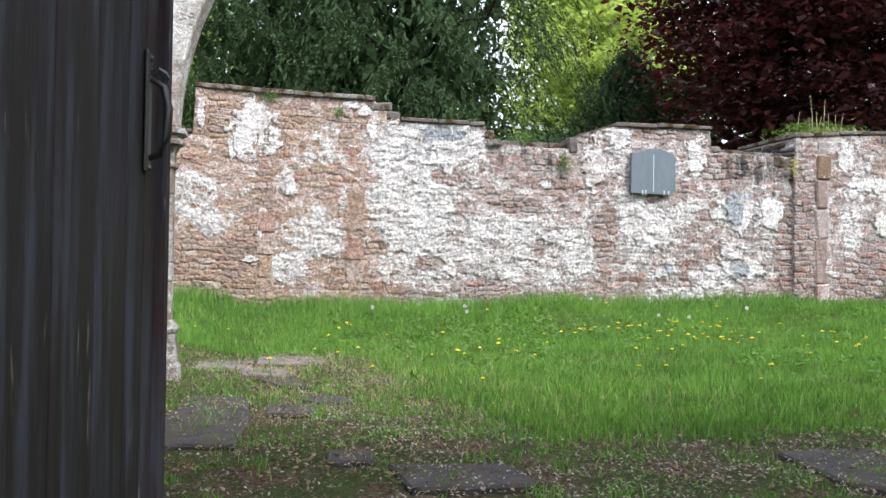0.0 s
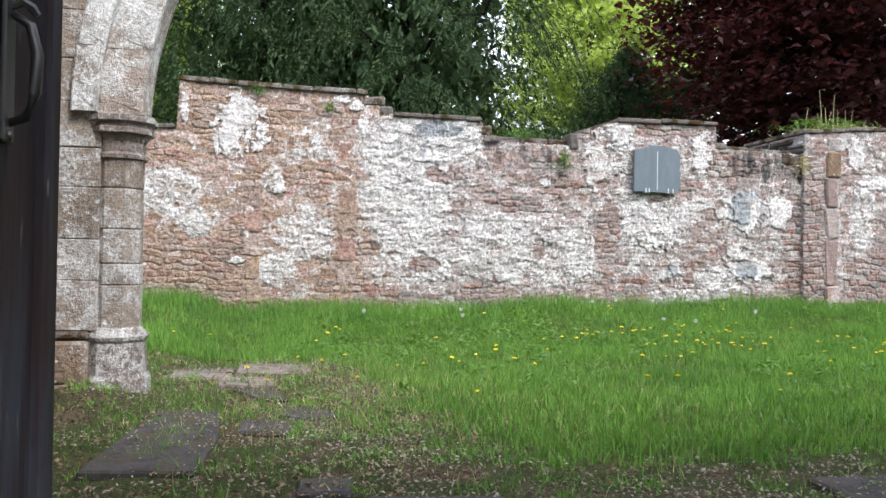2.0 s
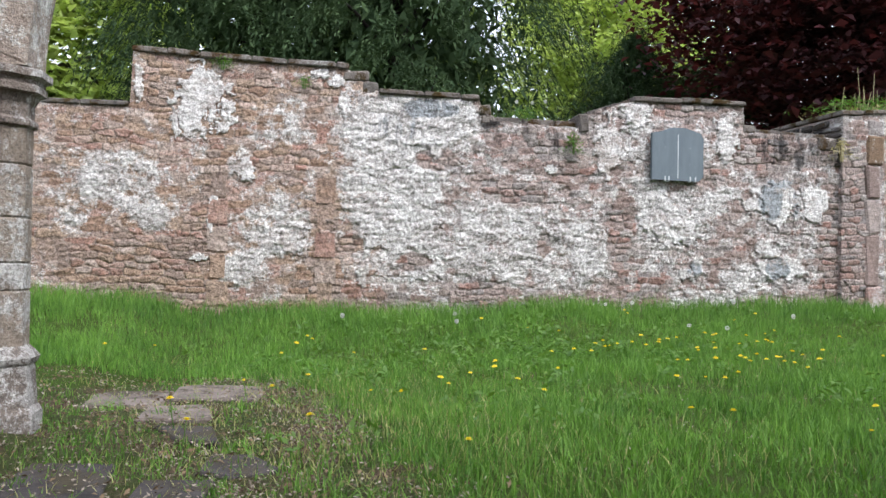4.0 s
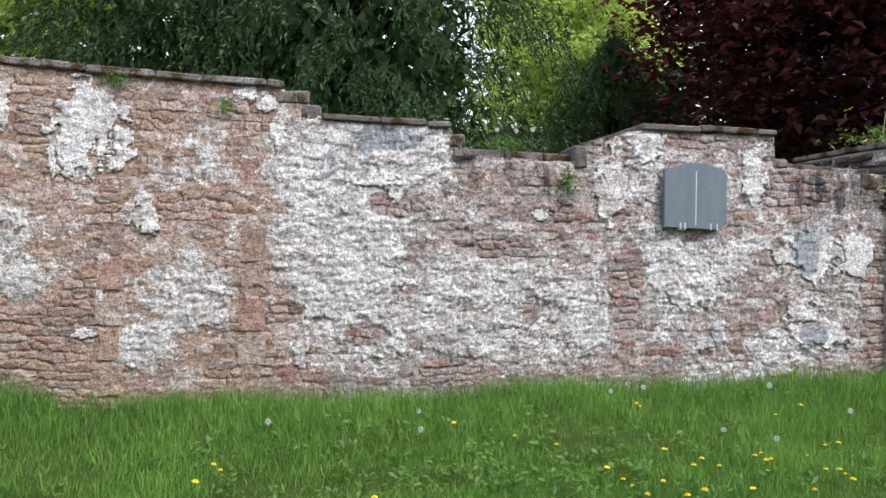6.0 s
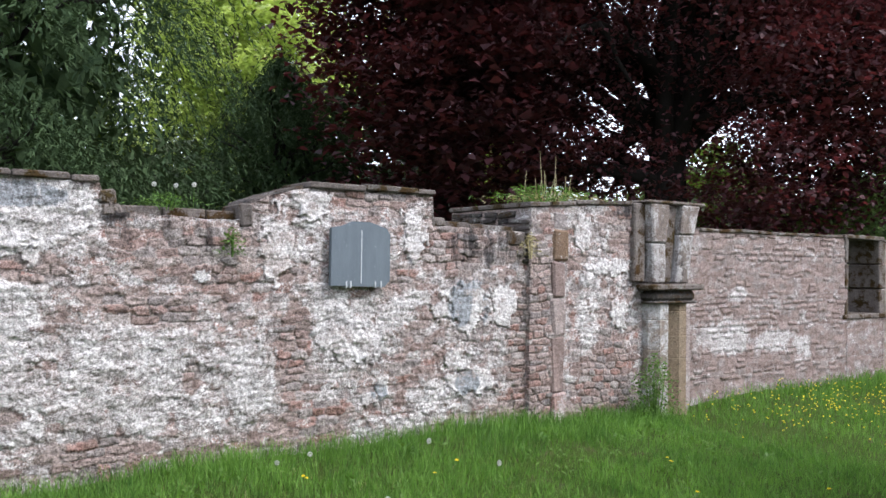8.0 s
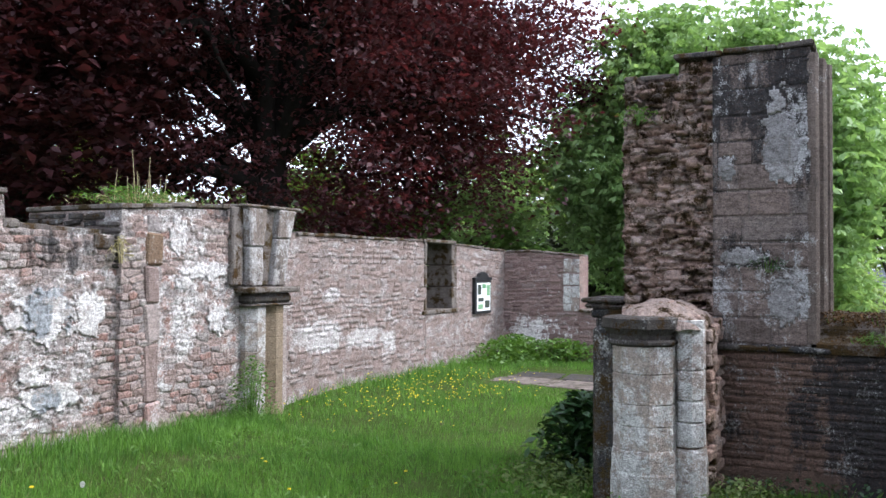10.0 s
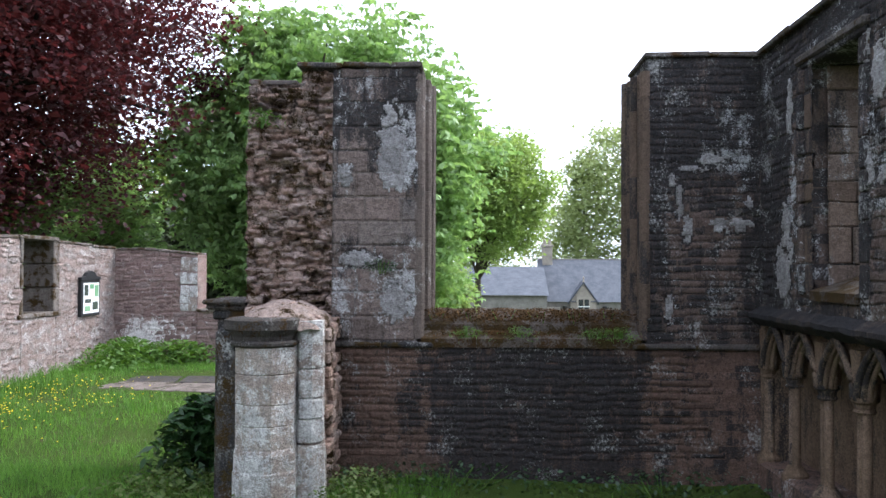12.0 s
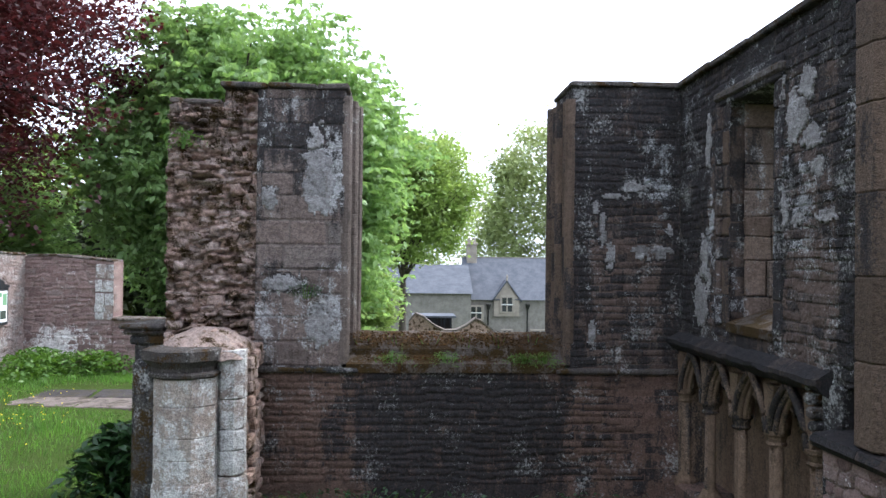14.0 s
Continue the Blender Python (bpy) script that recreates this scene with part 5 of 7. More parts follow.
def jamb(y, side, top, label, stuff):
    """The moulded jamb of the east window: rolls and hollows stepping into the wall; side: +1 faces north, -1 south."""
    t = thing("window_jamb", label, "window jamb", "jambs of the east window", at=(EAST, y, 1.5))
    for dx, dy, r in ((0.05, 0.03, 0.06), (0.20, 0.05, 0.035), (0.33, 0.08, 0.06), (0.50, 0.10, 0.04), (0.64, 0.12, 0.06)):
        z = 0.02
        while z < top - 1.5:
            h = min(random.uniform(0.22, 0.5), top - 1.5 - z)
            part("shaft_piece", stack([(r * 0.93, z), (r, z + 0.01), (r, z + h - 0.01), (r * 0.93, z + h)], 10, 0, dx + random.uniform(-0.006, 0.006), side * dy), stuff, t)
            z += h
    z = 0.02
    while z < top - 1.5:
        h = min(random.uniform(0.3, 0.5), top - 1.5 - z)
        part("jamb_stone", block(0.06, 0.9, min(side * -0.2, side * 0.0), max(side * -0.2, side * 0.0), z, z + h - 0.006, 0.012, 0.004), stuff, t)
        part("jamb_stone", block(0.34, 0.9, min(0, side * 0.05), max(0, side * 0.05), z, z + h - 0.006, 0.012, 0.004), stuff, t)
        z += h


jamb(4.64, -1, 4.30, "tall moulded brown window jamb with slender rolls", M_JAMB)
jamb(2.22, 1, 4.32, "tall moulded brown window jamb worn smooth", M_SHAFT_BROWN)

# ---- octagonal respond of the vanished arcade ----
def octagon_respond():
    t = thing("octagonal_respond", "whitewashed octagonal stone pier with a dark moulded capital", "pillar", at=(8.5, 5.95, 0.1))
    p = t.location

    def rel(b):
        bmesh.ops.translate(b, verts=b.verts, vec=-p)
        return b

    z = 0.62
    hs = [0.22, 0.19, 0.27, 0.25]
    for h in hs:
        part("shaft_drum", rel(stack([(0.288, z), (0.300, z + 0.008), (0.300, z + h - 0.008), (0.288, z + h)], cx=8.57, cy=5.93)), M_WHITE, t, "whitewashed octagonal drum")
        part("side_drum", rel(stack([(0.143, z + 0.03), (0.152, z + 0.042), (0.152, z + h + 0.01), (0.143, z + h + 0.025)], cx=8.70, cy=5.565)), M_WHITE, t)
        z += h
    part("plinth", rel(stack([(0.325, -0.1), (0.325, 0.42), (0.316, 0.44), (0.316, 0.58), (0.308, 0.62), (0.300, 0.63)], cx=8.57, cy=5.93)), M_WHITE, t, "stained octagonal plinth")
    part("side_plinth", rel(stack([(0.175, -0.1), (0.175, 0.5), (0.16, 0.63)], cx=8.70, cy=5.565)), M_WHITE, t)
    part("necking", rel(stack([(0.300, z - 0.01), (0.335, z + 0.012), (0.335, z + 0.035), (0.308, z + 0.05)], cx=8.57, cy=5.94)), M_COPING_DARK, t)
    part("capital", rel(stack([(0.308, z + 0.05), (0.315, z + 0.09), (0.35, z + 0.14), (0.36, z + 0.15), (0.36, z + 0.235), (0.32, z + 0.25)], cx=8.58, cy=5.96)), M_COPING_DARK, t, "blackened moulded capital")
    part("side_capital", rel(stack([(0.15, z + 0.02), (0.152, z + 0.13), (0.148, z + 0.15), (0.15, z + 0.22)], cx=8.70, cy=5.565)), M_WHITE, t)
    # dark block added in place of the pier's own darkened left face
    part("edge_strip", rel(block(8.42, 8.80, 6.15, 6.37, -0.1, 1.70, 0.03, 0.012)), M_COPING_DARK, t)
    # the torn stretch of wall behind it
    b = rel(block(8.62, 9.9, 5.47, 6.28, -0.2, 1.74, 0, 0.0, cuts=9))
    for v in b.verts:
        v.co += Vector((noise.noise(v.co * 6), noise.noise(v.co * 6 + Vector((5, 0, 0))), noise.noise(v.co * 6 + Vector((0, 5, 0))))) * 0.035
    part("wall_stump", b, M_SCAR, t, "torn rubble stump of the arcade wall")
    b = bmesh.new()
    bmesh.ops.create_grid(b, x_segments=26, y_segments=22, size=0.5)
    for v in b.verts:
        u, w = v.co.x * 2, v.co.y * 2
        rise = 0.25 * max(0.0, 1 - u * u) ** 0.6 * max(0.0, 1 - w * w) ** 0.6
        v.co = Vector((9.05 + u * 0.56 - p.x, 5.86 + w * 0.42 - p.y, 1.69 + rise - p.z))
        v.co += Vector((0, 0, 0.03 * noise.noise(v.co * 9) + 0.015 * noise.noise(v.co * 25)))
    part("mortar_mound", b, M_SCAR, t, "rounded mound of crumbling mortar")
    for k in range(26):
        x, y = random.uniform(8.66, 9.5), random.uniform(5.52, 6.16)
        hgt = 1.70 + 0.24 * max(0.0, 1 - ((x - 8.95) / 0.55) ** 2) * max(0.2, 1 - ((y - 5.86) / 0.55) ** 2)
        w, d, h = random.uniform(0.03, 0.09), random.uniform(0.03, 0.09), random.uniform(0.02, 0.045)
        b = block(-w, w, -d, d, -h, h, 0.02, 0.015)
        bmesh.ops.transform(b, matrix=pose(x - p.x, y - p.y, hgt - p.z - 0.05, random.uniform(-14, 14), random.uniform(-14, 14), random.uniform(0, 180)), verts=b.verts)
        part("rubble_stone", b, M_SCAR, t)
    for k in range(55):
        x, z1 = random.uniform(8.98, 9.58), random.uniform(0.1, 1.7)
        w, h = random.uniform(0.06, 0.15), random.uniform(0.03, 0.06)
        part("face_stone", rel(block(x - w, x + w, 5.40, 5.55, z1 - h, z1 + h, 0.015, 0.012)), M_SCAR, t)


octagon_respond()


def side_respond():
    t = thing("weathered_respond", "dark weathered respond with a projecting moulded cap", "pillar", at=(9.95, 6.7, 0.1))
    part("shaft", block(-0.2, 0.4, -0.26, 0.06, -0.2, 1.62, 0.03, 0.01), M_COPING_DARK, t)
    part("neck", block(-0.24, 0.45, -0.26, 0.10, 1.6, 1.70, 0.02, 0.004), M_COPING_DARK, t)
    part("cap", block(-0.28, 0.5, -0.26, 0.17, 1.70, 1.76, 0.03, 0.004), M_COPING_DARK, t)
    part("abacus", block(-0.32, 0.5, -0.26, 0.20, 1.76, 1.82, 0.02, 0.006), M_COPING_DARK, t)


side_respond()

# ---- south wall: window, blind arcade, doorway ----
SOUTH = 1.09
TOP_S = line([(-5, 4.46), (12, 4.46)])
SOUTH_PLATES = [(8.91, 2.67, 0.10, 0.22, 1.0), (9.00, 2.23, 0.17, 0.24, 1.0), (8.88, 2.45, 0.13, 0.22, 1.0), (8.82, 3.75, 0.07, 0.30, 1.0)]
WINDOW_PLATES = [(7.30, 3.33, 0.055, 0.14, 1.0), (7.23, 3.00, 0.065, 0.14, 1.0), (7.05, 3.73, 0.15, 0.18, 1.0), (6.79, 3.53, 0.16, 0.09, 1.0), (6.88, 3.90, 0.11, 0.13, 1.0), (6.71, 3.30, 0.11, 0.08, 1.0), (6.59, 2.95, 0.16, 0.055, 1.0), (7.00, 2.94, 0.10, 0.06, 1.0), (7.28, 3.95, 0.05, 0.18, 1.0)]
CHURCH = dict(rough=0.006, stray=0.7, tone=0.35, calm=smeared, square=True, plate_material=M_PALE_RENDER, cover=0.014)
wall_s = stone_face("wall_south", "n", SOUTH, 8.30, 9.65, 1.80, TOP_S, 0.85, M_SOUTH, (0.24, 0.08), 0.0055, 0.021, 12, "tall black-crusted church wall with a window and flaking white patches", pieces=120, plates=SOUTH_PLATES, **CHURCH, deep=0.3)
stone_face("wall_above_window", "n", SOUTH, 7.40, 8.30, 4.05, TOP_S, 0.85, M_SOUTH, (0.24, 0.08), 0.0055, 0.02, 12, parent=wall_s, kind="", **CHURCH, deep=0.3)
stone_face("wall_below_window", "n", SOUTH, 7.40, 8.30, 1.80, line([(0, 2.05), (12, 2.05)]), 0.85, M_SOUTH, (0.24, 0.08), 0.0055, 0.02, 12, parent=wall_s, kind="", **CHURCH, deep=0.3)
stone_face("wall_beside_window", "n", SOUTH, 6.22, 7.40, 1.80, TOP_S, 0.85, M_SOUTH, (0.24, 0.08), 0.0055, 0.016, 12, parent=wall_s, kind="", pieces=120, plates=WINDOW_PLATES, **CHURCH, deep=0.3)
wall_core("wall_recess", "n", SOUTH - 0.12, 5.3, 6.22, 1.45, TOP_S, 0.73, M_SOUTH, None, 0.08, 0.01, parent=wall_s, kind="")
copings(wall_s, "n", SOUTH, 2.9, 9.62, TOP_S, 0.87, 0.06, 0.05, (0.5, 0.9), M_COPING_DARK, 17)
wall_sw = wall_core("wall_south_plain", "n", SOUTH, 2.75, 5.3, -0.2, TOP_S, 0.85, M_SOUTH, None, 0.15, 0.012, label="plain dark rubble church wall")
wall_core("wall_south_over_door", "n", SOUTH, -0.5, 2.75, 3.0, TOP_S, 0.85, M_SOUTH, None, 0.2, 0.012, parent=wall_sw, kind="")
wall_core("wall_south_west", "n", SOUTH, -4.5, -0.5, -0.2, TOP_S, 0.85, M_SOUTH, None, 0.2, 0.012, parent=wall_sw, kind="")
wall_low_s = stone_face("wall_south_low", "n", SOUTH + 0.10, 5.3, 6.42, -0.1, line([(0, 1.38), (12, 1.38)]), 0.6, M_FAR, (0.24, 0.10), 0.022, 0.016, 13, "low pinkish rubble wall below a string course", pieces=60)
for x in (5.35, 5.9):
    part("string_course", prism([(SOUTH + 0.02, 1.38), (SOUTH + 0.14, 1.38), (SOUTH + 0.19, 1.43), (SOUTH + 0.17, 1.48), (SOUTH - 0.1, 1.52)], "x", x, x + 0.54), M_BLACK, wall_low_s)


def wall_shaft():
    t = thing("wall_shaft", "tall brown dressed stone shaft standing before the wall", "pillar", at=(5.84, SOUTH, 1.5))
    z = 0.0
    while z < 2.7:
        h = min(random.uniform(0.35, 0.6), 2.72 - z)
        part("shaft_stone", stack([(0.235, z), (0.25, z + 0.012), (0.25, z + h - 0.012), (0.235, z + h)], 8, math.pi / 8, 0, -0.02, 0.8), M_SHAFT_BROWN, t)
        z += h


wall_shaft()


def south_window():
    t = thing("window_south", "tall square-headed stone window with pale splayed reveal", "window", at=(7.85, SOUTH, 2.05))
    z = 0.0
    while z < 1.98:
        h = min(random.uniform(0.16, 0.33), 2.0 - z)
        cut = random.uniform(-0.5, -0.34)
        part("reveal_stone", block(0.43, 0.60, cut + 0.004, -0.13, z, z + h - 0.006, 0.012, 0.008), M_REVEAL, t)
        part("reveal_stone", block(0.415, 0.60, -0.85, cut, z, z + h - 0.006, 0.012, 0.008), M_REVEAL, t)
        part("edge_stone", block(0.455, 0.60, -0.126, 0.015, z, z + h - 0.006, 0.02, 0.006), M_SHAFT_BROWN, t)
        part("reveal_stone", block(-0.60, -0.43, -0.85, cut, z, z + h - 0.006, 0.012, 0.006), M_REVEAL, t)
        part("reveal_stone", block(-0.60, -0.445, cut + 0.004, 0.015, z, z + h - 0.006, 0.012, 0.006), M_SOUTH, t)
        part("hood_stone", block(0.60, 0.70, -0.1, 0.05, z, z + h - 0.005, 0.02, 0.004), M_SOUTH, t)
        z += h
    part("lintel", block(-0.6, 0.7, -0.85, 0.02, 2.0, 2.2, 0.015, 0.005), M_SOUTH, t)
    part("hood", block(-0.62, 0.75, -0.1, 0.05, 2.05, 2.13, 0.02, 0.003), M_COPING_DARK, t)
    part("sill", prism([(-0.85, 0.32), (0.03, 0.03), (0.03, -0.05), (-0.85, -0.05)], "x", -0.44, 0.44), M_SILL, t)


south_window()


def trefoil(w, rise, n=7):
    """Half-open outline of a trefoiled arch over (-w/2 .. w/2): from the left springing to the right."""
    pts = [(-w / 2, 0.0), (-w / 2, rise * 0.16)]
    r1 = w * 0.21
    for i in range(n):
        a = math.radians(200 - 165 * i / (n - 1))
        pts.append((-w * 0.27 + r1 * math.cos(a), rise * 0.30 + r1 * 1.15 * math.sin(a)))
    top = []
    for i in range(n):
        a = math.radians(165 - 75 * i / (n - 1))
        top.append((w * 0.235 * math.cos(a), rise * 0.62 + rise * 0.33 * math.sin(a)))
    pts += top
    right = [(-x, z) for x, z in pts[:-1]][::-1]
    return pts + right


def pointed(w, rise, n=12):
    """Outline of a two-centred arch over (-w/2 .. w/2)."""
    left = [(-w / 2 * (1 - (k / n) ** 1.9), rise * (k / n)) for k in range(n + 1)]
    return left + [(-x, z) for x, z in left[:-1]][::-1]


def blind_arcade():
    t = thing("blind_arcade", "trefoil-headed blind arcade of brown stone under a black shelf", "arcade", at=(8.0, SOUTH, 0.1))
    wall_core("back_wall", "n", -0.34, -1.6, 1.65, -0.3, line([(-9, 1.72), (9, 1.72)]), 0.4, M_ARCADE, None, 0.06, 0.01, kind="", parent=t)
    xs = [1.56, 0.88, 0.16, -0.53, -1.20]
    cap, head = 1.17, 1.55
    for a, b in zip(xs, xs[1:]):
        w = a - b
        out = trefoil(w - 0.07, head - cap)
        cx = (a + b) / 2
        poly = [(cx - w / 2, head + 0.1), (cx - w / 2, cap)] + [(cx + x, cap + z) for x, z in out] + [(cx + w / 2, cap), (cx + w / 2, head + 0.1)]
        part("arch_head", prism(poly, "y", -0.16, -0.06), M_ARCADE, t, "trefoil arch head of weathered stone")
        for w_, y, r, rise in ((w - 0.05, 0.015, 0.030, 0.44), (w - 0.14, -0.02, 0.026, 0.41), (w - 0.22, -0.05, 0.024, 0.37)):
            part("arch_moulding", tube([(cx + x, y, cap + z) for x, z in pointed(w_, rise)], r, 8), M_ARCADE, t, smooth=True)
        part("cusp_moulding", tube([(cx + x * 0.74, -0.075, cap + z * 0.9) for x, z in out], 0.022, 6), M_ARCADE, t, smooth=True)
    for x in xs:
        for dx in (-0.035, 0.045):
            part("colonnette", stack([(0.045, 0.3), (0.04, 0.34), (0.038, cap - 0.1)], 10, 0, x + dx, -0.06), M_ARCADE, t, smooth=True)
        part("capital", stack([(0.07, cap - 0.11), (0.085, cap - 0.09), (0.07, cap - 0.07), (0.08, cap - 0.03), (0.105, cap - 0.01), (0.105, cap + 0.02)], 10, 0, x, -0.06), M_ARCADE, t)
        part("base", stack([(0.12, 0.2), (0.12, 0.26), (0.09, 0.30), (0.07, 0.34)], 10, 0, x, -0.06), M_ARCADE, t)
        part("spandrel", prism([(x - 0.035, cap), (x + 0.035, cap), (x + 0.09, head), (x - 0.09, head)], "y", -0.16, 0.012), M_ARCADE, t)
    part("bench", block(-1.6, 1.6, -0.4, 0.06, -0.2, 0.24, 0.03, 0.01), M_BASE, t, "dark stone bench")
    for x in (-1.5, -0.72, 0.06, 0.84):
        b = prism([(-0.2, 1.60), (0.03, 1.60), (0.09, 1.64), (0.13, 1.68), (0.13, 1.72), (0.0, 1.79), (-0.2, 1.80)], "x", x, x + 0.776)
        bmesh.ops.subdivide_edges(b, edges=[e for e in b.edges if e.calc_length() > 0.5], cuts=5)
        for v in b.verts:
            v.co += Vector((0, noise.noise(v.co * 7), noise.noise(v.co * 8 + Vector((3, 1, 0))))) * 0.018
        part("shelf_stone", b, M_BLACK, t, "black weathered shelf moulding")
    part("end_block", block(-1.62, -1.40, -0.3, 0.02, 0.2, 1.7, 0.02, 0.01), M_SOUTH, t)
    part("end_block", block(1.50, 1.66, -0.3, 0.0, 0.2, 1.7, 0.02, 0.01), M_ARCADE, t)
    for k in range(5):
        part("broken_arch_stone", block(-1.36 - k * 0.028, -1.28 - k * 0.028, -0.05, 0.12, 1.62 - k * 0.09, 1.70 - k * 0.09, 0.02, 0.012), M_COPING_DARK, t)


blind_arcade()

# ---- the arch by the path ----
def arch_respond():
    wall_a = wall_core("wall_west_arch", "s", 6.30, -4.5, -1.08, -0.2, line([(-5, 4.2), (0, 4.2)]), 0.7, M_ARCH_WALL, None, 0.05, 0.02, label="ochre rubble wall with whitewashed quoins beside an arch")
    lay(wall_a, "s", 6.30, -2.3, -1.30, 0.1, line([(-5, 4.0), (0, 4.0)]), "ashlar", M_ARCH_WALL, (0.24, 0.36), (0.3, 0.6), (0.006, 0.022), limit=120, seed=14, tilt=0.01)
    # unseen wall added to shade the soil; only its low plinth shows
    shade_wall_w = wall_core("wall_west", "e", -1.78, 0.3, 6.3, -0.2, line([(0, 4.2), (9, 4.2)]), 0.6, M_ARCH_WALL, None, 0.12, 0.02, label="plain unseen wall added to shade the ground by the entrance")
    lay(shade_wall_w, "e", -1.5, 5.45, 6.2, -0.05, line([(0, 0.34), (9, 0.34)]), "rubble", M_ARCH_WALL, (0.08, 0.14), (0.12, 0.3), (0.05, 0.24), limit=30, seed=17, tilt=0.15, loose=0.8, part_name="plinth_stone")
    part("plinth_core", block(-1.8, -1.46, 5.4, 6.28, -0.2, 0.32, 0.02, 0.02), M_ARCH_WALL, shade_wall_w)
    heights = (0.42, 0.75, 1.02, 1.36, 1.62, 1.92, 2.2, 2.52, 2.85, 3.2)
    for z0, z1 in zip(heights, heights[1:]):
        part("quoin", block(-1.09 - random.uniform(0.245, 0.262), -1.075, 6.262, 6.5, z0, z1 - 0.003, 0.006, 0.003), M_SHAFT_PALE, wall_a)
    t = thing("arch_respond", "whitewashed half-octagonal arch respond with moulded capital and base", "pillar", at=(-0.96, 6.45, 0.05))
    p = t.location

    def rel(b):
        bmesh.ops.translate(b, verts=b.verts, vec=-p)
        return b

    zs = [0.43, 0.72, 0.86, 1.09, 1.36, 1.58]
    for z0, z1 in zip(zs, zs[1:]):
        part("shaft_drum", rel(stack([(0.155, z0), (0.165, z0 + 0.01), (0.165, z1 - 0.01), (0.155, z1)], cx=-0.985, cy=6.42)), M_SHAFT_PALE, t)
    part("base", rel(stack([(0.24, -0.1), (0.24, 0.10), (0.215, 0.13), (0.20, 0.34), (0.215, 0.355), (0.225, 0.38), (0.20, 0.41), (0.17, 0.44)], cx=-0.99, cy=6.42)), M_SPRING, t, "octagonal moulded base")
    part("base_course", rel(block(-1.5, -1.12, 6.2, 6.6, -0.1, 0.36, 0.02, 0.01)), M_ARCH_WALL, t)
    part("base_course", rel(block(-1.5, -1.12, 6.22, 6.6, 0.36, 0.42, 0.02, 0.004)), M_COPING, t)
    part("capital", rel(stack([(0.168, 1.55), (0.188, 1.56), (0.188, 1.585), (0.168, 1.60), (0.170, 1.67), (0.195, 1.715), (0.228, 1.725), (0.228, 1.755), (0.218, 1.765), (0.218, 1.785), (0.252, 1.80), (0.252, 1.835), (0.20, 1.85)], cx=-0.985, cy=6.42)), M_SPRING, t, "weathered moulded capital")

    def edge(z):
        return -0.815 + 0.20 * max(0.0, z - 1.85) ** 2 + 0.02 * (z - 1.85)

    cuts = [1.85, 2.28, 2.62, 2.98, 3.35]
    for z0, z1 in zip(cuts, cuts[1:]):
        for inner, outer, y0, y1 in ((0.0, 0.30, 6.27, 6.62), (0.28, 0.44, 6.20, 6.75)):
            poly, back = [], []
            for k in range(5):
                z = z0 + 0.002 + (z1 - z0 - 0.004) * k / 4
                poly.append((edge(z) - inner, z))
                back.append((edge(z) - outer - 0.04 * (z - 1.85), z))
            b = prism(poly + back[::-1], "y", y0, y1)
            bmesh.ops.bevel(b, geom=[e for e in b.edges if abs((e.verts[0].co - e.verts[1].co).z) > 0.02], offset=0.014, segments=1, affect="EDGES")
            part("voussoir", rel(b), M_WHITE, t, "whitewashed arch stone")


arch_respond()


# ---- the door ----
def door():
    t = thing("open_door", "open black-tarred door of vertical boards with an iron handle", "door", at=(-0.308, 0.70, 0.02))
    widths = [0.22, 0.25, 0.23, 0.26, 0.22, 0.19]
    y = 0.02
    for k, w in enumerate(widths):
        part("board", block(-0.03, random.uniform(0.0, 0.008), y, y + w - 0.009, 0.0, 2.55, 0.006, 0.001), M_DOOR, t)
        y += w
    part("closing_strip", block(-0.035, 0.022, y - 0.03, y + 0.045, 0.0, 2.56, 0.008, 0.0), M_DOOR, t, "moulded closing strip of the door")
    part("edge_strip", block(-0.07, 0.004, y + 0.045, y + 0.10, 0.0, 2.56, 0.006, 0.0), M_DOOR, t)
    for z in (0.3, 1.2, 2.2):
        part("ledge", block(-0.07, -0.032, 0.03, y - 0.02, z, z + 0.16, 0.006, 0.0), M_DOOR, t)
    hy = y - 0.22
    h = part("handle", tube([(0.012, hy, 1.09), (0.035, hy + 0.004, 1.10), (0.048, hy + 0.006, 1.14), (0.050, hy + 0.006, 1.20), (0.04, hy + 0.002, 1.245), (0.014, hy, 1.26)], [0.007, 0.008, 0.0095, 0.0095, 0.008, 0.006], 8), M_IRON, t, "curved wrought iron handle", True)
    part("plate", block(0.004, 0.013, hy - 0.024, hy + 0.024, 1.06, 1.32, 0.003, 0.0), M_IRON, h)
    part("thumb_latch", tube([(0.012, hy, 1.272), (0.03, hy, 1.28), (0.042, hy + 0.003, 1.272), (0.05, hy + 0.006, 1.262)], [0.006, 0.007, 0.008, 0.005], 6), M_IRON, h)
    for z in (1.07, 1.305):
        part("stud", stack([(0.008, 0.0), (0.007, 0.004), (0.003, 0.006)], 8, 0, 0, 0), M_IRON, h).matrix_basis = pose(0.013, hy, z, 0, 90, 0)


door()

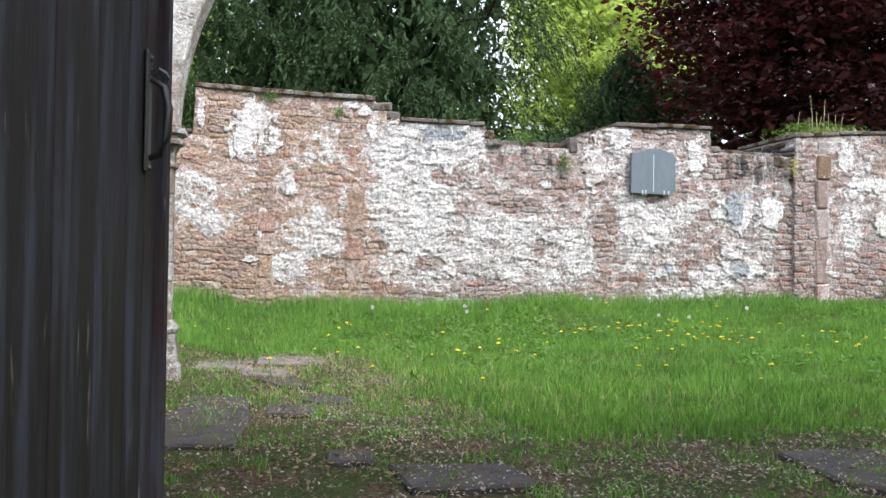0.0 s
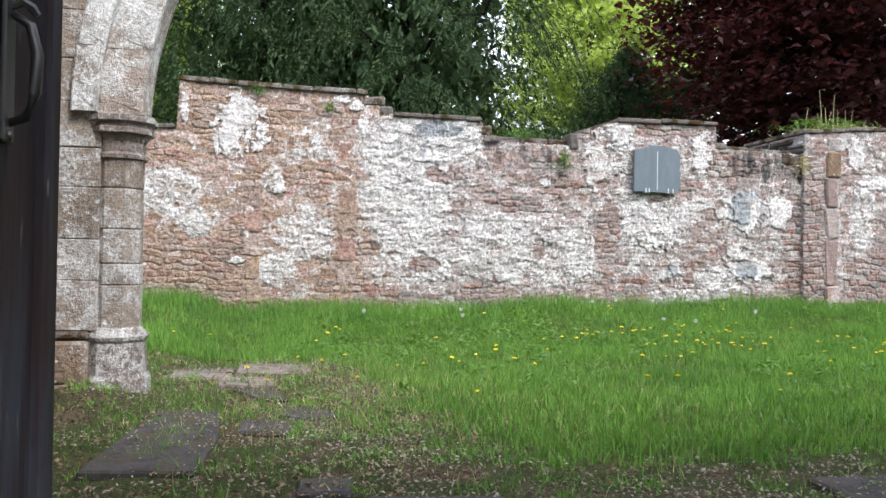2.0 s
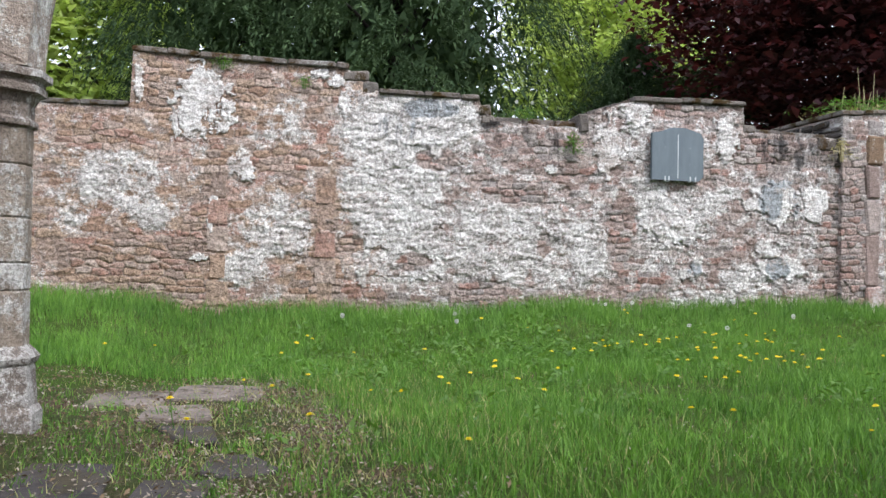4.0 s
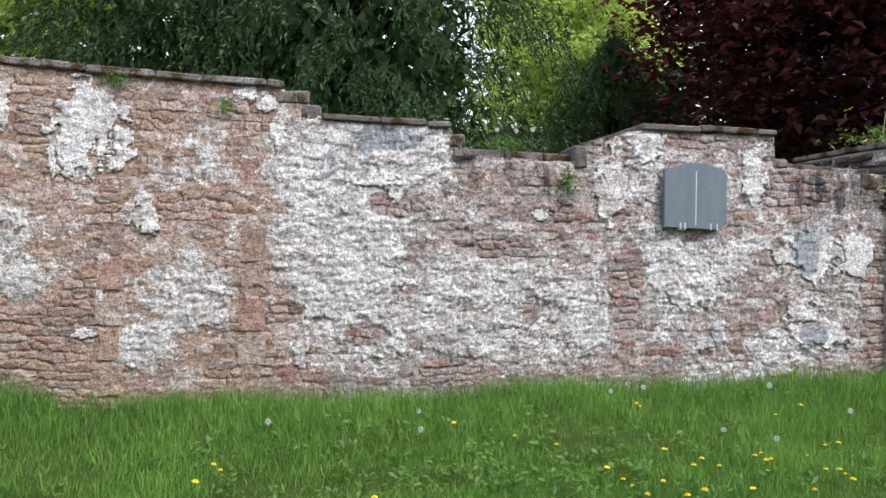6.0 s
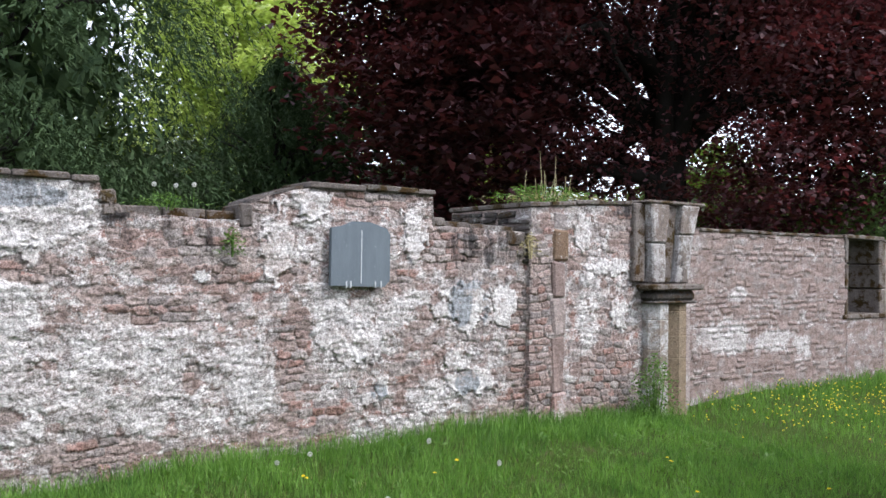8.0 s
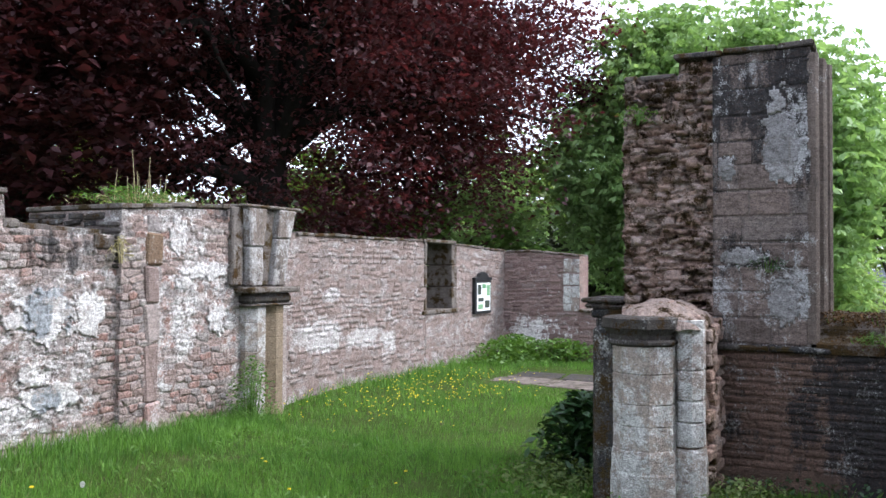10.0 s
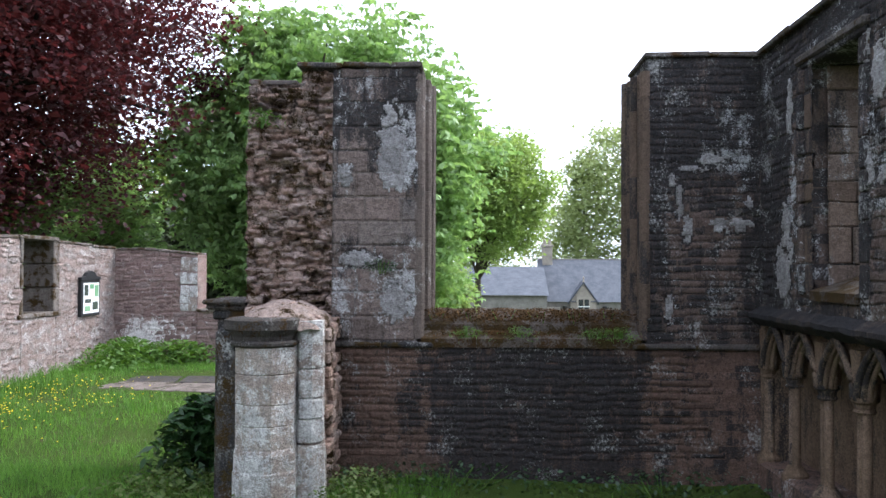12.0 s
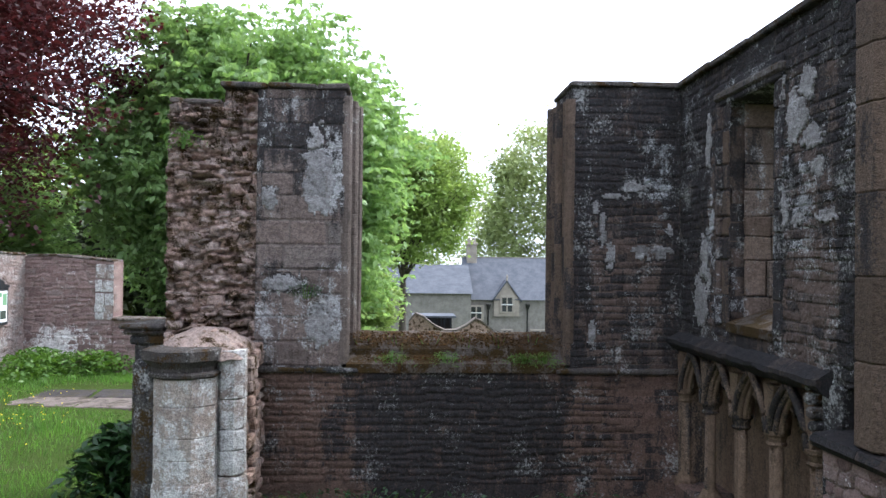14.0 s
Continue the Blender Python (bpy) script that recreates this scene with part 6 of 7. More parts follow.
# ---- slate memorial ----
def memorial():
    t = thing("slate_memorial", "grey slate memorial slab with clipped corners fixed to the wall", "memorial tablet", at=(5.29, NORTH - 0.07, 2.27))
    pts = [(-0.345, -0.32), (0.28, -0.335), (0.345, -0.27), (0.345, 0.21), (0.30, 0.275), (0.10, 0.335), (-0.10, 0.335), (-0.22, 0.285), (-0.345, 0.265)]
    b = prism(pts, "y", -0.03, 0.02)
    part("slab", b, M_SLATE, t)
    part("seam", block(-0.006, 0.006, -0.034, -0.02, -0.30, 0.25, 0.002, 0.0), M_ZINC, t, "pale joint down the slab")
    for x in (-0.17, -0.12, 0.17, 0.24):
        part("clamp", block(x - 0.008, x + 0.008, -0.036, 0.03, -0.345, -0.275, 0.003, 0.0), M_ZINC, t, "small metal clamp")


memorial()

# ---- notice board ----
def notice_board():
    t = thing("notice_board", "black notice board with a crested top and white papers", "notice board", at=(17.35, FAR_Y - 0.05, 1.62))
    part("frame", block(-0.40, 0.40, -0.02, 0.06, -0.36, 0.36, 0.01, 0.0), M_BOARD, t)
    part("crest", prism([(-0.42, 0.36), (0.42, 0.36), (0.42, 0.41), (0.24, 0.43), (0.16, 0.50), (0.0, 0.54), (-0.16, 0.50), (-0.24, 0.43), (-0.42, 0.41)], "y", -0.03, 0.05), M_BOARD, t, "black crested pediment")
    sheet = part("poster", block(-0.33, 0.33, -0.03, -0.021, -0.30, 0.30, 0.0, 0.0), M_PAPER, t, "white papers under glass")
    for x0, x1, z0, z1, m in ((-0.30, -0.14, 0.05, 0.26, M_INK), (-0.08, 0.10, 0.18, 0.27, M_GREENINK), (0.14, 0.30, 0.02, 0.25, M_GREENINK), (-0.28, -0.02, -0.10, -0.02, M_INK), (-0.28, -0.05, -0.26, -0.16, M_GREENINK), (0.05, 0.28, -0.24, -0.08, M_INK)):
        part("print", block(x0, x1, -0.034, -0.0301, z0, z1, 0.0, 0.0), m, sheet)


notice_board()

# ---- paving ----
def flagstone(corners, material, label, z=None, thick=0.06):
    cx, cy = sum(c[0] for c in corners) / len(corners), sum(c[1] for c in corners) / len(corners)
    zz = float(ground_z(cx, cy)) + 0.012 if z is None else z
    b = prism([(x - cx, y - cy) for x, y in corners], "z", -thick, 0.012)
    bmesh.ops.bevel(b, geom=[e for e in b.edges if e.verts[0].co.z > 0 and e.verts[1].co.z > 0 and len(e.link_faces) == 2 and not all(f.normal.z > 0.9 for f in e.link_faces)], offset=0.012, segments=1, affect="EDGES")
    ob = part("flagstone", b, material)
    ob.location = (cx, cy, zz)
    return tagged(ob, label, "flagstone", "flagstones in the path")


DARK_FLAG = "dark worn flagstone sunk into soil and leaf litter"
PALE_FLAG = "pale cracked flagstone sunk into the grass"
for pts, m, lab in (
    ([(-0.74, 4.3), (-0.24, 4.22), (-0.2, 5.0), (-0.25, 5.72), (-0.62, 5.78)], M_FLAG, DARK_FLAG),
    ([(-0.25, 7.34), (0.05, 7.36), (0.30, 7.30), (0.36, 7.6), (0.32, 7.84), (0.1, 7.93), (-0.12, 7.96), (-0.25, 7.88)], M_FLAG_PALE, PALE_FLAG),
    ([(-0.98, 7.22), (-0.6, 7.3), (-0.27, 7.28), (-0.29, 7.6), (-0.27, 7.86), (-0.6, 7.88), (-0.9, 7.78)], M_FLAG_PALE, PALE_FLAG),
    ([(-0.22, 6.6), (0.10, 6.55), (0.16, 6.15), (-0.05, 6.2)], M_FLAG, DARK_FLAG),
    ([(-0.36, 6.78), (-0.1, 6.72), (0.08, 6.75), (0.05, 7.0), (0.0, 7.22), (-0.2, 7.18), (-0.34, 7.2)], M_FLAG_PALE, PALE_FLAG),
    ([(0.14, 5.95), (0.34, 5.9), (0.47, 5.62), (0.25, 5.5), (0.1, 5.6)], M_FLAG, DARK_FLAG),
    ([(-0.1, 5.45), (0.2, 5.42), (0.16, 5.05), (-0.12, 5.1)], M_FLAG, DARK_FLAG),
    ([(2.40, 3.80), (3.05, 3.82), (3.2, 3.2), (2.7, 2.9), (2.36, 3.2)], M_FLAG, DARK_FLAG),
    ([(0.45, 3.72), (0.98, 3.66), (1.05, 3.3), (0.5, 3.3)], M_FLAG, DARK_FLAG),
    ([(0.2, 4.0), (0.42, 3.98), (0.40, 3.76), (0.18, 3.78)], M_FLAG, DARK_FLAG),
    ([(14.4, 9.2), (15.3, 9.1), (15.4, 10.2), (14.6, 10.4)], M_FLAG_PALE, PALE_FLAG),
    ([(14.3, 8.0), (15.2, 7.9), (15.3, 9.05), (14.4, 9.15)], M_FLAG_PALE, PALE_FLAG),
    ([(15.35, 9.3), (16.2, 9.4), (16.2, 10.3), (15.45, 10.2)], M_FLAG, DARK_FLAG),
    ([(15.3, 8.0), (16.2, 7.9), (16.2, 9.3), (15.35, 9.2)], M_FLAG, DARK_FLAG),
):
    flagstone(pts, m, lab)

# ---- trees ----


def leaf_cards(points, long, wide_, rng, up=0.6, droop=None):
    """Rhombic leaves at the points, turned at random; droop: their tips hang along these ways."""
    n = len(points)
    nor = rng.normal(size=(n, 3))
    nor[:, 2] = np.abs(nor[:, 2]) + up * 2
    nor /= np.linalg.norm(nor, axis=1, keepdims=True)
    d = rng.normal(size=(n, 3)) if droop is None else droop + 0.35 * rng.normal(size=(n, 3))
    d -= nor * (d * nor).sum(1, keepdims=True)
    d /= np.linalg.norm(d, axis=1, keepdims=True) + 1e-9
    s = np.cross(nor, d)
    k = rng.uniform(0.6, 1.25, (n, 1))
    fold = nor * (wide_ * 0.25)
    a, b = d * long * 0.5 * k, s * wide_ * 0.5 * k
    v = np.stack([points - a, points + b + fold - a * 0.1, points + a, points - b + fold - a * 0.1], 1)
    return v.reshape(-1, 3), np.arange(4 * n).reshape(-1, 4)


def crown_points(rng, clumps, per, spread, flat=0.55):
    base = np.repeat(clumps, per, axis=0)
    return base + rng.normal(size=base.shape) * np.array([1, 1, flat]) * spread


def clump_centres(rng, n, centre, radii, hollow=0.45, low=-1.0):
    """Centres of leaf clumps in an uneven egg, most of them near its skin."""
    out = []
    while len(out) < n:
        v = rng.normal(size=3)
        v /= np.linalg.norm(v)
        if v[2] < low:
            continue
        lump = 1 + 0.22 * noise.noise(Vector(v * 2.2) + Vector(centre)) + 0.10 * noise.noise(Vector(v * 5) + Vector(centre))
        r = (hollow + (1 - hollow) * rng.random() ** 0.6) * lump
        out.append(np.array(centre) + v * np.array(radii) * r)
    return np.array(out)


def limb(b_list, a, c, r0, r1, rng, sag=0.12, n=7):
    a, c = Vector(a), Vector(c)
    d = (c - a).length
    mid = [a.lerp(c, i / (n - 1)) for i in range(n)]
    for i, p in enumerate(mid[1:-1], 1):
        p.z += sag * d * math.sin(math.pi * i / (n - 1))
        p += Vector(rng.normal(size=3)) * d * 0.022
    b_list.append((mid, [r0 + (r1 - r0) * (i / (n - 1)) ** 0.8 for i in range(n)]))
    return mid


def join_tubes(tubes, n=7):
    vs, fs, count = [], [], 0
    for path, rs in tubes:
        b = tube(path, rs, n)
        b.verts.index_update()
        vs += [tuple(v.co) for v in b.verts]
        fs += [[v.index + count for v in f.verts] for f in b.faces if len(f.verts) == 4]
        count += len(b.verts)
        b.free()
    return raw(vs, fs)


def tree(name, label, foot, trunk_r, fork, centre, radii, clumps, per, spread, leaf, material, bark, seed, limbs=9, hollow=0.45, flat=0.55, up=0.6, low=-1.0, lean=(0, 0), twig=0, gap=None, fingers=0):
    rng = np.random.default_rng(seed)
    t = thing(name, label, "tree", at=foot)
    f = Vector(foot)
    cs = clump_centres(rng, clumps, centre, radii, hollow, low)
    if gap:
        x0, y0, x1, y1, half, z0, z1 = gap
        far_ = np.hypot(x1 - x0, y1 - y0)
        off = np.abs((cs[:, 0] - x0) * (y1 - y0) - (cs[:, 1] - y0) * (x1 - x0)) / far_
        inside = (off < half) & (cs[:, 2] > z0) & (cs[:, 2] < z1)
        cs = cs[~inside | (rng.random(len(cs)) < 0.34)]
    places = crown_points(rng, cs, per, spread, flat)
    if fingers:  # leaves of several long leaflets spread like fingers and drooping
        turn_ = rng.random(len(places))[:, None] * 6.28 + np.arange(fingers)[None, :] * (5.2 / fingers)
        splay = np.stack([np.cos(turn_), np.sin(turn_), np.full(turn_.shape, -0.85)], -1).reshape(-1, 3)
        places = np.repeat(places, fingers, axis=0) + splay * leaf[0] * 0.5
        v, q = leaf_cards(places, *leaf, rng, up, splay * 3.0)
    else:
        v, q = leaf_cards(places, *leaf, rng, up)
    hold("crown", raw(v - np.array(foot), q), material, t)
    tubes = []
    top = Vector((f.x + lean[0], f.y + lean[1], fork))
    tubes.append(([f + Vector((0, 0, -0.6)), f + Vector((0, 0, 0.5)), f.lerp(top, 0.5), top, top.lerp(Vector(centre), 0.6)], [trunk_r * 1.35, trunk_r * 1.05, trunk_r * 0.95, trunk_r * 0.8, trunk_r * 0.4]))
    picks = cs[rng.permutation(len(cs))[:limbs]]
    for c in picks:
        start = top.lerp(Vector(centre), float(rng.uniform(0, 0.5)))
        mid = limb(tubes, start, c, trunk_r * 0.42, trunk_r * 0.06, rng)
        for _ in range(twig):
            k = int(rng.integers(2, 6))
            c2 = Vector(c).lerp(Vector(centre), 0.25) + Vector(rng.normal(size=3)) * max(radii) * 0.12
            limb(tubes, mid[k], c2, trunk_r * 0.14, trunk_r * 0.03, rng, 0.05, 5)
    for i, (path, rs) in enumerate(tubes):
        me = join_tubes([([p - f for p in path], rs)])
        hold("limb" if i else "trunk", me, bark, t)
        me.polygons.foreach_set("use_smooth", [True] * len(me.polygons))
    return t


def yew(label, foot, height, radius, seed, n_boughs=440, twigs=24, inner=15000):
    """A broad dark conifer: boughs in layers, each hung with long feathery sprays."""
    rng = np.random.default_rng(seed)
    t = thing("yew_tree", label, "tree", "yews behind the wall", at=foot)

    def girth(z):
        return radius * np.sin(np.pi * np.clip(0.14 + 0.86 * z, 0, 1)) ** 0.62

    z = rng.random(n_boughs) ** 0.9
    a = rng.random(n_boughs) * 2 * np.pi
    lump = np.array([1 + 0.24 * noise.noise((math.cos(x) * 1.9, math.sin(x) * 1.9, zz * 6 + seed)) for x, zz in zip(a, z)])
    r = girth(z) * lump * (0.60 + 0.42 * rng.random(n_boughs) ** 0.5)
    tips = np.stack([r * np.cos(a), r * np.sin(a), 0.4 + z * height], 1)
    way = np.stack([np.cos(a), np.sin(a), np.full(n_boughs, -0.35)], 1)
    # twigs along the outer part of each bough, hanging to both sides
    k = np.tile(np.linspace(-1.0, 0.35, twigs), n_boughs)[:, None]
    root = np.repeat(tips, twigs, axis=0) + np.repeat(way, twigs, axis=0) * k + rng.normal(size=(n_boughs * twigs, 3)) * np.array([0.16, 0.16, 0.12])
    side = np.cross(np.repeat(way, twigs, axis=0), (0, 0, 1)) * rng.choice([-1, 1], (len(root), 1))
    hang = np.repeat(way, twigs, axis=0) * 0.55 + side * rng.uniform(0.1, 0.7, (len(root), 1)) + np.array([0, 0, -0.55]) + rng.normal(size=root.shape) * 0.12
    hang /= np.linalg.norm(hang, axis=1, keepdims=True)
    span = rng.uniform(0.35, 0.75, (len(root), 1))
    m = 9
    s_ = np.tile(np.linspace(0, 1, m), len(root))[:, None]
    pts = np.repeat(root, m, axis=0) + np.repeat(hang * span, m, axis=0) * s_ + np.array([0, 0, -0.22]) * s_**2
    flow = np.repeat(hang, m, axis=0) + np.array([0, 0, -0.5]) * s_
    out = np.repeat(side, m, axis=0) * (np.tile(np.arange(m) % 2 * 2 - 1, len(root))[:, None]) * 0.55
    v, q = leaf_cards(pts + out * 0.02, 0.15, 0.030, rng, 0.2, (flow + out) * 2.0)
    hold("crown", raw(v, q), M_YEW, t)
    for name_, count, size, share in (("inner_foliage", inner // 4, (0.55, 0.26), 0.55), ("inner_crown", inner, (0.26, 0.07), 0.80)):
        z, a = rng.random(count), rng.random(count) * 2 * np.pi
        r = girth(z) * share * rng.random(count) ** 0.45
        v, q = leaf_cards(np.stack([r * np.cos(a), r * np.sin(a), 0.3 + z * height], 1), *size, rng, 0.0, np.tile([0.0, -0.4, -0.8], (count, 1)))
        hold(name_, raw(v, q), M_YEW, t)
    tubes = [([Vector((0, 0, -0.5)), Vector((0.1, 0, height * 0.3)), Vector((0, 0.1, height * 0.9))], [0.5, 0.4, 0.1])]
    for c in tips[:26]:
        limb(tubes, Vector((0, 0, max(0.6, c[2] * 0.8))), Vector(c), 0.10, 0.02, rng, 0.05)
    for i, one in enumerate(tubes):
        hold("limb" if i else "trunk", join_tubes([one]), M_BARK, t)


yew("dense dark green yew with drooping sprays", (-0.4, 22.5, 0.2), 15.0, 3.6, 21)
yew("tall dark green yew behind the ruined wall", (3.0, 21.3, 0.2), 15.0, 4.35, 22, 520, 24, 18000)
yew("smaller green yew beside the copper beech", (12.0, 28.5, 0.2), 8.0, 2.7, 23, 170, 20, 5000)
tree("copper_beech", "huge copper beech with dark red-purple leaves", (20.4, 20.0, 0.2), 0.75, 4.5, (20.3, 19.7, 10.5), (10.4, 9.2, 8.6), 1450, 165, 0.66, (0.168, 0.108), M_BEECH, M_BARK, 31, 30, 0.22, 0.36, 0.35, -0.94, (-0.3, 0.0), 4, (0.0, 4.0, 29.0, 28.2, 2.0, 4.2, 10.5))


def beech_heart():
    """The deep shaded mass inside the beech's crown, open round the main limbs."""
    rng = np.random.default_rng(38)
    cs = clump_centres(rng, 420, (20.5, 20.8, 8.5), (9.4, 7.4, 7.5), 0.1)
    hollow = (np.abs((cs[:, 0] - 20.0) * 0.72 - (cs[:, 1] - 20.0) * 0.69) < 2.6) & (cs[:, 2] < 13)
    cs = cs[~hollow]
    cs = np.concatenate([cs, clump_centres(rng, 150, (13.4, 22.5, 8.0), (2.6, 4.0, 8.0), 0.1), clump_centres(rng, 40, (27.0, 17.5, 10.0), (3.5, 4.0, 5.5), 0.1)])
    v, q = leaf_cards(crown_points(rng, cs, 85, 0.7, 0.5), 0.31, 0.21, rng, 0.8)
    return v, q


heart = hold("inner_crown", raw(*beech_heart()), M_BEECH, None)
beech = [o for o in scene.collection.objects if o.name.startswith("copper_beech")][0]
heart.parent, heart.location = beech, -beech.location
tree("horse_chestnut", "fresh green horse chestnut in full leaf", (27.0, 9.0, -0.3), 0.32, 3.0, (27.0, 8.7, 5.3), (3.6, 4.9, 4.9), 560, 29, 0.42, (0.26, 0.125), M_CHESTNUT, M_BARK_PALE, 32, 18, 0.45, 0.95, 0.1, -1.0, (0, 0), 2, fingers=6)
tree("young_lime_tree", "yellow-green young lime tree near the house", (36.5, 3.9, -1.6), 0.16, 1.6, (36.5, 3.9, 5.35), (2.6, 3.2, 2.85), 360, 130, 0.32, (0.18, 0.125), M_LIME_NEAR, M_BARK_PALE, 33, 18, 0.35, 0.7, 0.3, -0.9, (0, 0), 3)
tree("young_lime_tree", "low bright green sapling beside the wall", (30.0, 5.3, -0.8), 0.08, 0.2, (30.0, 5.25, 1.0), (0.95, 1.05, 1.45), 85, 110, 0.22, (0.16, 0.10), M_LIME_NEAR, M_BARK_PALE, 34, 6, 0.3)
tree("bright_deciduous_tree", "sunlit yellow-green tree far behind the yews", (19.0, 46.0, 0.2), 0.4, 6.0, (19.0, 46.0, 13.0), (6.5, 6.0, 11.0), 240, 95, 0.75, (0.42, 0.28), M_LIME, M_BARK_PALE, 35, 18, 0.3, 0.6, 0.5, -1.0, (0, 0), 2)
tree("bright_deciduous_tree", "lime-green tree in the gap between dark trees", (15.6, 40.0, 0.2), 0.3, 5.0, (14.7, 40.0, 11.0), (4.4, 3.6, 9.0), 200, 95, 0.55, (0.32, 0.21), M_LIME, M_BARK_PALE, 39, 14, 0.3)
tree("bright_deciduous_tree", "light green tree seen past dark yews", (-8.0, 30.0, 0.2), 0.4, 5.0, (-7.5, 30.0, 7.5), (5.0, 4.0, 7.5), 260, 110, 0.8, (0.40, 0.26), M_LIME, M_BARK_PALE, 36, 16, 0.3)
tree("bright_deciduous_tree", "sunlit yellow-green sapling beyond the copper beech", (25.6, 35.0, 0.1), 0.12, 2.0, (25.6, 35.0, 5.6), (2.6, 2.2, 3.2), 110, 90, 0.45, (0.26, 0.17), M_LIME, M_BARK_PALE, 42, 8, 0.3)
tree("small_green_tree", "green understorey tree below the beech", (27.0, 17.0, 0.1), 0.16, 1.5, (27.0, 17.0, 3.2), (3.4, 3.0, 3.2), 150, 110, 0.42, (0.24, 0.14), M_CHESTNUT, M_BARK_PALE, 37, 10, 0.3)


def woodland():
    """The far wood, one mass of crowns."""
    rng = np.random.default_rng(40)
    vs, qs, count = [], [], 0
    near_v, near_q, near_count = [], [], 0
    spots = [(105, -14, 8.5), (112, -3, 9), (100, -26, 10), (118, 8, 9), (80, 38, 9), (62, 52, 9), (40, 60, 10), (22, 62, 10), (0, 58, 12), (-20, 54, 12), (48, 40, 8), (30, 44, 7), (58, 28, 8), (5, 50, 10), (36, 30, 5), (46, 18, 5), (52, 12, 5)]
    for x, y, r in spots:
        g = float(ground_z(np.float64(x), np.float64(y)))
        top = {105: 19.5, 112: 12.5, 100: 17, 118: 10, 80: 9, 62: 10, 40: 11, 22: 11, 48: 8, 30: 7.5, 58: 11, 36: 7, 46: 6, 52: 5.5}.get(x, 15.0)
        cs = clump_centres(rng, 120, (x, y, g + (top - g) * 0.52), (r * 0.85, r * 0.85, (top - g) * 0.5), 0.5)
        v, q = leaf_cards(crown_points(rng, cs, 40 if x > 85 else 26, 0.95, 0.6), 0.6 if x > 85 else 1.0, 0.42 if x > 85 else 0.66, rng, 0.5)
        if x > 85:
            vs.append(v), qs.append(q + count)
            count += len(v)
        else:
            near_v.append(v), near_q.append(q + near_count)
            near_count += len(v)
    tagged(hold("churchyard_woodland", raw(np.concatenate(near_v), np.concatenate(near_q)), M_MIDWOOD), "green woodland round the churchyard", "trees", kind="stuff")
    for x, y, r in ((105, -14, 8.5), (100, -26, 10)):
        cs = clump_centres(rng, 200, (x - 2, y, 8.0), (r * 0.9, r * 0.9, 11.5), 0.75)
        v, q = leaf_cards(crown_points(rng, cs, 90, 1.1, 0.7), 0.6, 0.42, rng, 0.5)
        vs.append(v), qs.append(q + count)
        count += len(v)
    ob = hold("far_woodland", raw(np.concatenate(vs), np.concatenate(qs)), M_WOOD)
    tagged(ob, "distant spring woodland in mixed greens, paled for haze", "trees", kind="stuff")


woodland()


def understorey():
    """Dark growth under and behind the beech, its shade put into the leaf colour."""
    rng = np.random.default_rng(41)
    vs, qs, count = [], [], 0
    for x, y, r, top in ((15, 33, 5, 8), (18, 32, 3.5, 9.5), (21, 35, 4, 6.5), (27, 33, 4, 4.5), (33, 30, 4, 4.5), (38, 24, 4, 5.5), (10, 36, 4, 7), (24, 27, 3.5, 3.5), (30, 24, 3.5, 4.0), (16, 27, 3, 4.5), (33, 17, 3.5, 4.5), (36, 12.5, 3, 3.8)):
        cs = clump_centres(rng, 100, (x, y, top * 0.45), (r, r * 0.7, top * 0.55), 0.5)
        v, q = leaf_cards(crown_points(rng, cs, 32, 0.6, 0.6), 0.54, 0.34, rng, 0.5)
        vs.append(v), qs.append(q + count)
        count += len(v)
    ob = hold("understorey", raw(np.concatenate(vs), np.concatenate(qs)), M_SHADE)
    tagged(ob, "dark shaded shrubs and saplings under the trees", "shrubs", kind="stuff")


understorey()


# ---- grass ----
def grass_cover(x, y):
    """0 bare to 1 full; fitted to the trodden ground by the path."""
    side = x - np.interp(y, [4.1, 5.0, 5.8, 6.9, 8.2, 8.9, 30.0], [1.25, 1.18, 0.95, 0.80, 0.50, -3.0, -3.0])
    edge = np.minimum(side, y - 4.15) + 0.16 * ripple(x * 1.7, y * 1.7, 41) + 0.08 * ripple(x * 5, y * 5, 42)
    thin = 0.13 + 0.17 * smooth(4.2, 6.0, y) + 0.10 * ripple(x * 2.4, y * 2.4, 43)
    d = thin + (1 - thin) * smooth(-0.22, 0.22, edge)
    d = d * (1 - 0.9 * (smooth(13.8, 14.2, x) * smooth(17.0, 16.5, x) * smooth(10.6, 10.0, y)))
    return np.clip(d, 0.06, 1)


def blades(rng, x, y, h, w, lean=0.5):
    n = len(x)
    z = ground_z(x, y)
    a = rng.random(n) * 2 * np.pi
    side = np.stack([np.cos(a), np.sin(a), np.zeros(n)], 1) * w[:, None]
    b = rng.random(n) * 2 * np.pi
    bend = np.stack([np.cos(b), np.sin(b), np.zeros(n)], 1) * (h * lean * rng.random(n))[:, None]
    p = np.stack([x, y, z - 0.01], 1)
    up = np.stack([np.zeros(n), np.zeros(n), h], 1)
    v = np.stack([p - side, p + side, p + up * 0.55 + bend * 0.35 + side * 0.7, p + up * 0.55 + bend * 0.35 - side * 0.7, p + up + bend], 1).reshape(-1, 3)
    k = 5 * np.arange(n)[:, None]
    f = np.concatenate([k + np.array([[0, 1, 2]]), k + np.array([[0, 2, 3]]), k + np.array([[3, 2, 4]])])
    return v, f


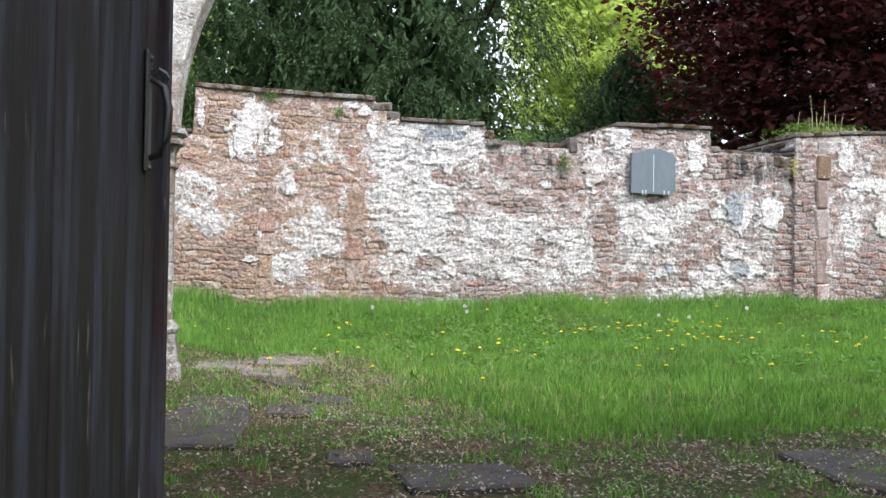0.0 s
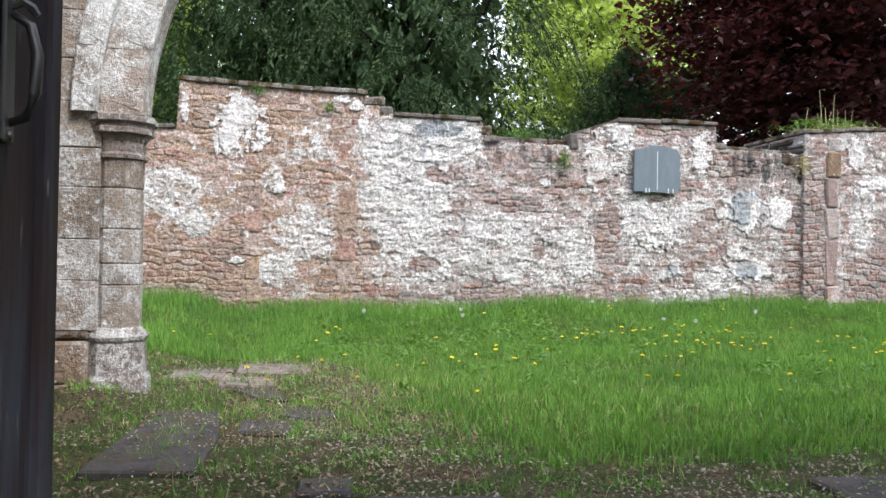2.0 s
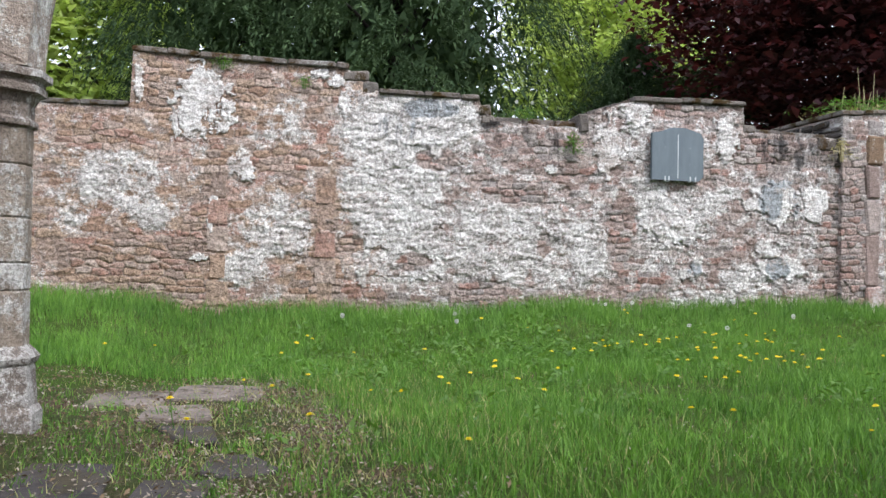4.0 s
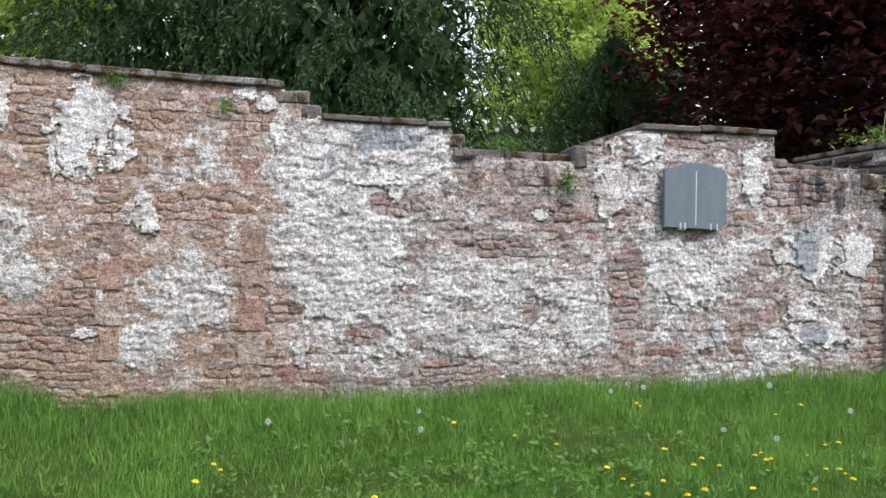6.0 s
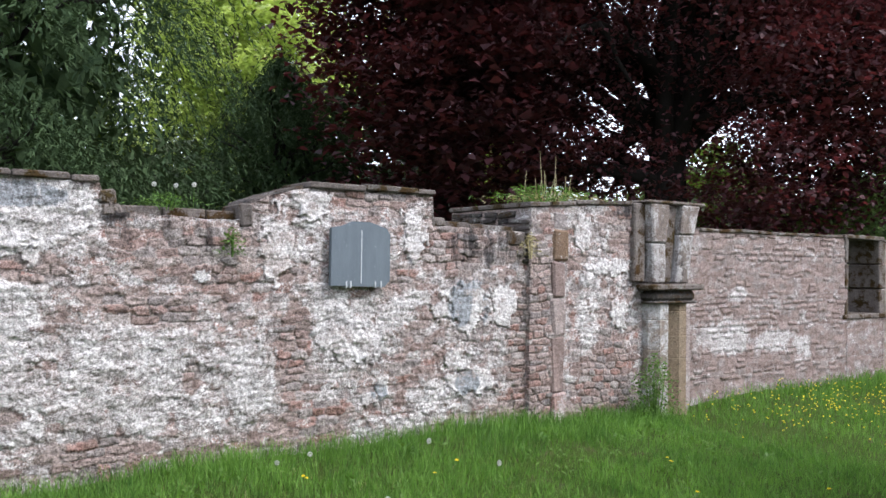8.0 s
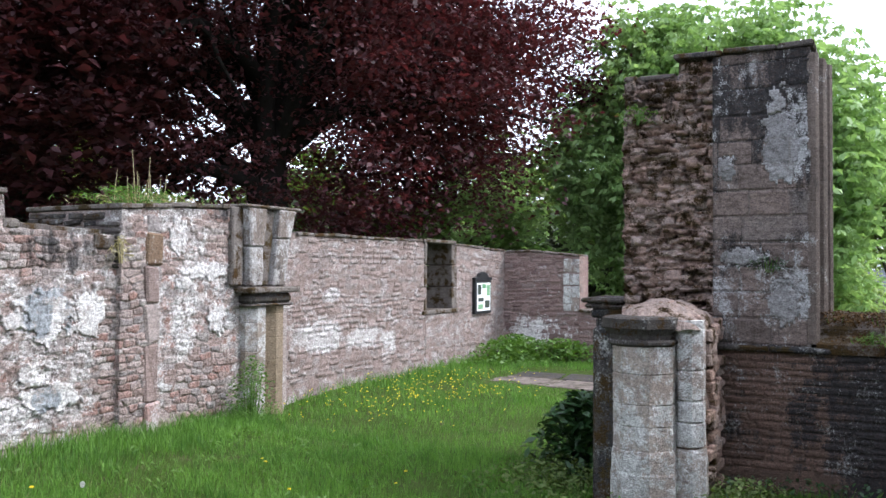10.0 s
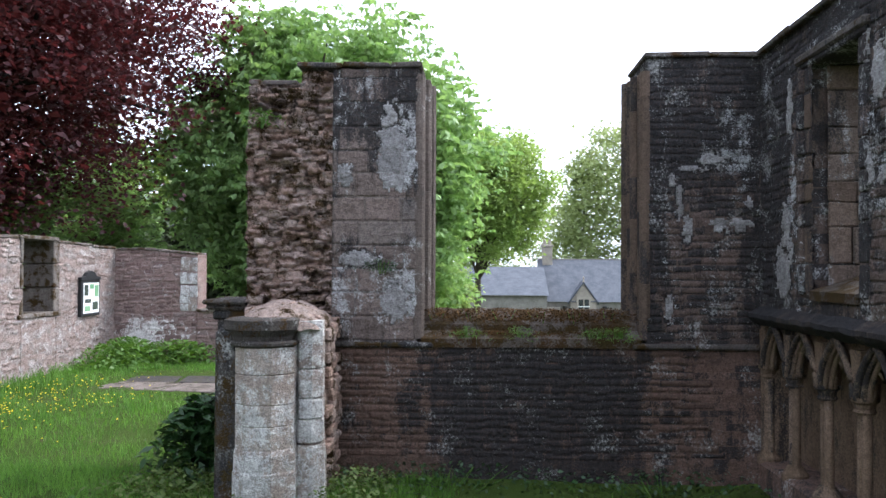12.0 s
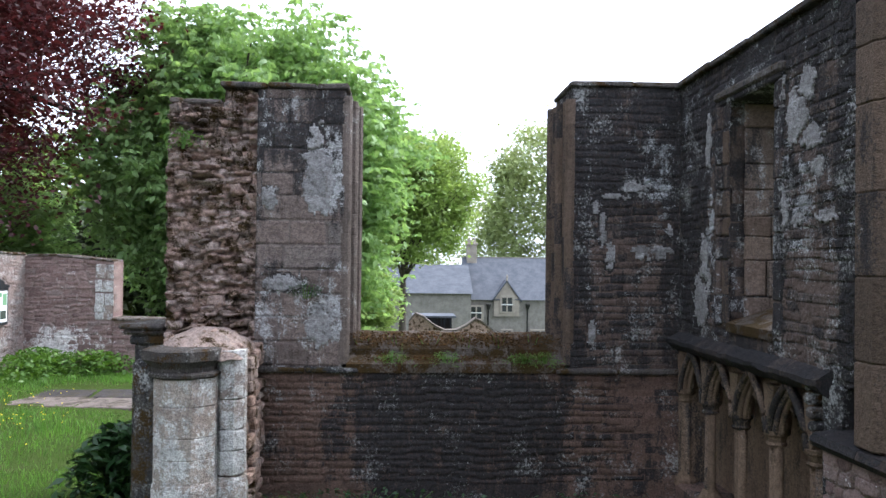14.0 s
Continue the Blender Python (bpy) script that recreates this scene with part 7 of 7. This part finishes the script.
def lawn():
    rng = np.random.default_rng(50)
    n = 300000
    x, y = rng.uniform(-3.5, 18.5, n), rng.uniform(1.2, 11.66, n)
    x[: n // 2], y[: n // 2] = rng.uniform(-2.5, 9.6, n // 2), rng.uniform(4.2, 11.66, n // 2)
    clump = np.array([noise.noise((a * 1.3, b * 1.3, 0.0)) + 0.6 * noise.noise((a * 4.5, b * 4.5, 3.0)) for a, b in zip(x, y)])
    keep = rng.random(n) < grass_cover(x, y) * np.clip(0.80 + 0.75 * clump, 0.1, 1)
    keep &= ~((x > 9.6) & (y < 6.4)) & ~((x > 8.3) & (x < 9.7) & (y > 5.4) & (y < 6.35)) & ~((x < -1.0) & (y > 6.2) & (y < 7.0)) & ~((y < 1.5) & (x > 5.3))
    x, y, clump = x[keep], y[keep], clump[keep]
    cover = grass_cover(x, y)
    h = (0.020 + 0.072 * cover + 0.055 * clump + 0.09 * smooth(10.4, 11.5, y)) * rng.uniform(0.5, 1.35, len(x))
    h = np.clip(h, 0.018, 0.30)
    v, f = blades(rng, x, y, h, rng.uniform(0.0022, 0.0046, len(x)) * (1 + 0.5 * smooth(9, 14, x)), 0.8)
    ob = hold("grass", raw(v, f), M_GRASS)
    tagged(ob, "lush uneven meadow grass", "grass", kind="stuff")
    m = 46000
    x, y = rng.uniform(-1.2, 6.5, m), rng.uniform(3.6, 11.3, m)
    sere = np.array([noise.noise((a * 0.9, b * 0.9, 33.0)) + 0.6 * noise.noise((a * 3.5, b * 3.5, 5.0)) for a, b in zip(x, y)])
    near_path = np.exp(-(((x - 0.9) / 1.3) ** 2) - ((y - 6.6) / 1.7) ** 2)
    keep = rng.random(m) < np.clip(0.04 + 0.9 * near_path + 0.16 * sere, 0.0, 1)
    x, y = x[keep], y[keep]
    v, f = blades(rng, x, y, rng.uniform(0.03, 0.10, len(x)) * (0.7 + 0.5 * grass_cover(x, y)), rng.uniform(0.0016, 0.0032, len(x)), 1.4)
    tagged(hold("pale_grass", raw(v, f), M_STRAW), "thin pale grass blades in the worn lawn", "grass", kind="stuff")
    m = 60000
    x, y = rng.uniform(-1.8, 5.5, m), rng.uniform(2.3, 8.6, m)
    tuft = np.array([noise.noise((a * 1.7, b * 1.7, 9.0)) + 0.8 * noise.noise((a * 5.5, b * 5.5, 4.0)) for a, b in zip(x, y)])
    keep = (tuft > 0.05) & (rng.random(m) < (1.1 - 0.75 * grass_cover(x, y)) * (0.16 + 0.84 * smooth(-0.1, 0.7, x)) * 0.55)
    x, y = x[keep], y[keep]
    pts = np.stack([x, y, ground_z(x, y) + rng.uniform(0.008, 0.045, len(x))], 1)
    v, q = leaf_cards(pts, 0.026, 0.012, rng, 0.7)
    tagged(hold("creeping_weeds", raw(v, q), M_WEED), "small creeping weeds on trodden soil", "weeds", kind="stuff")
    m = 420
    cx, cy = rng.uniform(-1.6, 5.5, m), rng.uniform(2.4, 7.6, m)
    keep = (rng.random(m) < 1.15 - grass_cover(cx, cy)) & ((cx > 0.1) | (rng.random(m) < 0.5))
    cx, cy = cx[keep], cy[keep]
    size = rng.uniform(0.4, 1.0, len(cx))
    k = 46
    x = np.repeat(cx, k) + rng.normal(size=k * len(cx)) * 0.07 * np.repeat(size, k)
    y = np.repeat(cy, k) + rng.normal(size=k * len(cx)) * 0.06 * np.repeat(size, k)
    v, f = blades(rng, x, y, rng.uniform(0.03, 0.11, len(x)) * np.repeat(size, k), rng.uniform(0.0022, 0.0045, len(x)), 1.1)
    tagged(hold("grass_tufts", raw(v, f), M_GRASS), "scattered grass tufts in trodden soil", "grass", kind="stuff")
    m = 62000
    x, y = rng.uniform(-1.6, 4.6, m), rng.uniform(2.3, 8.4, m)
    drift = np.array([noise.noise((a * 2.1, b * 2.1, 19.0)) + 0.7 * noise.noise((a * 6, b * 6, 14.0)) for a, b in zip(x, y)])
    keep = rng.random(m) < (1.05 - grass_cover(x, y)) * np.clip(0.6 + 1.1 * drift, 0.12, 1) * (0.45 + 0.55 * smooth(-0.6, 0.3, x))
    x, y = x[keep], y[keep]
    pts = np.stack([x, y, ground_z(x, y) + rng.uniform(0.012, 0.036, len(x))], 1)
    v, q = leaf_cards(pts, 0.022, 0.010, rng, 0.8)
    ob = hold("leaf_litter", raw(v, q), M_LITTER)
    tagged(ob, "pale fallen leaves and petals on bare soil", "leaf litter", kind="stuff")
    m = 16000
    x, y = rng.uniform(-1.7, 5.0, m), rng.uniform(2.2, 8.6, m)
    drift = np.array([noise.noise((a * 1.4, b * 1.4, 29.0)) + 0.7 * noise.noise((a * 5, b * 5, 24.0)) for a, b in zip(x, y)])
    keep = rng.random(m) < (1.05 - grass_cover(x, y)) * np.clip(0.55 + 1.2 * drift, 0.05, 1)
    x, y = x[keep], y[keep]
    v, q = leaf_cards(np.stack([x, y, ground_z(x, y) + rng.uniform(0.012, 0.03, len(x))], 1), 0.036, 0.016, rng, 0.9)
    tagged(hold("dead_leaves", raw(v, q), M_DEAD_LEAF), "curled brown dead leaves on trodden soil", "leaf litter", kind="stuff")


lawn()


def broad_leaves():
    """Low rosettes of broad leaves among the grass."""
    rng = np.random.default_rng(52)
    n = 260
    cx, cy = rng.uniform(0.2, 9.0, n), rng.uniform(5.2, 11.3, n)
    cx[:120], cy[:120] = rng.normal(2.6, 0.9, 120), rng.normal(9.6, 0.8, 120)
    keep = (cy < 11.4) & (rng.random(n) < grass_cover(cx, cy))
    cx, cy = cx[keep], cy[keep]
    k = 12
    x, y = np.repeat(cx, k) + rng.normal(size=k * len(cx)) * 0.06, np.repeat(cy, k) + rng.normal(size=k * len(cx)) * 0.06
    pts = np.stack([x, y, ground_z(x, y) + rng.uniform(0.05, 0.14, len(x))], 1)
    v, q = leaf_cards(pts, 0.065, 0.026, rng, 0.5)
    tagged(hold("broad_leaved_weeds", raw(v, q), M_WEED), "low broad-leaved weeds among the grass", "weeds", kind="stuff")


broad_leaves()


# ---- flowers and weeds ----
def dandelion():
    t = thing("dandelion", "yellow dandelion flower in the grass", "flower", "dandelions in the grass", at=(1.55, 7.29, float(ground_z(1.55, 7.29))))
    part("stem", tube([(0, 0, 0), (0.004, 0.002, 0.06), (0.008, 0.0, 0.125)], 0.0022, 5), M_WEED, t)
    b = bmesh.new()
    rng = random.Random(3)
    for ring, (n, r, z) in enumerate(((16, 0.021, 0.002), (13, 0.016, 0.006), (9, 0.009, 0.009))):
        for i in range(n):
            a = 2 * math.pi * (i + 0.4 * ring) / n
            d, s = Vector((math.cos(a), math.sin(a), 0)), Vector((-math.sin(a), math.cos(a), 0)) * 0.0035
            p = Vector((0.008, 0, 0.125))
            k = r * rng.uniform(0.85, 1.1)
            b.faces.new([b.verts.new(q) for q in (p, p + d * k * 0.6 - s + Vector((0, 0, z * 0.7)), p + d * k + Vector((0, 0, z)), p + d * k * 0.6 + s + Vector((0, 0, z * 0.7)))])
    part("flower_head", b, M_PETAL, t)
    return t


def seed_head():
    t = thing("dandelion_clock", "white dandelion seed head on a thin stem", "flower", "seed heads in the grass", at=(2.2, 10.2, float(ground_z(2.2, 10.2))))
    part("stem", tube([(0, 0, 0), (0.004, 0.002, 0.1), (0.004, 0.0, 0.2)], 0.002, 5), M_WEED, t)
    rng = np.random.default_rng(8)
    d = rng.normal(size=(150, 3))
    d /= np.linalg.norm(d, axis=1, keepdims=True)
    v, q = leaf_cards(np.array([0.004, 0, 0.215]) + d * 0.02, 0.012, 0.008, rng, 0.0)
    hold("seed_ball", raw(v, q), M_CLOCK, t)
    return t


flower, clock = dandelion(), seed_head()
rnd = random.Random(12)
places = [(1.02, 6.93), (4.14, 9.45), (0.55, 9.54), (3.0, 8.37), (3.87, 7.52), (3.05, 8.2), (3.2, 8.45), (2.9, 8.6), (3.35, 8.8), (3.95, 7.4), (4.05, 7.7), (4.2, 7.55), (4.4, 7.9), (4.7, 8.0), (5.0, 8.2), (-0.6, 9.3), (-0.9, 8.7), (0.0, 5.9), (-0.1, 6.5)]
while len(places) < 120:
    x, y = (rnd.gauss(4.3, 1.5), rnd.gauss(8.2, 0.9)) if rnd.random() < 0.5 else (rnd.uniform(0.2, 8.5), rnd.uniform(4.9, 10.8))
    if 4.6 < y < 11.2 and x > 0.2:
        places.append((x, y))
for x, y in places:
    z = rnd.uniform(1.0, 1.7)
    f = copy_thing(flower, pose(x, y, float(ground_z(x, y)), rnd.uniform(-12, 12), rnd.uniform(-12, 12), rnd.uniform(0, 360)))
    f.scale = (rnd.uniform(0.9, 1.3),) * 2 + (z,)
for k in range(8):
    x, y = rnd.uniform(0.3, 7.0), rnd.uniform(9.3, 11.3)
    f = copy_thing(clock, pose(x, y, float(ground_z(x, y)), rnd.uniform(-8, 8), rnd.uniform(-8, 8), rnd.uniform(0, 360)))
    f.scale = (1, 1, rnd.uniform(0.7, 1.3))


def buttercups():
    rng = np.random.default_rng(60)
    n = 340
    x, y = rng.normal(12.0, 1.3, n), rng.normal(10.2, 0.7, n)
    keep = (y < 11.4) & (x > 9.0) & (x < 15)
    x, y = x[keep], y[keep]
    pts = np.stack([x, y, ground_z(x, y) + rng.uniform(0.12, 0.26, len(x))], 1)
    v, q = leaf_cards(np.repeat(pts, 3, axis=0) + rng.normal(size=(3 * len(x), 3)) * 0.004, 0.022, 0.020, rng, 1.0)
    tagged(hold("buttercups", raw(v, q), M_PETAL), "small yellow buttercups thick in the grass", "flowers", kind="stuff")


buttercups()


def weeds(name, label, at, spread, height, n, leaf, material, seed, stems=8, category="plant"):
    """A clump of leafy stems."""
    rng = np.random.default_rng(seed)
    t = thing(name, label, category, at=at)
    base = rng.normal(size=(n, 2)) * np.array(spread[:2]) * 0.5
    z = rng.random(n) ** 0.8 * height * np.exp(-0.5 * ((base / np.array(spread[:2])) ** 2).sum(1))
    pts = np.column_stack([base, z])
    v, q = leaf_cards(pts, *leaf, rng, 0.5)
    hold("leaves", raw(v, q), material, t)
    tubes = []
    for i in range(stems):
        a, r = rng.random() * 6.28, rng.random() * 0.5
        x, y = spread[0] * r * math.cos(a), spread[1] * r * math.sin(a)
        tubes.append(([Vector((x * 0.6, y * 0.6, -0.02)), Vector((x, y, height * 0.4)), Vector((x * 1.3, y * 1.3, height * rng.uniform(0.6, 0.95)))], [0.006, 0.005, 0.002]))
    hold("stem_cluster", join_tubes(tubes, 5), M_WEED if material is not M_DRY else M_DRY, t)["kind"] = "stuff"
    return t


def gz(x, y):
    return float(ground_z(np.float64(x), np.float64(y)))


weeds("dark_shrub", "dark glossy broad-leaved shrub by the pier", (9.6, 6.85, gz(9.6, 6.85)), (0.46, 0.46), 0.82, 1200, (0.16, 0.06), M_SHRUB, 71, 16, "shrub")
weeds("nettles", "green nettles at the foot of the wall", (17.6, 11.1, gz(17.6, 11.1)), (1.3, 0.6), 0.55, 1500, (0.11, 0.06), M_WEED, 72, 30)
weeds("nettles", "green nettles under the red wall", (18.1, 10.2, gz(18.1, 10.2)), (0.5, 1.0), 0.5, 1100, (0.11, 0.06), M_WEED, 73, 24)
weeds("tall_weed", "leafy weeds climbing beside the stone respond", (9.42, 11.25, gz(9.42, 11.25)), (0.36, 0.2), 0.85, 800, (0.055, 0.026), M_WEED, 74, 16)
weeds("tall_weed", "leafy weeds at the foot of the pier", (8.4, 5.1, gz(8.4, 5.1)), (0.9, 0.4), 0.36, 700, (0.055, 0.032), M_MIDWOOD, 75, 18)
# added weeds whose dark leaves stand in for shade on the lawn
weeds("tall_weed", "dark leafy weeds added for shade on the lawn beside the shrub", (8.75, 6.85, gz(8.75, 6.85)), (0.9, 0.7), 0.22, 900, (0.07, 0.03), M_MIDWOOD, 90, 14)
weeds("tall_weed", "low weeds along the dark wall foot", (9.2, 4.4, gz(9.2, 4.4)), (0.5, 1.6), 0.26, 450, (0.06, 0.035), M_SHRUB, 76, 18)
weeds("tall_weed", "weeds in the damp corner", (9.1, 2.2, gz(9.1, 2.2)), (0.6, 1.3), 0.24, 350, (0.06, 0.035), M_SHRUB, 77, 14)
weeds("wall_fern", "small green fern rooted in the wall", (3.92, NORTH - 0.08, 2.24), (0.11, 0.08), 0.26, 150, (0.05, 0.02), M_WEED, 78, 5)
weeds("wall_fern", "small fern below the wall head", (-0.28, NORTH - 0.06, 3.05), (0.12, 0.08), 0.14, 120, (0.04, 0.018), M_WEED, 79, 4)
weeds("wall_fern", "small dry tuft in the wall", (0.65, NORTH - 0.06, 2.88), (0.1, 0.08), 0.14, 90, (0.05, 0.012), M_WEED, 80, 4)
weeds("wall_fern", "brown-green tuft on the broken wall edge", (7.58, NORTH - 0.12, 2.28), (0.14, 0.1), 0.3, 160, (0.07, 0.014), M_DRY, 81, 6)
weeds("wall_top_tuft", "grass tuft on the wall head", (8.2, 12.0, 2.96), (0.75, 0.5), 0.24, 480, (0.12, 0.012), M_WEED, 82, 20)
weeds("wall_top_tuft", "moss and tufts on the wall head", (8.7, 12.3, 3.0), (0.8, 0.5), 0.16, 420, (0.09, 0.014), M_DRY, 83, 10)
weeds("wall_top_tuft", "small tufts along the low wall head", (3.35, NORTH + 0.1, 2.66), (0.3, 0.16), 0.14, 200, (0.07, 0.01), M_WEED, 84, 5)
weeds("pier_tuft", "mossy tuft on the torn pier", (9.5, 6.25, 3.72), (0.14, 0.2), 0.2, 150, (0.05, 0.02), M_WEED, 85, 4)
weeds("ashlar_tuft", "small plant in a hole of the ashlar", (9.6, 5.0, 2.22), (0.08, 0.22), 0.14, 160, (0.04, 0.02), M_SHRUB, 86, 4)
for k, y in enumerate((2.75, 3.55, 4.1, 2.5)):
    weeds("sill_tuft", "grass tuft on the mossy window sill", (9.66, y, 1.5), (0.08, 0.2), 0.16, 170, (0.09, 0.008), M_WEED, 87 + k, 5)


for k, y in enumerate((2.6, 2.95, 3.3, 3.7, 4.05, 4.4)):
    weeds("sill_moss", "rust-brown moss cushion on the window sill", (10.0, y, 1.69), (0.30, 0.34), 0.15, 700, (0.03, 0.018), M_MOSS, 110 + k, 3, "moss")
for k, y in enumerate((2.7, 3.2, 3.75, 4.2)):
    weeds("sill_moss", "dark moss on the sill's edge", (9.78, y, 1.55), (0.14, 0.36), 0.06, 260, (0.03, 0.018), M_MOSS, 120 + k, 3, "moss")


def dry_stalks():
    t = thing("dry_stalks", "tall dry stalks on the wall head", "plant", at=(8.2, 12.0, 2.95))
    rng = np.random.default_rng(95)
    for i in range(11):
        x, y, h = rng.uniform(-0.45, 0.7), rng.uniform(-0.1, 0.4), rng.uniform(0.3, 0.75)
        lean_ = rng.uniform(-0.08, 0.08)
        part("stalk", tube([(x, y, 0), (x + lean_ * 0.4, y, h * 0.5), (x + lean_, y, h)], [0.006, 0.005, 0.0025], 5), M_DRY, t)


dry_stalks()


def clocks_on_wall():
    """Seed heads on the low stretch of the wall head."""
    for x, z in ((3.62, 2.68), (3.25, 2.66), (3.45, 2.66)):
        copy_thing(clock, pose(x, NORTH + 0.15, z))


clocks_on_wall()


# ---- the house in the valley ----
def house():
    t = thing("stone_house", "grey harled two-storey house with slate roof and stone dressings", "house", at=(70.0, -8.0, -5.4))
    hx = 70.0

    def rel(b):
        bmesh.ops.translate(b, verts=b.verts, vec=(-70.0, 8.0, 5.4))
        return b

    body = part("wall", rel(block(hx, hx + 8, -24.0, -1.6, -6.2, -0.45, 0.0)), M_HARL, t)
    roof = part("roof", rel(prism([(hx - 0.35, -0.55), (hx + 8.35, -0.55), (hx + 4.1, 2.95), (hx + 3.9, 2.95)], "y", -24.3, -1.4)), M_ROOF, t, "blue-grey slate roof")
    part("ridge", rel(block(hx + 3.85, hx + 4.15, -24.3, -1.4, 2.9, 3.02, 0.03)), M_HARL, roof)
    wing = part("wing_wall", rel(block(hx - 3, hx + 8, -1.6, 7.0, -6.2, 0.15, 0.0)), M_HARL, t)
    part("wing_roof", rel(prism([(hx - 3.3, 0.05), (hx + 8.3, 0.05), (hx + 3.5, 2.3), (hx + 2.0, 2.3)], "y", -1.75, 7.2)), M_ROOF, t, "stone-grey slate roof of the wing")
    chimney = part("chimney", rel(block(hx + 3.3, hx + 4.2, -2.6, -1.75, 2.0, 4.0, 0.04)), M_DRESS, t)
    part("chimney_cap", rel(block(hx + 3.2, hx + 4.3, -2.7, -1.65, 4.0, 4.22, 0.05)), M_DRESS, chimney)
    for y in (-2.4, -1.95):
        part("chimney_pot", rel(stack([(0.16, 4.2), (0.13, 4.6), (0.16, 4.65)], 8, 0, hx + 3.75, y)), M_DRESS, chimney)
    gable = part("gable", rel(prism([(-3.75, -1.9), (-5.85, -1.9), (-5.85, -0.55), (-4.8, 0.95), (-3.75, -0.55)], "x", hx - 0.25, hx + 2.5)), M_DRESS, t, "dressed stone gable over an upper window")
    part("gable_roof", rel(prism([(-3.55, -0.62), (-4.8, 1.12), (-6.05, -0.62), (-6.05, -0.75), (-4.8, 0.96), (-3.55, -0.75)], "x", hx - 0.38, hx + 3.2)), M_ROOF, gable)
    part("finial", rel(stack([(0.1, 1.05), (0.06, 1.3), (0.1, 1.4), (0.02, 1.55)], 6, 0, hx - 0.3, -4.8)), M_DRESS, gable)

    def window(y0, y1, z0, z1, lights):
        w = part("window", rel(block(hx - 0.33, hx + 0.05, y0 - 0.14, y1 + 0.14, z0 - 0.14, z1 + 0.14, 0.02)), M_DRESS, t, "dressed stone window surround")
        step = (y1 - y0) / lights
        for i in range(lights):
            part("pane", rel(block(hx - 0.345, hx - 0.31, y0 + i * step + 0.06, y0 + (i + 1) * step - 0.06, z0, z1, 0.0)), M_GLASS, w)
        part("glazing_bar", rel(block(hx - 0.37, hx - 0.345, y0, y1, (z0 + z1) / 2 - 0.04, (z0 + z1) / 2 + 0.04, 0.0)), M_FRAME, w)

    window(-2.75, -1.8, -2.1, -1.15, 2)
    window(-5.3, -4.35, -1.5, -0.35, 2)
    window(-5.2, -4.5, -3.9, -3.1, 2)
    window(-8.3, -6.9, -4.1, -3.1, 2)
    window(-10.6, -9.6, -2.1, -1.15, 2)
    for y in (-3.3, -6.55):
        pipe = part("downpipe", rel(tube([(hx - 0.12, y, -5.6), (hx - 0.12, y, -1.2)], 0.07, 8)), M_IRON, t)
        part("hopper", rel(stack([(0.1, -1.35), (0.22, -1.0), (0.22, -0.9)], 6, 0, hx - 0.15, y)), M_IRON, pipe)


house()


def curved_wall():
    t = thing("garden_wall", "rubble garden wall with swept curved coping", "wall", at=(40.0, 1.5, -2.6))
    top = [(3.6, -0.25), (3.3, 0.12), (2.9, -0.05), (2.4, -0.45), (1.9, -0.68), (1.4, -0.66), (0.9, -0.42), (0.5, -0.1), (0.1, -0.3), (-0.4, -0.7), (-0.9, -0.95)]
    body = [(y - 1.5, z + 2.6) for y, z in top]
    part("body", prism(body + [(-2.4, -0.5), (2.1, -0.5)], "x", -0.3, 0.3), M_SCAR, t)
    for (y0, z0), (y1, z1) in zip(body, body[1:]):
        part("coping_stone", prism([(y0, z0), (y1, z1), (y1, z1 + 0.09), (y0, z0 + 0.09)], "x", -0.38, 0.38), M_FLAG_PALE, t)
    shed = thing("dark_shed", "dark timber shed behind the garden wall", "shed", at=(44.0, 2.3, -3.2))
    part("body", block(-1, 1, -0.9, 0.9, -0.6, 3.0, 0.02), M_DOOR, shed)
    part("roof", prism([(-1.1, 2.95), (1.1, 2.95), (1.1, 3.05), (-1.1, 3.05)], "x", -1.15, 1.15), M_ROOF, shed)


curved_wall()
